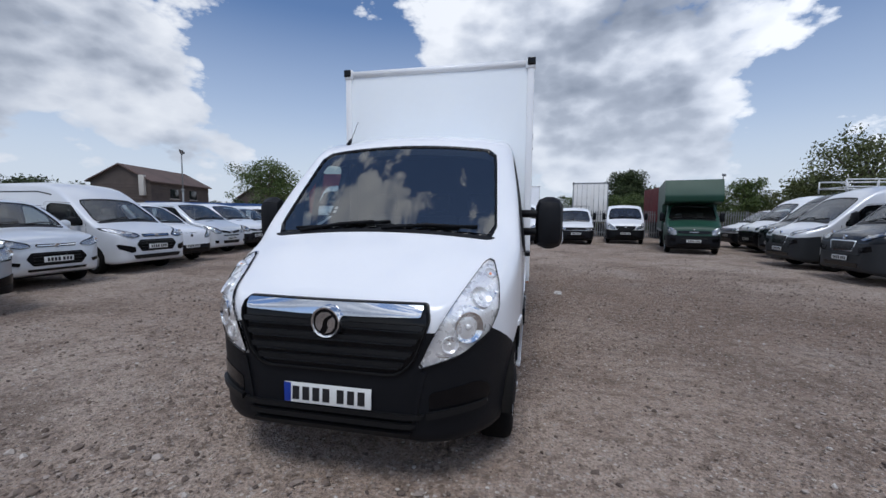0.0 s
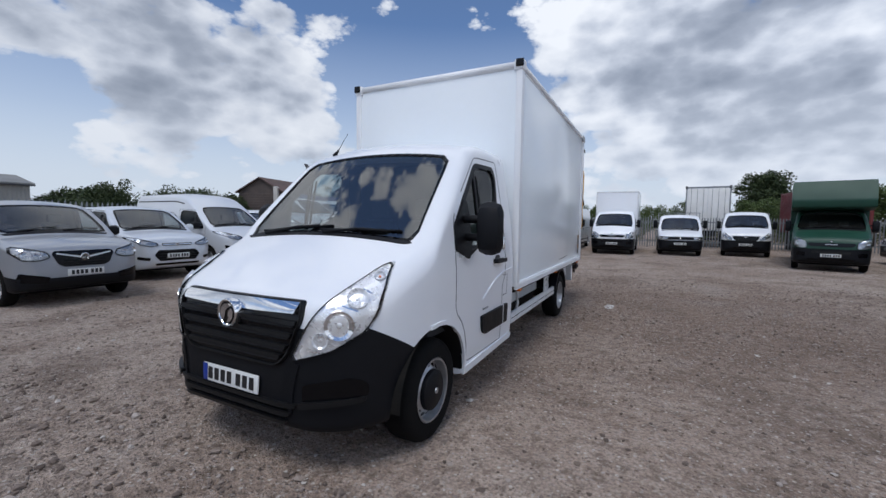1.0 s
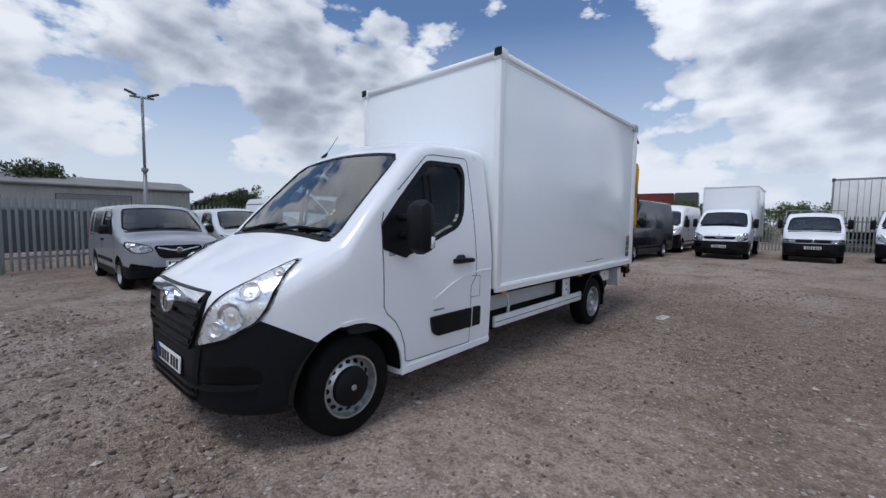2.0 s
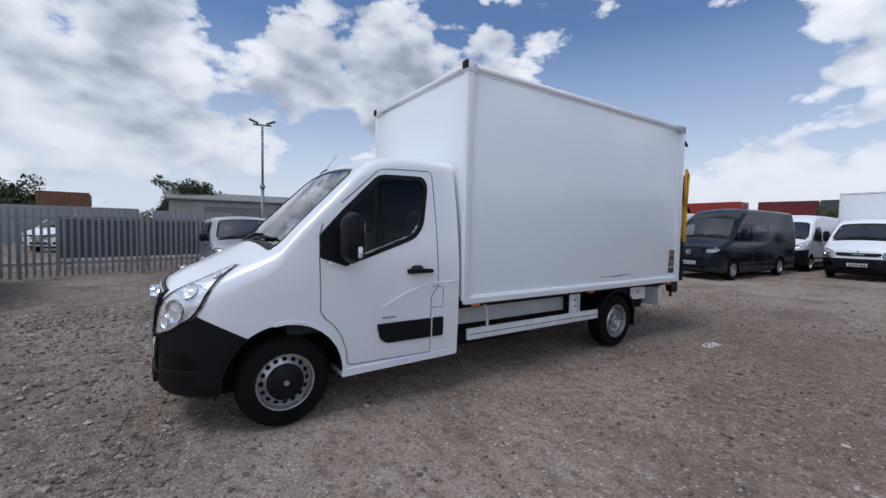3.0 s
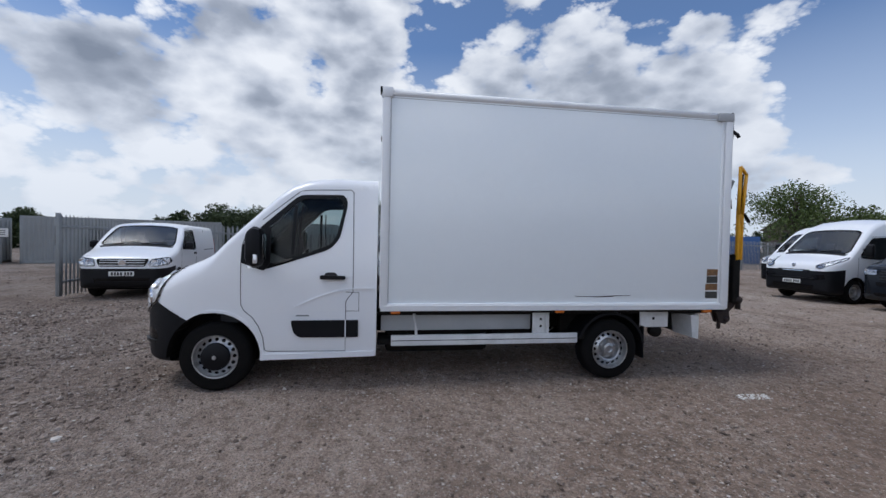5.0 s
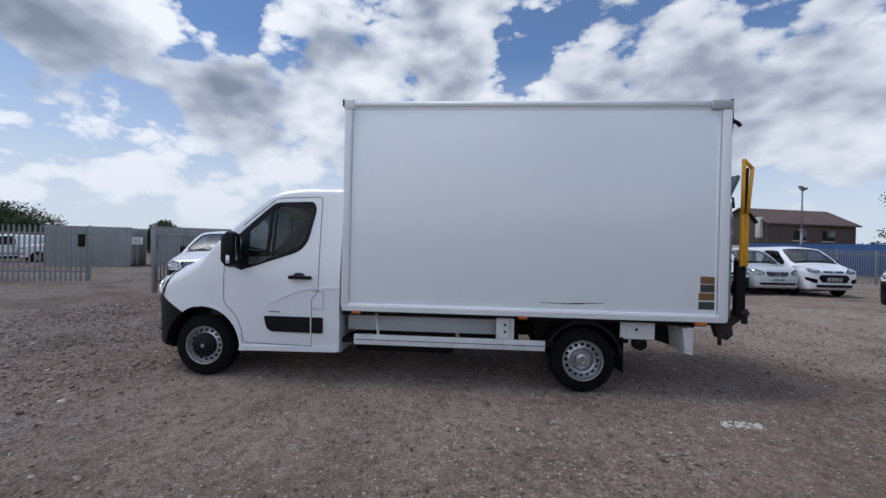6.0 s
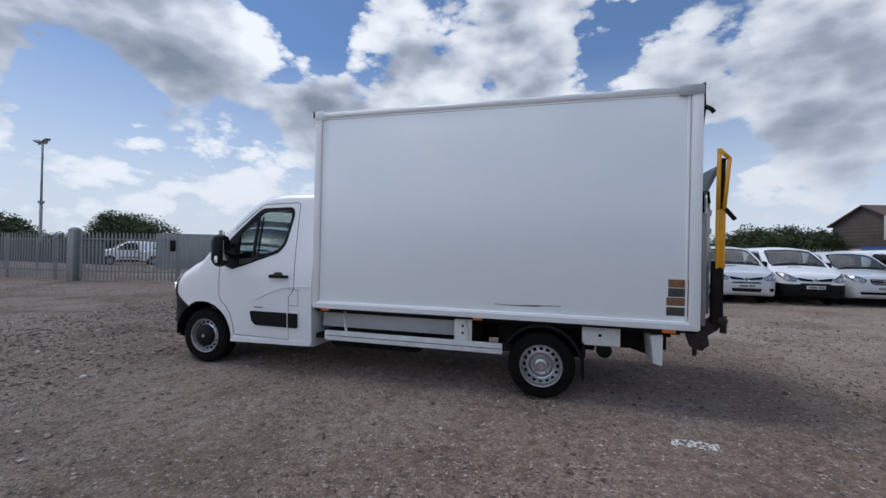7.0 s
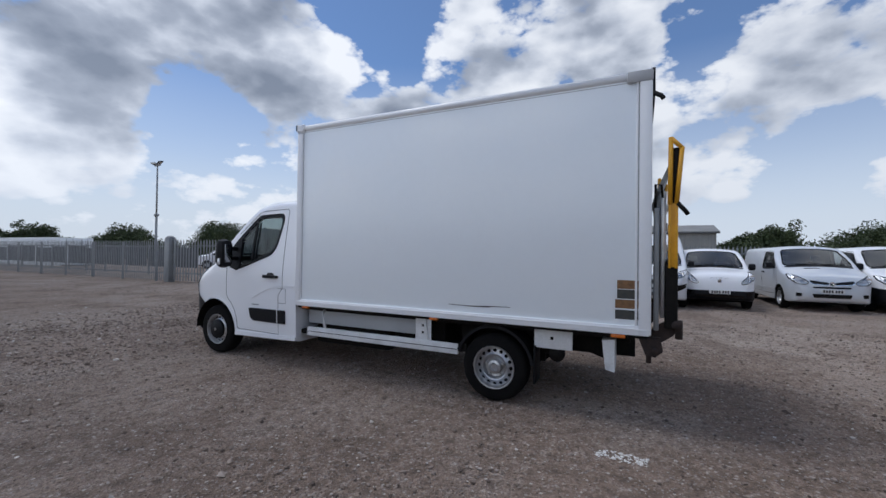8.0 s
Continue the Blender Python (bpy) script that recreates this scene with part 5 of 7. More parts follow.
def quad_ring(outer, inner, where, out, deep):
    """A closed band between two outlines of as many points, with a small edge."""
    put, axis = where
    bm = bmesh.new()
    n = len(outer)
    rows = [[bm.verts.new(put(*p) + axis * d) for p in line] for line, d in ((outer, -deep), (outer, out), (inner, out), (inner, -deep))]
    for a, b in zip(rows, rows[1:]):
        for k in range(n):
            j = (k + 1) % n
            bm.faces.new((a[k], a[j], b[j], b[k]))
    bmesh.ops.recalc_face_normals(bm, faces=bm.faces)
    if sum((f.normal * f.calc_area() for f in bm.faces), Vector()).dot(axis) < 0:
        bmesh.ops.reverse_faces(bm, faces=bm.faces)
    return bm


def grown(pts, d):
    """An outline moved outwards by d."""
    out = []
    area = sum(a[0] * b[1] - b[0] * a[1] for a, b in zip(pts, pts[1:] + pts[:1]))
    for k in range(len(pts)):
        u = (Vector(pts[(k + 1) % len(pts)]) - Vector(pts[k - 1])).normalized()
        n = Vector((u.y, -u.x)) * (1 if area > 0 else -1)
        out.append(tuple(Vector(pts[k]) + n * d))
    return out


def cabin(v, sh, q, back):
    """Dashboard, wheel, seats and bulkhead behind the glass."""
    a, w, z = q["ws"][0], q["w"], q["belt"]
    part("dashboard", prism(round_poly([(a + 0.08, z - 0.35), (a + 0.42, z - 0.35), (a + 0.48, z - 0.02), (a + 0.36, z + 0.06), (a + 0.10, z + 0.10)], 0.04), "x", -w + 0.16, w - 0.16), cloth, v)
    rim = bmesh.new()
    tube(rim, [(-0.40 + 0.18 * math.cos(t), a + 0.56 + 0.07 * math.sin(t), z + 0.04 + 0.17 * math.sin(t)) for t in (2 * math.pi * j / 16 for j in range(17))], 0.016, 6)
    part("steering_wheel", rim, black_plastic, v)
    for x0 in (-0.42, 0.40):
        seat = box(x0 - 0.24, back - 0.80, z - 0.45, x0 + 0.24, back - 0.30, z - 0.24, 0.05)
        b = box(x0 - 0.23, back - 0.34, z - 0.26, x0 + 0.23, back - 0.20, z + 0.26, 0.05)
        merge(seat, b)
        add_box(seat, x0 - 0.12, back - 0.30, z + 0.28, x0 + 0.12, back - 0.20, z + 0.46, 0.03)
        part("seat", seat, seat_grey, v, "grey cloth seat")


def panel_van(label, m, body="medium", face="hexagon", paint=None, bumper=None, group="", windows=False, plate=True, rack=False, cab_only=0.0, roof_line=False, category="van", name="panel_van", bumper_top=None, mirrors=None):
    paint, bumper = paint or white, bumper or black_plastic
    v = thing(name, m, label, category, group)
    q, fc = BODIES[body], FACES[face]
    w, L, prof = q["w"], q["L"], q["prof"]
    if cab_only:
        prof = [p for p in prof if p[0] < cab_only - 0.05] + [(cab_only, float(np.interp(cab_only, *np.array(prof).T)))]
        L = cab_only
    if (body, cab_only) not in SHAPES:
        SHAPES[body, cab_only] = Shell(prof, [(0, 0.66 * w), (0.015, 0.74 * w), (0.045, 0.83 * w), (0.10, 0.90 * w), (0.20, 0.955 * w), (0.36, 0.985 * w), (0.8, w), (L - 0.1, w), (L, w * 0.97)],
                                       [(0, 0.44), (0.02, 0.37), (0.08, 0.31), (0.3, 0.27), (L, 0.29)], q["belt"], 0.13 * q["hi"] / 2.0, [(0, 0.02), (0.2, 0.04), (1.0, 0.05), (L, 0.05)], [(0, 0.04), (0.1, 0.09), (0.4, 0.13), (0.9, 0.11), (2.0, 0.14), (L, 0.10)], q["hi"] - 0.05)
    sh = SHAPES[body, cab_only]
    st = [s for s in (0, 0.006, 0.015, 0.03, 0.05, 0.08, 0.12, 0.17, 0.24, 0.34, 0.48, 0.65, 0.78, 0.86, 0.95, 1.05, 1.2, 1.35, 1.5, 1.62, 1.72, 1.85, 2.0, 2.2, 2.5, 3.2) if s < L - 0.3] + [L - 0.25, L - 0.12, L - 0.04, L]
    front, top = sh.on_front(), sh.on_top()
    a, b, x0, x1 = q["ws"]
    screen = round_poly([(-x0, a), (x0, a), (x1, b), (-x1, b)], 0.08, 3)
    glazing = round_poly(q["win"], 0.06, 3)
    back = q["win"][3][0] + (0.10 if not cab_only else 0.02)
    whs = [s for s in q["wh"] if not (cab_only and s > cab_only)]
    if (body, cab_only) not in SHELLS:
        inner = sh.loft([a + 0.03, a + 0.15, a + 0.35, a + 0.55, a + 0.8, a + 1.0, back], 0.05)
        for p in inner.verts:
            p.co.z = max(p.co.z, 0.58)
        cutters = [inner, prism(screen, "z", q["belt"] - 0.06, 3.2), prism(glazing, "x", -1.4, 1.4)]
        for s in whs:
            c = lathe([(-1.3, 0.0), (-1.3, q["wr"] + 0.07), (1.3, q["wr"] + 0.07), (1.3, 0.0)], 28)
            bmesh.ops.transform(c, matrix=Matrix.Translation((0, s, q["wr"] + 0.02)), verts=c.verts)
            cutters.append(c)
        SHELLS[body, cab_only] = cut(sh.loft(st), cutters)
    bm = SHELLS[body, cab_only].copy()
    low = bm.copy()
    line_inside(bm, sh, back + 0.05)
    zb = bumper_top or fc["line"]
    keep_side(low, Vector((0, 0, zb)), Vector((0, -0.10, 1)).normalized())
    keep_side(low, Vector((0, 0.58, 0)), Vector((0, 1, 0)))
    link("body", bm, [paint, cloth], v, "", 0.5)
    part("bumper", swell(low, 0.010), bumper, v, "", 0.5)
    gl = part("windscreen", patch(screen, top, -0.004, 0.003, 0.14), van_screen, v)
    gl.visible_shadow = False
    rs = resample(screen, 32)
    part("windscreen_border", quad_ring(grown(rs, 0.022), grown(rs, -0.018), top, 0.005, 0.01), gloss_black, v)
    part("scuttle", patch(round_poly([(-x0 + 0.05, a - 0.09), (x0 - 0.05, a - 0.09), (x0 + 0.01, a - 0.02), (-x0 - 0.01, a - 0.02)], 0.03, 2), top, 0.004, 0.01, 0.14), black_plastic, v)
    cabin(v, sh, q, back)
    for xx in (-0.55, 0.08):
        wp = bmesh.new()
        tube(wp, [(xx, a - 0.02, sh.top(a - 0.02, xx) + 0.025), (xx + 0.30, a + 0.03, sh.top(a + 0.03, xx + 0.3) + 0.028), (xx + 0.56, a + 0.06, sh.top(a + 0.06, xx + 0.56) + 0.018)], 0.012, 5)
        part("wiper", wp, black_plastic, v)
    if fc.get("vent"):
        part("bonnet_vent", patch(round_poly([(-0.40, a - 0.24), (-0.02, a - 0.24), (-0.02, a - 0.18), (-0.40, a - 0.18)], 0.02, 2), top, 0.004, 0.01, 0.14), gloss_black, v)
    s0, s1 = q["win"][0][0], q["win"][3][0] + 0.05
    big = body in ("large", "cab", "low_cab")
    for k in (1, -1):
        sd = sh.on_side(k < 0)
        g = part("door_window", patch(glazing, sd, -0.012, 0.003, 0.14, False), side_glass, v)
        g.visible_shadow = False
        rg = resample(glazing, 28)
        part("window_surround", quad_ring(grown(rg, 0.030), grown(rg, -0.012), sd, 0.003, 0.014), gloss_black, v)
        part("pillar", patch(line_poly([(s0 + 0.30, q["belt"] + 0.07), (q["win"][1][0] - 0.01, q["win"][1][1] - 0.04)], 0.045), sd, 0.0, 0.014, 0.3, False), gloss_black, v)
        part("door_seam", patch(line_poly([(s0 - 0.06, q["belt"] + 0.1), (s0 - 0.06, 0.75), (s0 + 0.16, 0.42), (s1, 0.40), (s1, q["win"][2][1] + 0.06), (q["win"][1][0], q["win"][1][1] + 0.06)], 0.012), sd, 0.0015, 0.004, 0.4, False), seam_dark, v)
        part("door_handle", patch(round_poly([(s1 - 0.26, q["belt"] - 0.05), (s1 - 0.06, q["belt"] - 0.05), (s1 - 0.06, q["belt"] - 0.10), (s1 - 0.26, q["belt"] - 0.10)], 0.015), sd, 0.03, 0.01, 0.3, False), black_plastic if paint is not dark_paint else gloss_black, v)
        part("sill", patch(round_poly([(q["wh"][0] + q["wr"] + 0.10, 0.40), (min(L - 0.05, q["wh"][1] - q["wr"] - 0.10), 0.40), (min(L - 0.05, q["wh"][1] - q["wr"] - 0.10), 0.27), (q["wh"][0] + q["wr"] + 0.10, 0.25)], 0.02, 2), sd, 0.010, 0.02, 0.5, False), bumper if bumper is not paint else paint, v)
        if not cab_only:
            part("slide_seam", patch(line_poly([(s1 + 0.05, q["win"][2][1] + 0.02), (s1 + 0.05, 0.42), (s1 + 1.05, 0.42), (s1 + 1.08, q["win"][2][1] + 0.02)], 0.010), sd, 0.0015, 0.004, 0.5, False), seam_dark, v)
            part("slide_rail", patch(line_poly([(s1 + 0.9, q["belt"]), (L - 0.35, q["belt"])], 0.022), sd, 0.003, 0.006, 0.5, False), seam_dark, v)
            part("rub_strip", patch(round_poly([(s0 + 0.2, 0.60), (q["wh"][1] - 0.5, 0.60), (q["wh"][1] - 0.5, 0.53), (s0 + 0.2, 0.53)], 0.02), sd, 0.014, 0.01, 0.5, False), bumper, v)
            tl = patch(round_poly([(L - 0.14, q["belt"] + 0.35), (L - 0.02, q["belt"] + 0.33), (L - 0.02, q["belt"] - 0.15), (L - 0.10, q["belt"] - 0.15)], 0.02), sd, 0.01, 0.01, 0.3, False)
            part("tail_light", tl, red_lens, v)
        if windows:
            for c0, c1 in ((s1 + 0.12, s1 + 1.05), (s1 + 1.2, L - 0.45)):
                part("side_window", patch(round_poly([(c0, q["belt"] + 0.05), (c0 + 0.04, q["win"][2][1]), (c1, q["win"][2][1] - 0.02), (c1, q["belt"] + 0.05)], 0.06), sd, 0.005, 0.008, 0.2, False), window_dark, v)
        if roof_line:
            part("roof_band", patch(line_poly([(2.3, 1.98), (2.8, 2.06), (L - 0.2, 2.06)], 0.035), sd, 0.004, 0.006, 0.3, False), seam_dark, v)
        lamp = round_poly(fc["lamp"] if k == 1 else mirror_pts(fc["lamp"]), 0.025, 2)
        hl = part("headlight", patch(lamp, front, 0.004, 0.015, 0.06, False), lamp_housing, v, "clear headlight")
        for (dx, dz, dr) in fc["dishes"]:
            dish = lathe([(0.03, dr), (-0.004, dr), (0.012, dr * 0.55), (0.016, 0.0)], 16)
            bmesh.ops.transform(dish, matrix=Matrix.Translation((k * dx, sh.front(k * dx, dz) - 0.006, dz)) @ Matrix.Rotation(radians(90), 4, "Z"), verts=dish.verts)
            part("reflector", dish, chrome, hl)
        part("headlight_lens", patch(lamp, front, 0.022, 0.002, 0.06, False), lens_glass, hl).visible_shadow = False
        rl = resample(lamp, 28)
        part("headlight_rim", quad_ring(grown(rl, 0.008), grown(rl, -0.006), front, 0.020, 0.015), gloss_black, hl)
        mr = bmesh.new()
        zc = q["belt"] + (0.30 if big else 0.17)
        hh = 0.20 if big else 0.105
        head = box(k * (w + 0.04), s0 + 0.08, zc - hh, k * (w + 0.22), s0 + 0.21, zc + hh, 0.045)
        for p in head.verts:
            if p.co.y < s0 + 0.13:
                p.co.z += (zc - p.co.z) * 0.18
        tube(mr, [(k * (w - 0.10), s0 + 0.14, zc - hh * 0.6), (k * (w + 0.07), s0 + 0.15, zc - hh * 0.5)], 0.032, 6)
        if big:
            tube(mr, [(k * (w - 0.12), s0 + 0.14, zc + 0.02), (k * (w + 0.07), s0 + 0.15, zc + 0.05)], 0.026, 6)
        ma = part("door_mirror", mr, black_plastic, v)
        part("mirror_head", head, mirrors or black_plastic, ma)
        part("mirror_glass", box(k * (w + 0.06), s0 + 0.209, zc - hh * 0.8, k * (w + 0.20), s0 + 0.214, zc + hh * 0.8, 0.002), mirror_face, ma)
        for s in whs:
            wheel(v, k * (w - 0.02), s, q["wr"], q["wr"] * 0.63, 0.2, k)
            ln = lathe([(0.0, q["wr"] + 0.065), (-0.28, q["wr"] + 0.065), (-0.28, 0.1)], 20)
            bmesh.ops.transform(ln, matrix=Matrix.Translation((k * (w - 0.04), s, q["wr"] + 0.02)) @ Matrix.Diagonal((k, 1, 1, 1)), verts=ln.verts)
            keep_side(ln, Vector((0, 0, 0.3)), Vector((0, 0, -1)))
            part("wheel_arch_liner", ln, under, v)
    part("underbody", box(-w + 0.15, 0.5, 0.2, w - 0.15, L - 0.3, 0.42, 0.05), under, v)
    g = None
    for piece, finish, out, pts, both in fc["pieces"]:
        for line in (pts, mirror_pts(pts)) if both else (pts,):
            mat = bumper if finish == "plastic" and bumper is bumper_grey else FINISH[finish]
            o = part(piece, patch(round_poly(line, 0.02, 2), front, out, 0.014, 0.07, False), mat, v)
            g = o if piece == "grille" else g
    if fc.get("slats"):
        finish, z0, z1, n, hw, th = fc["slats"]
        for j in range(n):
            zz = z0 + (z1 - z0) * j / max(1, n - 1)
            part("slat", patch(round_poly([(-hw, zz + th / 2), (hw, zz + th / 2), (hw - 0.01, zz - th / 2), (-hw + 0.01, zz - th / 2)], 0.003, 1), front, 0.030, 0.012, 0.1, False), FINISH[finish], g or v)
    bz, br = fc["badge"]
    bd = lathe([(0.03, br), (-0.010, br), (-0.014, br * 0.85), (-0.006, br * 0.78), (-0.004, 0.0)], 20)
    bmesh.ops.transform(bd, matrix=Matrix.Translation((0, sh.front(0, bz) - 0.026, bz)) @ Matrix.Rotation(radians(90), 4, "Z"), verts=bd.verts)
    part("badge", bd, chrome, g or v)
    if plate:
        number_plate(v, 0, sh.front(0, fc["plate"]) - 0.034, fc["plate"])
    if rack:
        for xx in (-0.7, 0.7):
            rk = bmesh.new()
            for zz in (0.12, 0.38):
                tube(rk, [(xx, 1.9, q["hi"] + zz), (xx, L - 0.3, q["hi"] + zz)], 0.03, 6)
            for yy in np.linspace(1.9, L - 0.3, 5):
                tube(rk, [(xx, yy, q["hi"] - 0.06), (xx, yy, q["hi"] + 0.38)], 0.025, 6)
            part("rack_side", rk, white_metal, v, "pale ladder rack")
        for yy in np.linspace(1.9, L - 0.3, 4):
            bar = bmesh.new()
            tube(bar, [(-0.7, yy, q["hi"] + 0.12), (0.7, yy, q["hi"] + 0.12)], 0.02, 6)
            part("rack_bar", bar, white_metal, v)
    return v


def facing(x, y, turn):
    """A vehicle whose front middle stands at x, y; turn 0 faces -y, 90 faces +x, -90 faces -x."""
    return pose(x, y, 0, 0, 0, turn)


ROW = "vans parked along the fence"
panel_van("grey metallic small van with black lower bumper, parked on gravel", facing(-7.6, 4.35, 90), "small", "wing", grey_paint, group=ROW, windows=True)
panel_van("silver small van with dark trapezoid grille", facing(-9.3, 6.9, 88), "small", "hexagon", silver, silver, group=ROW, mirrors=silver)
panel_van("pale high-roof van with black bumper insert", facing(-9.55, 9.4, 88), "high_roof", "hexagon_high", silver_white, silver_white, group=ROW, roof_line=True)
panel_van("white electric small van with black lower bumper", facing(-10.2, 11.2, 90), "small", "smooth", white, group=ROW)
panel_van("silver van with V-shaped chrome grille", facing(-11.1, 14.0, 92), "medium", "vee", silver, silver, group=ROW)
panel_van("white van with black bumper and V-shaped grille", facing(-11.5, 16.1, 92), "medium", "vee", white, group=ROW, bumper_top=0.70)
panel_van("silver small van with dark barred grille", facing(-11.9, 18.2, 92), "small", "star_small", silver, silver, group=ROW)
panel_van("white van with low dark grille", facing(-11.8, 20.15, 90), "medium", "hexagon_high", white, white, group=ROW)
panel_van("white van with grey-black bumper beside the gate", facing(-6.45, -1.2, 99), "medium", "star", white)
BACK = "vehicles along the back of the yard"
panel_van("dark blue-black long van with side windows", facing(-3.75, 17.55, -3), "large", "star_large", dark_paint, bumper_grey, group=BACK, windows=True, name="minibus", category="minibus")
panel_van("white high van with black bumper", facing(-6.35, 17.45, 3), "large", "swept", white, group=BACK)
panel_van("white high van with black bumper", facing(-3.5, 24.7, 0), "large", "swept", white, group=BACK)
panel_van("white high van with black bumper", facing(-9.4, 20.5, 4), "large", "swept", white, group=BACK)
SIDE = "vans along the hedge side"
panel_van("black van with chrome-edged grille", facing(7.55, 12.3, -92), "large", "upright", dark_paint, bumper_grey, group=SIDE)
panel_van("pale silver van with large grey-black bumper", facing(7.75, 15.3, -92), "large", "upright", silver_white, bumper_grey, group=SIDE)
panel_van("black van with ladder rack on its roof", facing(9.0, 18.3, -90), "large", "upright", dark_paint, bumper_grey, group=SIDE, rack=True)
panel_van("white van with black bumper", facing(9.6, 21.3, -90), "large", "swept", white, group=SIDE)
panel_van("white van with black bumper", facing(9.9, 24.0, -90), "medium", "star", white, group=SIDE)


def truck(label, m, paint, box_paint, kind, long, box_h, box_w, over=False, name="box_truck", group=BACK, z0=0.95, body="cab", face="truck"):
    v = panel_van(label, m, body, face, paint, black_plastic, group=group, cab_only=2.25, name=name, category="truck")
    part("chassis", box(-0.42, 1.8, 0.45, 0.42, 2.3 + long, 0.72, 0.02), under, v)
    for k in (1, -1):
        wheel(v, k * 0.98, 2.1 + long * 0.68, 0.345, 0.21, 0.22, k)
    if kind == "box":
        s0 = 0.75 if over else 2.35
        b = bmesh.new()
        if over:
            merge(b, prism(round_poly([(0.74, 2.20), (0.70, 2.46), (0.98, box_h), (2.3 + long, box_h), (2.3 + long, z0), (2.35, z0), (2.35, 2.14), (1.7, 2.12)], 0.06), "x", -box_w, box_w))
        else:
            add_box(b, -box_w, 2.35, z0, box_w, 2.35 + long, box_h, 0.03)
        bx = part("load_box", b, box_paint, v, "", 0.5)
        for k in (1, -1):
            part("bottom_rail", box(k * (box_w - 0.02), 2.36, z0 - 0.08, k * (box_w + 0.012), 2.33 + long, z0 + 0.03, 0.006), galv, bx)
            if not over:
                part("corner_post", box(k * (box_w - 0.05), 2.34, z0, k * (box_w + 0.012), 2.40, box_h + 0.012, 0.01), white_metal, bx)
                part("top_rail", box(k * (box_w - 0.05), 2.34, box_h - 0.04, k * (box_w + 0.012), 2.35 + long, box_h + 0.02, 0.01), white_metal, bx)
        if not over:
            part("front_rail", box(-box_w, 2.335, box_h - 0.04, box_w, 2.37, box_h + 0.02, 0.01), white_metal, bx)
    else:
        part("bed", box(-box_w, 2.4, 0.80, box_w, 2.4 + long, 0.90, 0.01), galv, v)
        for k in (1, -1):
            part("dropside", box(k * (box_w - 0.03), 2.4, 0.90, k * box_w, 2.4 + long, 1.28, 0.008), alu, v)
        hb = bmesh.new()
        for xx in np.linspace(-box_w + 0.05, box_w - 0.05, 5):
            tube(hb, [(xx, 2.42, 0.9), (xx, 2.42, 2.15)], 0.02, 6)
        for zz in (1.3, 1.75, 2.15):
            tube(hb, [(-box_w + 0.05, 2.42, zz), (box_w - 0.05, 2.42, zz)], 0.02, 6)
        part("headboard", hb, galv, v)
    return v


truck("white box truck with black bumper", facing(-0.5, 22.6, 0), white, white, "box", 4.2, 3.25, 1.05)
truck("old white dropside truck", facing(2.5, 23.7, 0), white, white, "drop", 3.2, 0, 1.0, name="dropside_truck", body="low_cab", face="square")
truck("white dropside truck with black grille", facing(5.3, 25.0, -8), white, white, "drop", 3.2, 0, 1.0, name="dropside_truck", face="slant")
truck("dark green removal truck with cab-over body", facing(6.65, 19.0, -13), green_paint, green_paint, "box", 4.0, 3.15, 1.08, True)


# ---------------------------------------------------------------- fences and gates
def pale_mesh(h):
    """One pointed steel pale with a folded W section, standing on z = 0, facing -y."""
    xs = [(-0.033, 0.012), (-0.014, 0.0), (0.0, 0.008), (0.014, 0.0), (0.033, 0.012)]
    bm = bmesh.new()
    tip = [h - 0.09, h - 0.03, h, h - 0.03, h - 0.09]
    lo = [bm.verts.new((x, y, 0.06)) for x, y in xs]
    hi = [bm.verts.new((x, y, z)) for (x, y), z in zip(xs, tip)]
    lo2 = [bm.verts.new((x, y + 0.004, 0.06)) for x, y in xs]
    hi2 = [bm.verts.new((x, y + 0.004, z)) for (x, y), z in zip(xs, tip)]
    for k in range(4):
        bm.faces.new((lo[k], lo[k + 1], hi[k + 1], hi[k]))
        bm.faces.new((lo2[k + 1], lo2[k], hi2[k], hi2[k + 1]))
        bm.faces.new((hi[k], hi[k + 1], hi2[k + 1], hi2[k]))
    bm.faces.new((lo[0], hi[0], hi2[0], lo2[0])), bm.faces.new((hi[4], lo[4], lo2[4], hi2[4]))
    me = bpy.data.meshes.new("pale")
    bm.to_mesh(me)
    bm.free()
    me.materials.append(galv)
    return me


def palisade(a, b, label, h=2.0, gate=False, name="palisade_fence", step=0.155, post=None):
    a, b = Vector((*a, 0)), Vector((*b, 0))
    d = b - a
    f = thing(name, Matrix.Translation(a) @ Matrix.Rotation(math.atan2(d.y, d.x), 4, "Z"), label, "gate" if gate else "fence")
    L = d.length
    me = pale_mesh(h)
    for k in range(int(L / step)):
        o = new("pale", me)
        o.parent = f
        o.location = (step * (k + 0.5), -0.03, random.uniform(-0.012, 0.012))
        o.rotation_euler = (0, random.uniform(-0.006, 0.006), 0)
    for z0 in (0.38, h - 0.33):
        part("rail", box(0, 0.0, z0, L, 0.05, z0 + 0.06, 0.006), galv, f)
    if gate:
        for x0 in (0.0, L - 0.08):
            part("gate_stile", box(x0, -0.01, 0.08, x0 + 0.08, 0.07, h + 0.02, 0.008), galv, f)
        part("drop_bolt", box(L - 0.3, -0.05, 0.05, L - 0.27, -0.035, 0.9, 0.004), galv, f)
        lk = bmesh.new()
        add_box(lk, L - 0.34, -0.10, h - 0.75, L - 0.14, -0.035, h - 0.30, 0.01)
        part("lock_box", lk, under, f)
    else:
        for k in range(int(L / 2.75) + 1):
            part("post", box(2.75 * k - 0.03, 0.05, -0.1, 2.75 * k + 0.03, 0.15, h - 0.08, 0.006), galv, f)
    return f


palisade((-11.35, -3.4), (-13.4, 3.4), "grey galvanised palisade fence with pointed pales")
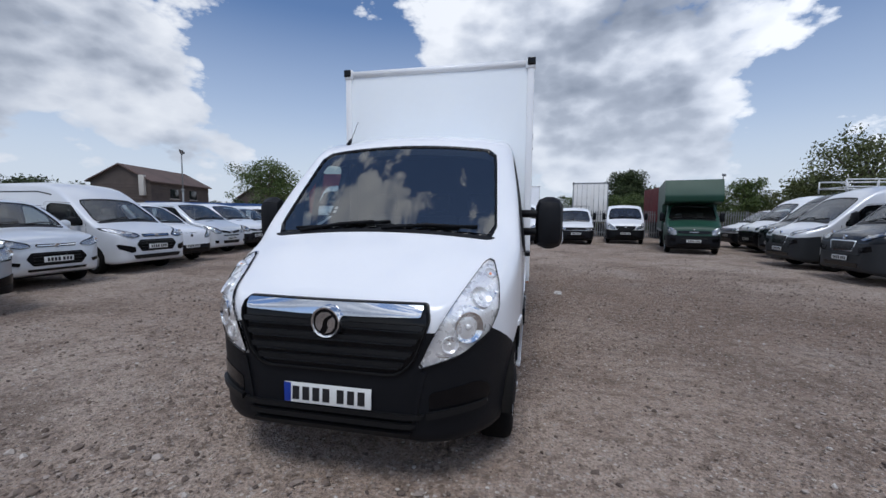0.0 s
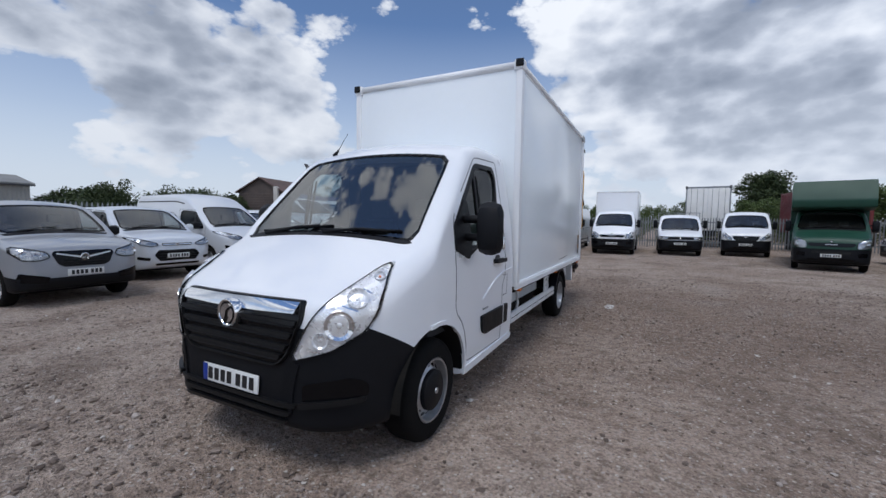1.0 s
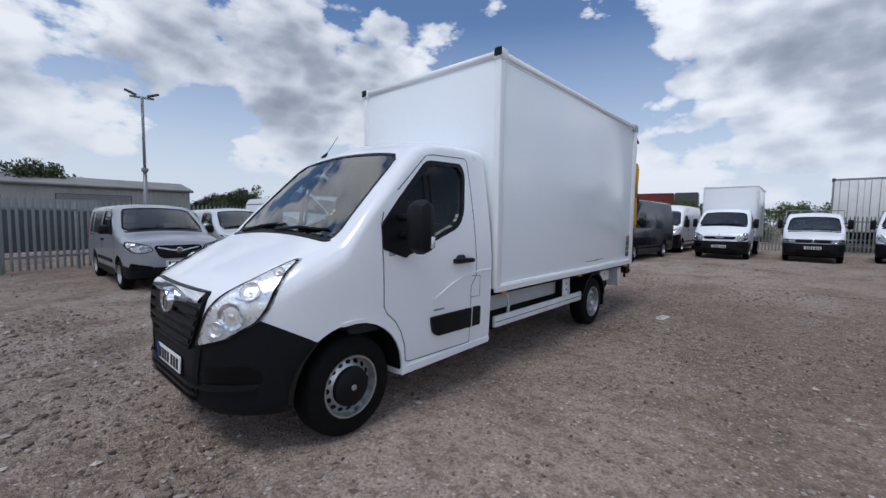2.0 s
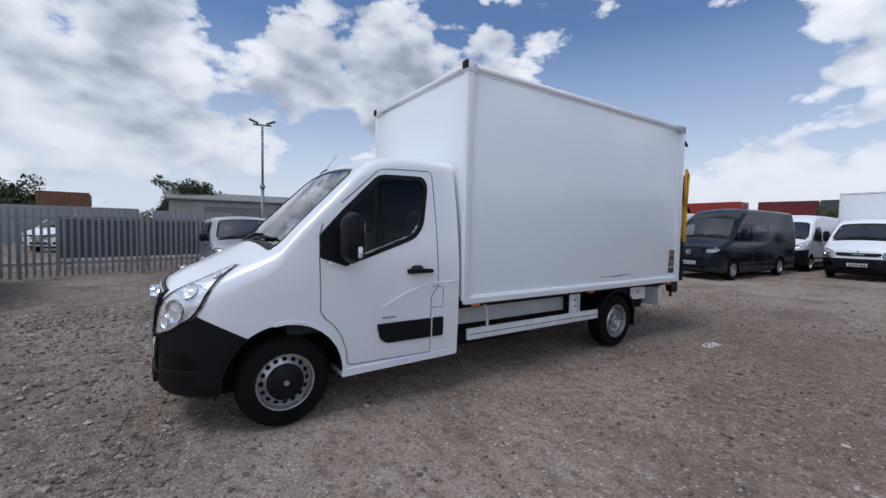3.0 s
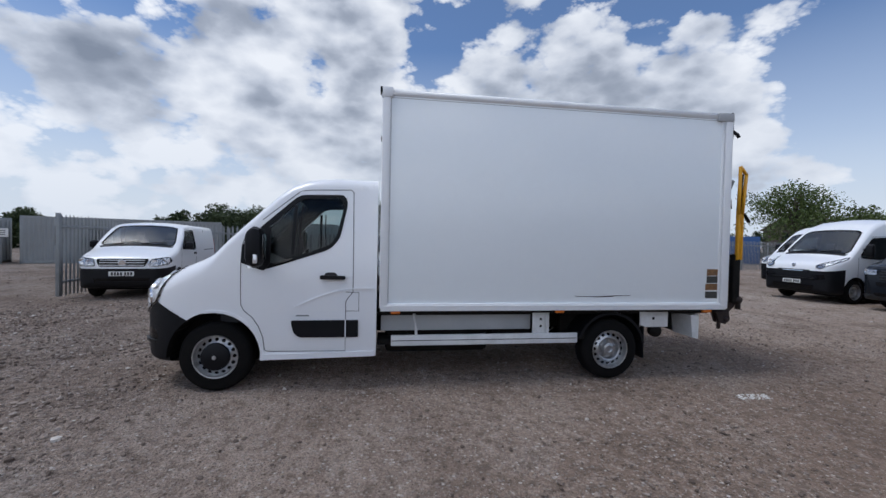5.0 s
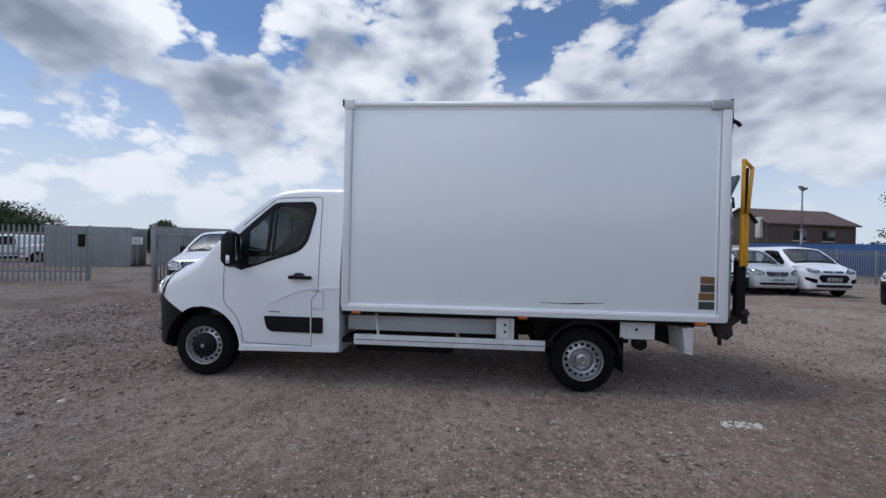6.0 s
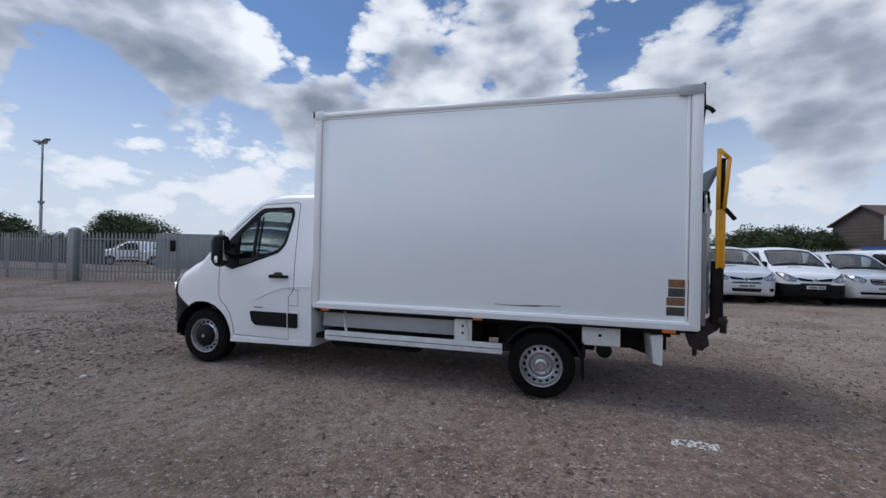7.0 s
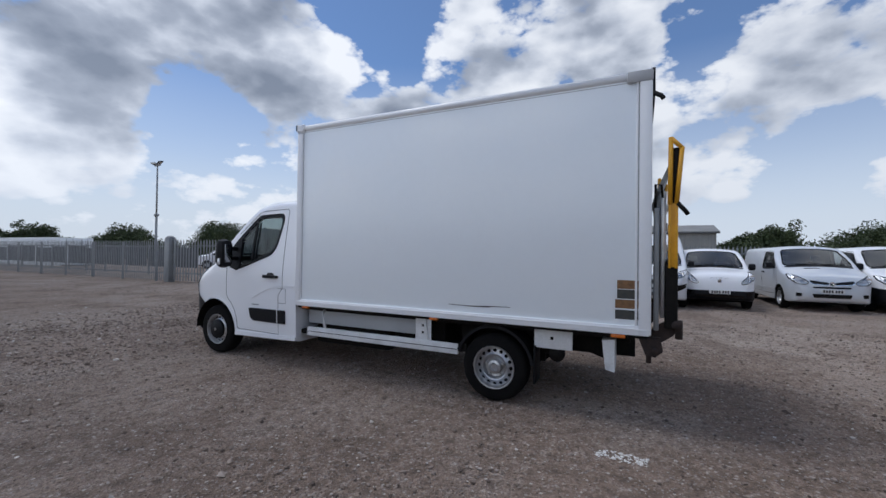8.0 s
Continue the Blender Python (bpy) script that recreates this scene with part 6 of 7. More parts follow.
palisade((-13.4, 3.4), (-18.7, 24.0), "grey galvanised palisade fence behind parked vans")
palisade((-18.7, 24.0), (-22.5, 40.0), "grey galvanised palisade fence below a blue hoarding")
palisade((-7.1, -40.0), (-8.0, -11.6), "long grey palisade fence beside the entrance")
palisade((-4.5, 31.5), (15.0, 32.5), "grey palisade fence behind parked trucks")
palisade((-11.3, -3.1), (-6.5, -2.65), "open grey palisade gate leaf with a lock box", 2.05, True, "palisade_gate")
palisade((-8.05, -11.1), (-9.2, -7.2), "open grey palisade gate leaf", 2.05, True, "palisade_gate")
gp = thing("gate_post", pose(-8.03, -11.35, 0), "thick grey steel gate post with a rounded cap", "post")
part("shaft", box(-0.17, -0.17, -0.1, 0.17, 0.17, 2.12, 0.02), galv, gp)
cp = bmesh.new()
bmesh.ops.create_uvsphere(cp, u_segments=16, v_segments=8, radius=0.19)
bmesh.ops.transform(cp, matrix=Matrix.Translation((0, 0, 2.12)) @ Matrix.Diagonal((1, 1, 0.55, 1)), verts=cp.verts)
part("cap", cp, galv, gp)


# ---------------------------------------------------------------- buildings, containers, lamps
def corrugated(bm, a, b, z0, z1, pitch=0.2, depth=0.035):
    """A ribbed wall between two plan points."""
    a, b = Vector((*a, 0)), Vector((*b, 0))
    d = b - a
    n = Vector((d.y, -d.x, 0)).normalized()
    k = max(2, int(d.length / pitch))
    rows = []
    for j in range(k):
        for f, o in ((0.0, 0.0), (0.35, 0.0), (0.5, depth), (0.85, depth)):
            p = a + d * min(1.0, (j + f) / k) + n * o
            rows.append((bm.verts.new((p.x, p.y, z0)), bm.verts.new((p.x, p.y, z1))))
    rows.append((bm.verts.new((b.x, b.y, z0)), bm.verts.new((b.x, b.y, z1))))
    for (p, q), (r, s) in zip(rows, rows[1:]):
        bm.faces.new((p, r, s, q))
    return bm


def container(name, label, m, mat, L=12.2, h=2.59, w=2.44, group=""):
    """A ribbed steel container, long along its x axis."""
    c = thing(name, m, label, "container", group)
    core = box(0.03, 0.06, 0.1, L - 0.03, w - 0.06, h - 0.03)
    part("shell", core, mat, c)
    sides = bmesh.new()
    corrugated(sides, (0, 0.03), (L, 0.03), 0.12, h - 0.1)
    part("ribbed_side", sides, mat, c, "", 0.3)
    sides = bmesh.new()
    corrugated(sides, (L, w - 0.03), (0, w - 0.03), 0.12, h - 0.1)
    part("ribbed_side", sides, mat, c, "", 0.3)
    ends = bmesh.new()
    corrugated(ends, (0.03, w), (0.03, 0), 0.12, h - 0.1)
    part("end_wall", ends, mat, c, "", 0.3)
    drs = part("door", box(L - 0.02, 0.1, 0.14, L + 0.02, w / 2 - 0.01, h - 0.12, 0.01), mat, c)
    part("door", box(L - 0.02, w / 2 + 0.01, 0.14, L + 0.02, w - 0.1, h - 0.12, 0.01), mat, c)
    for yy in (0.45, 0.9, w - 0.9, w - 0.45):
        bar = bmesh.new()
        tube(bar, [(L + 0.05, yy, 0.15), (L + 0.05, yy, h - 0.13)], 0.02, 6)
        part("lock_bar", bar, galv, drs)
    for x0 in (0, L - 0.1):
        for y0 in (0, w - 0.1):
            part("corner_post", box(x0, y0, 0, x0 + 0.1, y0 + 0.1, h, 0.008), mat, c)
    for y0 in (0, w - 0.08):
        part("side_rail", box(0, y0, h - 0.12, L, y0 + 0.08, h, 0.006), mat, c)
        part("side_rail", box(0, y0, 0, L, y0 + 0.08, 0.14, 0.006), mat, c)
    return c


red_cont = material("red_container", (0.33, 0.035, 0.022), 0.55, second=(0.24, 0.03, 0.02), scale=0.8, amount=0.8)
dark_red = material("dark_red_container", (0.16, 0.018, 0.02), 0.55, second=(0.10, 0.02, 0.02), scale=0.8, amount=0.8)
dark_grey = material("dark_grey_steel", (0.06, 0.065, 0.07), 0.55, second=(0.09, 0.09, 0.09), scale=1.0)
cabin_grey = material("cabin_grey", (0.30, 0.32, 0.33), 0.6, second=(0.22, 0.235, 0.24), scale=0.7, amount=0.8)
blue_paint = material("blue_hoarding", (0.015, 0.07, 0.22), 0.5, second=(0.012, 0.055, 0.17), scale=1.0)
brown_wood = material("brown_cladding", (0.105, 0.082, 0.072), 0.85, second=(0.065, 0.053, 0.048), scale=0.7, amount=0.9)
roof_brown = material("brown_roof", (0.13, 0.085, 0.072), 0.85, second=(0.085, 0.062, 0.055), scale=0.6, amount=0.9)
cream_wall = material("cream_wall", (0.55, 0.53, 0.49), 0.85, second=(0.42, 0.40, 0.37), scale=0.8, amount=0.7)
shed_grey = material("shed_grey", (0.33, 0.33, 0.31), 0.75, second=(0.24, 0.245, 0.235), scale=0.5, amount=0.8)
shed_roof = material("shed_roof", (0.24, 0.24, 0.235), 0.8, second=(0.17, 0.17, 0.165), scale=0.5, amount=0.8)
brown_rust = material("brown_container", (0.21, 0.10, 0.05), 0.75, second=(0.13, 0.065, 0.035), scale=1.2, amount=0.9)

for lift in (0.0, 2.6):
    container("shipping_container", "red ribbed shipping container, stacked", pose(-28.3, 55.0, lift), red_cont, group="stacked containers")
    container("shipping_container", "dark red ribbed shipping container, stacked", pose(-15.2, 57.4, lift, 0, 0, 8), dark_red, 5.0, group="stacked containers")
    container("shipping_container", "dark grey shipping container, stacked", pose(-10.0, 57.8, lift, 0, 0, 8), dark_grey, 2.4, group="stacked containers")
container("shipping_container", "grey site container beyond the fence", pose(-38.0, -8.5, 0, 0, 0, 95), cabin_grey, 9.0, 2.8)
container("shipping_container", "grey site container beyond the fence", pose(-39.0, 1.5, 0, 0, 0, 95), cabin_grey, 6.0, 2.7)
container("shipping_container", "brown rusty container on top of a grey one", pose(-38.4, -5.6, 2.8, 0, 0, 95), brown_rust, 3.0, 1.1)
container("site_cabin", "long grey steel cabin beyond the gate", pose(-17.0, -17.8, 0, 0, 0, 112), cabin_grey, 4.2, 2.35)
container("site_cabin", "long grey steel cabin with barred window", pose(-19.2, -13.2, 0, 0, 0, 112), cabin_grey, 9.0, 2.45)
container("site_cabin", "low grey cabin beyond the palisade fence", pose(-13.0, -48.0, 0, 0, 0, 92), panel_white, 12.0, 2.5)
sg = thing("sign", pose(-18.62, -13.9, 1.35, 0, 0, 112), "small white notice board with plain grey bars", "sign")
part("board", box(0, -0.03, 0, 0.55, 0.0, 0.42, 0.004), plate_white, sg)
part("sign_post", box(0.25, 0.0, -1.4, 0.30, 0.05, 0.40, 0.004), galv, sg)
for j in range(3):
    part("text_bar", box(0.08, -0.034, 0.10 + 0.1 * j, 0.45, -0.0305, 0.14 + 0.1 * j), dark_grey, sg)

hoarding_grey = material("hoarding_grey", (0.085, 0.092, 0.10), 0.6, second=(0.05, 0.055, 0.06), scale=1.2, amount=0.8)
for j in range(11):
    sh = thing("steel_hoarding", pose(-11.0 - 0.02 * j, -41.0 + 2.45 * j, 0, 0, 0, 90), "grey steel sheet hoarding behind the palisade fence", "hoarding", "grey hoarding panels")
    b = bmesh.new()
    corrugated(b, (0.03, 0.0), (2.4, 0.0), 0.50, 1.60 + 0.08 * (j % 3), 0.25, 0.03)
    part("sheet", b, hoarding_grey, sh, "", 0.3)
    part("post", box(-0.04, 0.0, 0, 0.04, 0.1, 1.85, 0.006), galv, sh)

for j in range(3):
    sh = thing("steel_hoarding", pose(-14.6 - 0.7 * j, -0.4 + 2.3 * j, 0, 0, 0, 107), "grey steel sheet hoarding behind the palisade fence", "hoarding", "grey hoarding panels")
    b = bmesh.new()
    corrugated(b, (0.03, 0.0), (2.37, 0.0), 0.40, 1.78 - 0.06 * j, 0.25, 0.03)
    part("sheet", b, hoarding_grey, sh, "", 0.3)
    part("post", box(-0.04, 0.0, 0, 0.04, 0.1, 1.85, 0.006), galv, sh)

hd = thing("hoarding", pose(-33.5, 30.5, 0, 0, 0, 52), "blue painted site hoarding behind the fence", "hoarding")
for j in range(5):
    part("board", box(2.0 * j, 0, 0.1, 2.0 * j + 1.985, 0.06, 2.55, 0.01), blue_paint, hd)
    part("post", box(2.0 * j - 0.05, 0.06, 0, 2.0 * j + 0.05, 0.16, 2.5, 0.006), galv, hd)


def clad_house(name, label, m, w, L, eave, ridge, wall, roof, lower=None, over=0.35, planks=True):
    """A gabled building, gable at y = 0 from x = -w/2 to w/2, ridge along +y."""
    b = thing(name, m, label, "building")
    out = [(-w / 2, 0), (w / 2, 0), (w / 2, eave), (0, ridge), (-w / 2, eave)]
    part("wall", prism(out, "y", 0, L), wall, b)
    for k in (1, -1):
        sl = [(k * (w / 2 + over), eave - over * (ridge - eave) / (w / 2)), (0, ridge), (0, ridge + 0.14), (k * (w / 2 + over), eave - over * (ridge - eave) / (w / 2) + 0.14)]
        part("roof_slope", prism(sl, "y", -over, L + over), roof, b)
    if planks:
        n = int(eave / 0.32)
        for j in range(n):
            z0 = 0.32 * j
            if lower and z0 < lower[0]:
                continue
            part("plank", box(-w / 2 + 0.02, -0.035, z0, w / 2 - 0.02, -0.005, z0 + 0.30, 0.006), wall, b)
            part("plank", box(w / 2 + 0.005, 0.02, z0, w / 2 + 0.035, L - 0.02, z0 + 0.30, 0.006), wall, b)
    if lower:
        part("plinth", box(-w / 2 - 0.05, -0.06, 0, w / 2 + 0.06, L + 0.02, lower[0], 0.02), lower[1], b)
    return b


br = clad_house("timber_building", "brown timber-clad building with a pitched brown roof", pose(-43.6, 36.8, 0, 0, 0, 14), 6.4, 11.5, 5.0, 6.7, brown_wood, roof_brown, (2.6, cream_wall))
for y0 in (3.2, 7.0):
    wn = part("window", box(3.22, y0, 3.2, 3.27, y0 + 1.6, 4.3, 0.02), window_dark, br)
    part("window_frame", box(3.25, y0 - 0.08, 3.1, 3.29, y0 + 1.68, 3.2, 0.01), cream_wall, wn)
part("flue", box(2.2, -0.5, 3.4, 2.75, -0.05, 5.6, 0.05), cream_wall, br)
sd = clad_house("shed", "grey corrugated shed with a shallow pitched roof", pose(-54.0, 2.5, 0), 8.0, 14.5, 4.4, 5.3, shed_grey, shed_roof, None, 0.3, False)
ribs = bmesh.new()
corrugated(ribs, (4.03, 0.0), (4.03, 14.5), 0.1, 4.35, 0.3, 0.04)
part("ribbed_wall", ribs, shed_grey, sd, "", 0.3)
part("roller_door", box(4.05, 3.4, 0, 4.12, 9.2, 3.6, 0.02), dark_grey, sd)
for j in range(18):
    part("door_slat", box(4.12, 3.5, 0.05 + 0.195 * j, 4.15, 9.1, 0.22 + 0.195 * j, 0.006), shed_roof, sd)
part("gutter", box(4.2, -0.3, 4.22, 4.38, 14.8, 4.36, 0.02), dark_grey, sd)
old = clad_house("brick_house", "far brown brick house with a pitched roof", pose(-45.0, 62.0, 0, 0, 0, 20), 7.0, 9.0, 4.2, 6.6, brown_wood, roof_brown, None, 0.3, False)
part("window", box(-1.2, -0.05, 2.6, 0.2, -0.01, 3.9, 0.02), window_dark, old)


def street_lamp(x, y, h, turn, double=True):
    l = thing("flood_lamp", pose(x, y, 0, 0, 0, turn), "tall grey steel lamp post with floodlights", "lamp post")
    p = bmesh.new()
    tube(p, [(0, 0, -0.1), (0, 0, h * 0.5)], 0.10, 10)
    tube(p, [(0, 0, h * 0.5), (0, 0, h - 0.15)], 0.075, 10, 0.065)
    part("pole", p, galv, l)
    part("collar", box(-0.16, -0.16, h * 0.5 - 0.1, 0.16, 0.16, h * 0.5 + 0.1, 0.03), galv, l)
    part("cross_arm", box(-0.55, -0.05, h - 0.22, 0.55, 0.05, h - 0.12, 0.01), galv, l)
    for k in (1, -1) if double else (1,):
        hdm = box(-0.28, -0.2, -0.06, 0.28, 0.2, 0.06, 0.03)
        bmesh.ops.transform(hdm, matrix=Matrix.Translation((k * 0.5, -0.05, h + 0.02)) @ Matrix.Rotation(radians(k * -22), 4, "Y") @ Matrix.Rotation(radians(14), 4, "X"), verts=hdm.verts)
        head = part("lamp_head", hdm, dark_grey, l)
        gls = box(-0.24, -0.16, -0.068, 0.24, 0.16, -0.06, 0.0)
        bmesh.ops.transform(gls, matrix=Matrix.Translation((k * 0.5, -0.05, h + 0.02)) @ Matrix.Rotation(radians(k * -22), 4, "Y") @ Matrix.Rotation(radians(14), 4, "X"), verts=gls.verts)
        part("lamp_glass", gls, lamp_clear, head)
    return l


street_lamp(-37.2, 38.4, 8.1, 128)
street_lamp(-25.3, 7.6, 8.2, 80)
street_lamp(-18.1, -30.5, 9.4, 85)
street_lamp(21.0, 52.0, 6.3, 66, False)

# semi-trailer seen from behind
trailer_white = material("worn_white_door", (0.84, 0.84, 0.82), 0.6, second=(0.60, 0.58, 0.55), scale=1.6, amount=0.5)
tr = thing("trailer", pose(4.5, 33.6, 0, 0, 0, -5), "white box trailer with worn double rear doors", "trailer")
part("trailer_body", box(-1.25, 0.03, 1.15, 1.25, 11.0, 4.05, 0.02), panel_white, tr)
for x0, x1 in ((-1.2, -0.01), (0.01, 1.2)):
    dr = part("rear_door", box(x0, -0.03, 1.2, x1, 0.02, 4.0, 0.01), trailer_white, tr)
    for f in (0.2, 0.5, 0.8):
        bar = bmesh.new()
        xx = x0 + (x1 - x0) * f
        tube(bar, [(xx, -0.06, 1.2), (xx, -0.06, 4.0)], 0.012, 6)
        part("lock_bar", bar, galv, dr)
part("door_frame", box(-1.27, -0.02, 3.98, 1.27, 0.05, 4.12, 0.01), galv, tr)
for x0 in (-1.29, 1.21):
    part("frame_post", box(x0, -0.02, 1.1, x0 + 0.08, 0.05, 4.12, 0.01), galv, tr)
    part("corner_fitting", box(x0 - 0.03, -0.03, 3.96, x0 + 0.11, 0.08, 4.16, 0.01), dark_grey, tr)
part("bumper_bar", box(-1.2, 0.0, 0.5, 1.2, 0.1, 0.66, 0.01), under, tr)
part("underframe", box(-0.5, 0.2, 0.75, 0.5, 10.5, 1.15, 0.02), under, tr)
for k in (1, -1):
    for s in (1.6, 2.9):
        wheel(tr, k * 1.2, s, 0.5, 0.28, 0.35, k)
container("curtain_body", "dark red curtain-sided body behind the green truck", pose(8.8, 29.5, 1.1, 0, 0, 0), dark_red, 2.5, 2.55, 6.0)
part("stand", box(0.3, 0.5, -1.1, 2.2, 5.5, 0.02, 0.02), under, bpy.data.objects["curtain_body"])


# ---------------------------------------------------------------- trees and hedges
def leaf_material(name, a, b):
    m = bpy.data.materials.new(name)
    m.use_nodes = True
    t = m.node_tree
    p = t.nodes["Principled BSDF"]
    isl = t.nodes.new("ShaderNodeNewGeometry").outputs["Random Per Island"]
    c = mix_rgb(t, isl, a, b)
    t.links.new(c, p.inputs["Base Color"])
    p.inputs["Roughness"].default_value = 0.6
    p.inputs["Specular IOR Level"].default_value = 0.3
    return m


leaf_green = leaf_material("leaf_green", (0.045, 0.075, 0.022), (0.11, 0.15, 0.045))
leaf_dark = leaf_material("leaf_dark", (0.026, 0.042, 0.018), (0.064, 0.088, 0.034))
leaf_olive = leaf_material("leaf_olive", (0.055, 0.068, 0.024), (0.12, 0.14, 0.05))
bark = material("bark", (0.10, 0.085, 0.07), 0.9, second=(0.06, 0.05, 0.04), scale=6, bump=0.4, bump_scale=12)


def leaves(centres, count, size, rng):
    """Leaf-shaped quads strewn round centres of (point, radius)."""
    n = count
    weights = np.array([r ** 2 for _, r in centres])
    pick = rng.choice(len(centres), n, p=weights / weights.sum())
    cen = np.array([c for c, _ in centres])[pick]
    rad = np.array([r for _, r in centres])[pick][:, None]
    d = rng.normal(size=(n, 3))
    d /= np.linalg.norm(d, axis=1)[:, None]
    pos = cen + d * rad * rng.uniform(0.35, 1.08, (n, 1)) * np.array([1, 1, 0.85])
    u = rng.normal(size=(n, 3))
    u /= np.linalg.norm(u, axis=1)[:, None]
    w = np.cross(u, rng.normal(size=(n, 3)))
    w /= np.linalg.norm(w, axis=1)[:, None]
    s = size * rng.uniform(0.6, 1.4, (n, 1))
    quads = np.stack([pos - u * s, pos - w * s * 0.45, pos + u * s, pos + w * s * 0.45], 1)
    me = bpy.data.meshes.new("leaves")
    me.from_pydata(quads.reshape(-1, 3).tolist(), [], np.arange(n * 4).reshape(-1, 4).tolist())
    return me


def tree(x, y, h, w, seed, mat, label, count=4200, bare=0.25, leaf=0.16, dense=False):
    rng = np.random.default_rng(seed)
    t = thing("tree", pose(x, y, 0, 0, 0, seed * 37), label, "tree")
    b = bmesh.new()
    tube(b, [(0, 0, -0.1), (0.05 * w, 0, h * 0.25), (0, 0.04 * w, h * 0.55), (0.02, 0, h * 0.85)], 0.045 * h, 8, 0.012 * h)
    blobs = []
    for k in range(11):
        a, f = k * 2.4 + rng.uniform(-0.4, 0.4), rng.uniform(0.35, 1.0)
        z = h * (bare + 0.08 + (0.86 - bare) * rng.uniform(0.1, 0.95))
        r = w / 2 * f * math.sin(math.pi * min(0.92, max(0.18, (z / h - bare) / (1 - bare) * 0.85 + 0.08))) * 0.85
        p = (r * math.cos(a), r * math.sin(a), z)
        tube(b, [(0, 0, z * 0.6), (p[0] * 0.5, p[1] * 0.5, z * 0.86), p], 0.016 * h, 6, 0.005 * h)
        blobs.append((p, w * rng.uniform(0.13, 0.24)))
        for _ in range(3):
            o = rng.normal(size=3) * w * 0.13
            blobs.append((tuple(np.array(p) + o * (1, 1, 0.7)), w * rng.uniform(0.06, 0.13)))
    blobs += [((0, 0, h * 0.86), w * 0.2), ((0, 0, h * (0.5 + bare * 0.3)), w * 0.30), ((0, 0, h * 0.70), w * 0.28)]
    part("trunk", b, bark, t)
    if dense:
        for k in range(26):
            a, f = k * 2.4, math.sqrt((k + 0.5) / 26)
            z = h * (0.30 + 0.50 * math.sqrt(max(0.0, 1 - f * f)) * rng.uniform(0.75, 1.0))
            blobs.append(((w * 0.42 * f * math.cos(a), w * 0.42 * f * math.sin(a), z), w * rng.uniform(0.10, 0.16)))
    me = leaves(blobs, count, leaf, rng)
    me.materials.append(mat)
    c = new("crown", me)
    c.parent = t
    return t


def hedge(a, b, h0, h1, depth, seed, mat, label, count=9000, leaf=0.16, name="hedge"):
    """A rough hedge or belt of scrub between two plan points."""
    rng = np.random.default_rng(seed)
    a, b = np.array(a, float), np.array(b, float)
    L = np.linalg.norm(b - a)
    blobs = []
    n = int(L / 1.1)
    for k in range(n):
        f = (k + 0.5) / n
        h = h0 + (h1 - h0) * f
        h *= 0.85 + 0.30 * noise.noise(Vector((k * 0.37, seed, 0)))
        for z in np.arange(0.5, h, 0.9):
            p = a + (b - a) * f + rng.normal(size=2) * depth * 0.25
            blobs.append(((p[0], p[1], min(z, h - 0.5)), rng.uniform(0.55, 0.95)))
        if rng.uniform() < 0.5:
            p = a + (b - a) * f
            blobs.append(((p[0], p[1], h - 0.1), rng.uniform(0.25, 0.5)))
    me = leaves(blobs, count, leaf, rng)
    me.materials.append(mat)
    o = new(name, me)
    return tagged(o, label, "hedge", kind="stuff")


def polar(x, y, bearing, dist):
    return x - math.sin(radians(bearing)) * dist, y + math.cos(radians(bearing)) * dist


tree(*polar(0.06, 0.5, 35.0, 62), 8.8, 10.5, 1, leaf_green, "green broadleaf tree with gaps in its crown", 11000, 0.22, 0.14)
tree(*polar(0.06, 0.5, 30.5, 66), 6.0, 6.5, 2, leaf_green, "green broadleaf tree behind the yard", 7000, 0.2, 0.14)
tree(*polar(3.6, 3.15, 88.2, 58), 6.6, 8.0, 3, leaf_dark, "dark green tree beside a grey shed", 18000, 0.10, 0.16, dense=True)
tree(*polar(0.06, 0.5, -12.2, 58), 7.6, 6.0, 4, leaf_dark, "dark green conical tree", 16000, 0.1, 0.15, dense=True)
tree(*polar(0.06, 0.5, -15.0, 60), 5.6, 5.0, 5, leaf_dark, "dark green tree beyond the trucks", 7000, 0.1, 0.14)
tree(*polar(0.06, 0.5, -33.5, 33), 5.9, 6.5, 6, leaf_olive, "tall olive-green tree over the hedge", 9000, 0.25, 0.09)
tree(*polar(0.06, 0.5, -30.0, 36), 4.6, 4.5, 7, leaf_olive, "olive-green tree over the hedge", 7000, 0.25, 0.09)
tree(*polar(0.06, 0.5, -24.5, 42), 4.8, 3.5, 8, leaf_green, "small tree over the hedge", 5500, 0.25, 0.095)
tree(*polar(0.06, 0.5, -20.5, 46), 4.7, 3.2, 9, leaf_green, "small tree over the hedge", 5500, 0.25, 0.095)
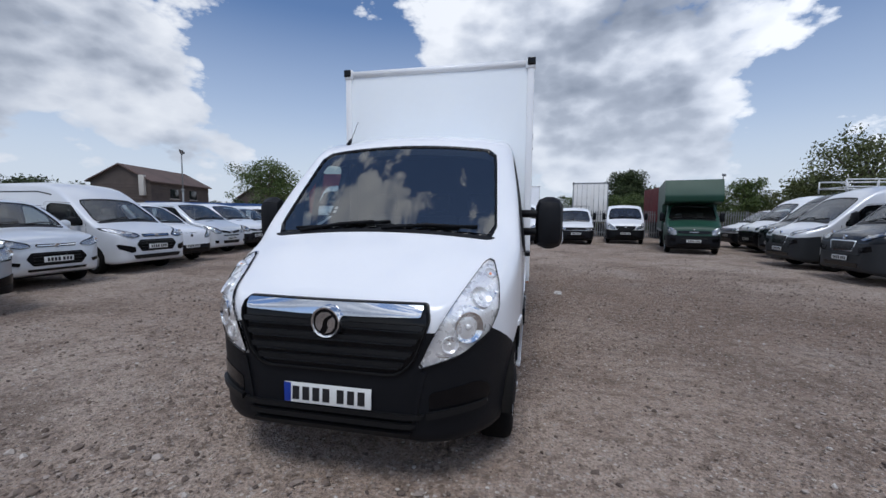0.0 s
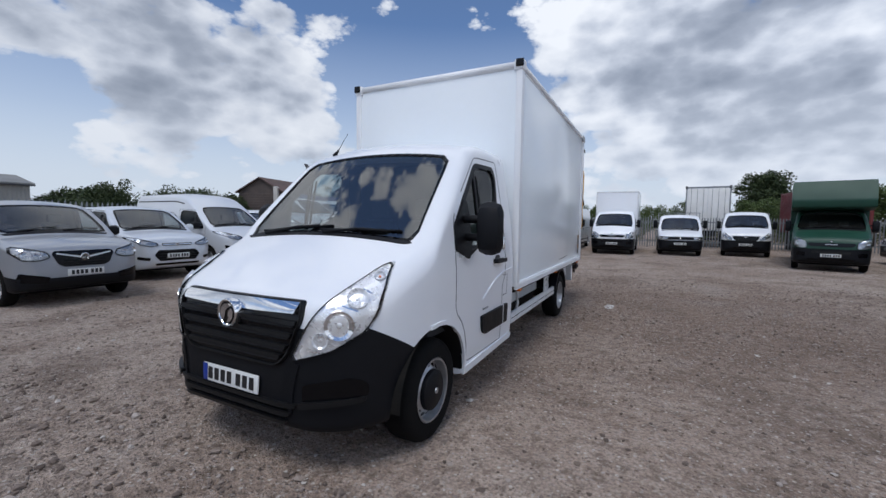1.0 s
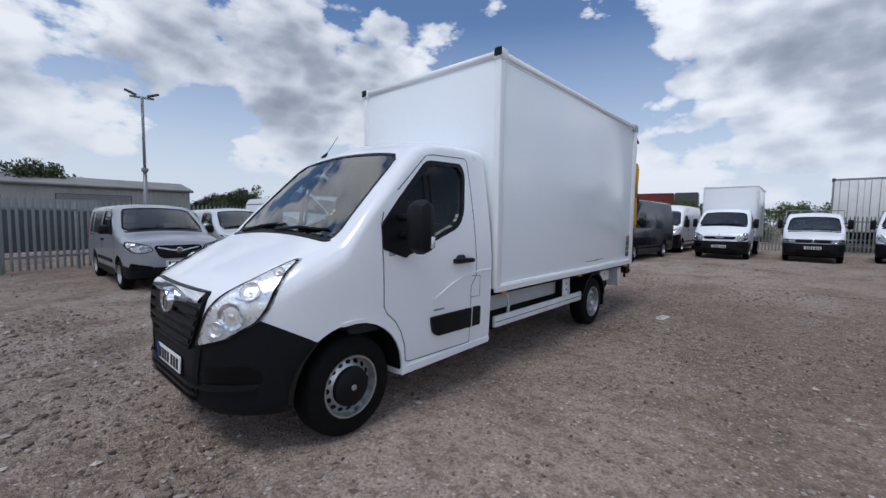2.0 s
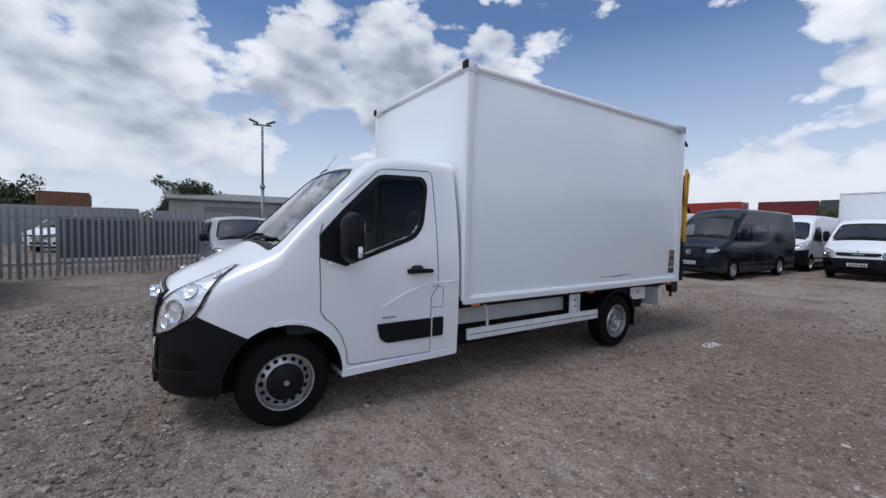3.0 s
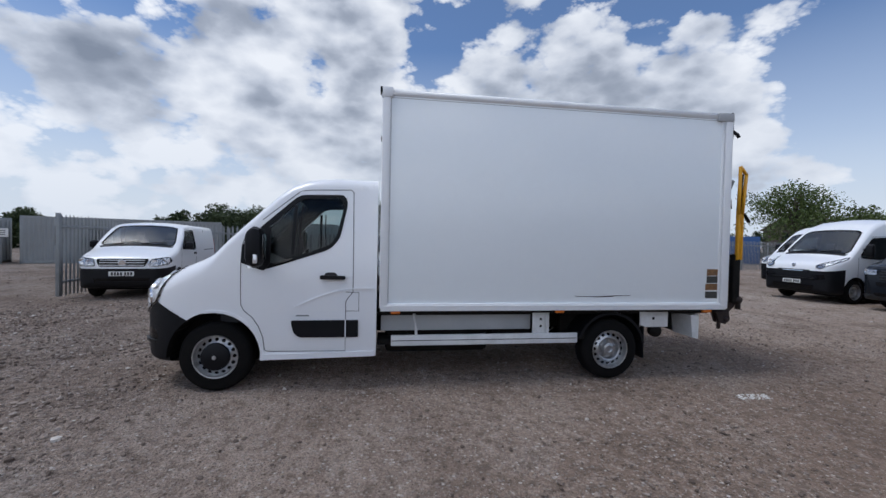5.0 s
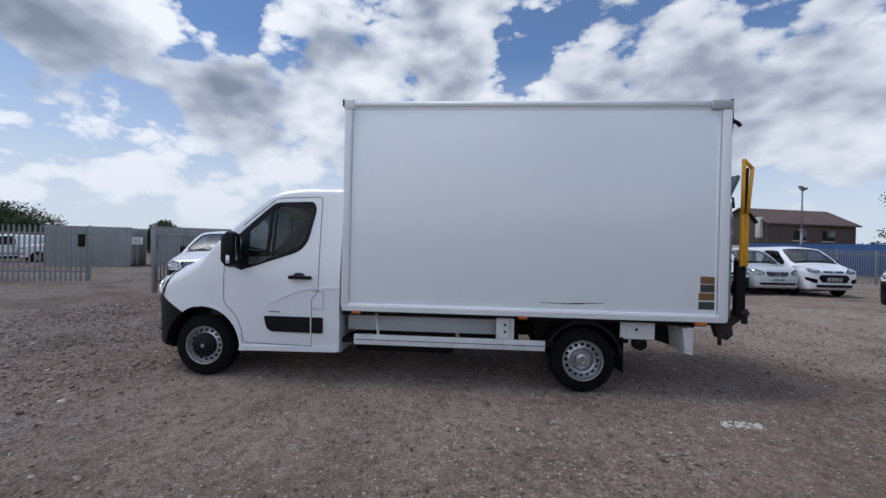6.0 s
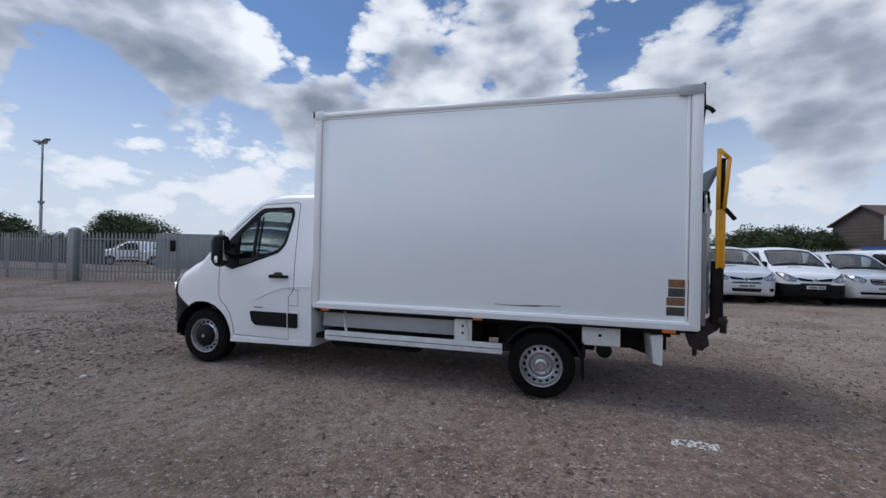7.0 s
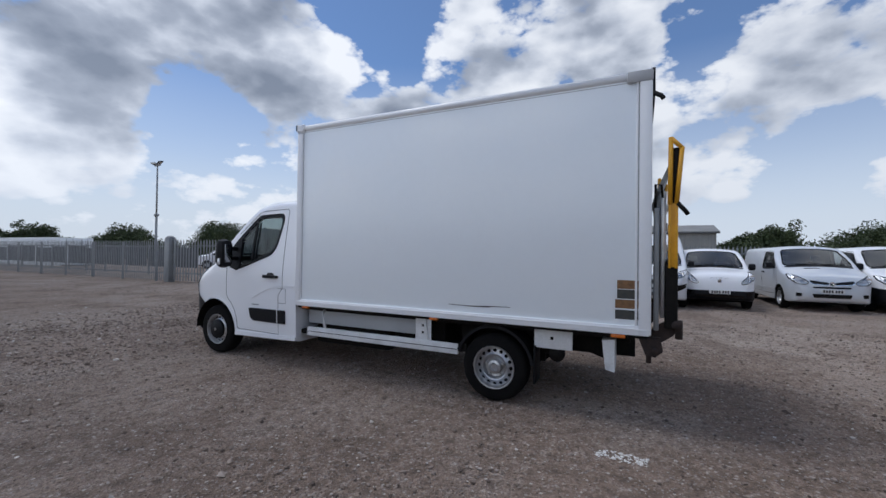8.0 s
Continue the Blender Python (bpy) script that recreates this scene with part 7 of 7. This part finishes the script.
for k, (bx, by, be, di, h, w) in enumerate(((4.4, 7.75, 142.8, 60, 4.6, 8.5), (4.0, 9.0, 153.3, 60, 3.8, 8.0), (4.0, 9.0, 143.5, 70, 5.2, 9.0), (4.0, 9.0, 160.5, 64, 3.7, 7.0), (4.0, 9.0, 164.5, 64, 3.5, 6.0), (4.5, 6.4, 128.5, 60, 3.9, 4.5), (4.2, 4.35, 109.5, 48, 4.0, 7.0), (4.2, 4.35, 104.5, 52, 4.3, 8.0), (3.6, 3.15, 106.0, 46, 3.9, 6.0), (4.2, 4.35, 114.0, 50, 3.8, 5.0), (1.3, 0.9, 67.0, 52, 4.3, 6.5), (1.3, 0.9, 70.0, 56, 4.0, 6.0), (1.3, 0.9, 59.0, 56, 4.6, 5.0), (4.4, 7.75, 68.0, 62, 4.9, 8.5), (4.4, 7.75, 64.0, 64, 5.0, 8.0), (4.4, 7.75, 61.6, 58, 4.4, 5.0))):
    tree(*polar(bx, by, be, di), h, w, 20 + k, leaf_dark, "low dark green tree beyond the fence", 15000, 0.02, 0.14, dense=True)
hedge((17.0, 8.0), (19.0, 44.0), 3.4, 4.2, 1.8, 41, leaf_olive, "tall unkempt olive-green hedge", 42000, 0.085)
hedge((19.0, 44.0), (-8.0, 47.0), 3.9, 4.0, 2.2, 42, leaf_green, "green hedge behind the yard", 48000, 0.078)
hedge((-66.0, 40.0), (-62.0, 8.0), 4.2, 3.6, 2.5, 43, leaf_dark, "dark belt of scrub on the horizon", 26000, 0.14)
hedge((-55.0, 52.0), (-30.0, 66.0), 3.8, 3.8, 2.5, 44, leaf_dark, "dark belt of scrub on the horizon", 18000, 0.14)
hedge((-62.0, 0.0), (-40.0, -45.0), 3.0, 3.2, 2.5, 45, leaf_dark, "dark belt of scrub beyond the road", 26000, 0.14)
hedge((-40.0, -45.0), (-12.0, -62.0), 3.0, 3.2, 2.5, 46, leaf_dark, "dark belt of scrub beyond the fence", 22000, 0.14)
hedge((-30.0, 66.0), (30.0, 70.0), 4.0, 5.0, 2.5, 47, leaf_dark, "dark belt of trees behind the containers", 26000, 0.15)

panel_van("white van parked beyond the fence", facing(-25.5, -3.0, 60), "medium", "vee", white, group="vans outside the gate")
panel_van("white small van parked outside the gate", facing(-20.0, -23.0, 60), "small", "hexagon", white, group="vans outside the gate")
panel_van("white small van parked outside the gate", facing(-18.2, -25.0, 60), "small", "hexagon", white, group="vans outside the gate")


# ---------------------------------------------------------------- loose stones
def stones(name, label, count, area, lo, hi, seed, mat, round_ones=False):
    rng = np.random.default_rng(seed)
    ico = bmesh.new()
    if round_ones:
        bmesh.ops.create_icosphere(ico, subdivisions=1, radius=1.0)
    else:
        bmesh.ops.create_uvsphere(ico, u_segments=4, v_segments=2, radius=1.0)
        bmesh.ops.triangulate(ico, faces=ico.faces)
    base = np.array([tuple(v.co) for v in ico.verts])
    faces = np.array([[v.index for v in f.verts] for f in ico.faces])
    ico.free()
    m = len(base)
    x0, y0, x1, y1 = area
    pos = np.stack([rng.uniform(x0, x1, count), rng.uniform(y0, y1, count), np.zeros(count)], 1)
    keep = np.array([noise.noise(Vector((p[0] * 0.6, p[1] * 0.6, seed))) + rng.uniform(-0.5, 0.5) > -0.12 for p in pos])
    pos = pos[keep]
    n = len(pos)
    s = lo + (hi - lo) * rng.uniform(0, 1, (n, 1, 1)) ** 3
    v = base[None] * rng.uniform(0.6, 1.3, (n, 1, 3)) + rng.normal(size=(n, m, 3)) * 0.13
    a = rng.uniform(0, 6.28, n)
    c, q = np.cos(a)[:, None], np.sin(a)[:, None]
    v = np.stack([v[..., 0] * c - v[..., 1] * q, v[..., 0] * q + v[..., 1] * c, v[..., 2] * 0.6], 2) * s + pos[:, None]
    v[..., 2] += s[..., 0] * 0.22
    me = bpy.data.meshes.new(name)
    me.from_pydata(v.reshape(-1, 3).tolist(), [], (faces[None] + m * np.arange(n)[:, None, None]).reshape(-1, 3).tolist())
    me.materials.append(mat)
    o = new(name, me)
    return tagged(o, label, "stones", kind="stuff")


def stone_material():
    m = bpy.data.materials.new("stone")
    m.use_nodes = True
    t = m.node_tree
    p = t.nodes["Principled BSDF"]
    isl = t.nodes.new("ShaderNodeNewGeometry").outputs["Random Per Island"]
    c = ramp(t, isl, [(0.0, (0.09, 0.066, 0.053)), (0.45, (0.20, 0.155, 0.128)), (0.86, (0.30, 0.245, 0.21)), (0.96, (0.44, 0.39, 0.35)), (1.0, (0.58, 0.54, 0.50))])
    t.links.new(c, p.inputs["Base Color"])
    p.inputs["Roughness"].default_value = 0.9
    return m


stone_mat = stone_material()
stones("loose_stones", "loose grey-brown stones strewn on the yard", 36000, (-7, -3.0, 6.5, 14), 0.005, 0.022, 71, stone_mat, True)
stones("coarse_gravel", "coarse broken gravel heaped beside the van", 9000, (-6.5, -2.5, 1.6, 2.6), 0.009, 0.034, 75, stone_mat, True)
stones("fine_gravel", "fine loose gravel on the yard", 90000, (-4, -0.5, 5, 11), 0.004, 0.010, 72, stone_mat)
stones("far_stones", "scattered loose stones across the yard", 12000, (-16, -16, 9, 26), 0.012, 0.035, 73, stone_mat)
chalk = material("chalk", (0.74, 0.72, 0.69), 0.9, second=(0.4, 0.38, 0.36), scale=30)
stones("spilled_chalk", "pale spilled chalky gravel", 170, (0.57, 8.74, 0.71, 9.10), 0.006, 0.02, 74, chalk)
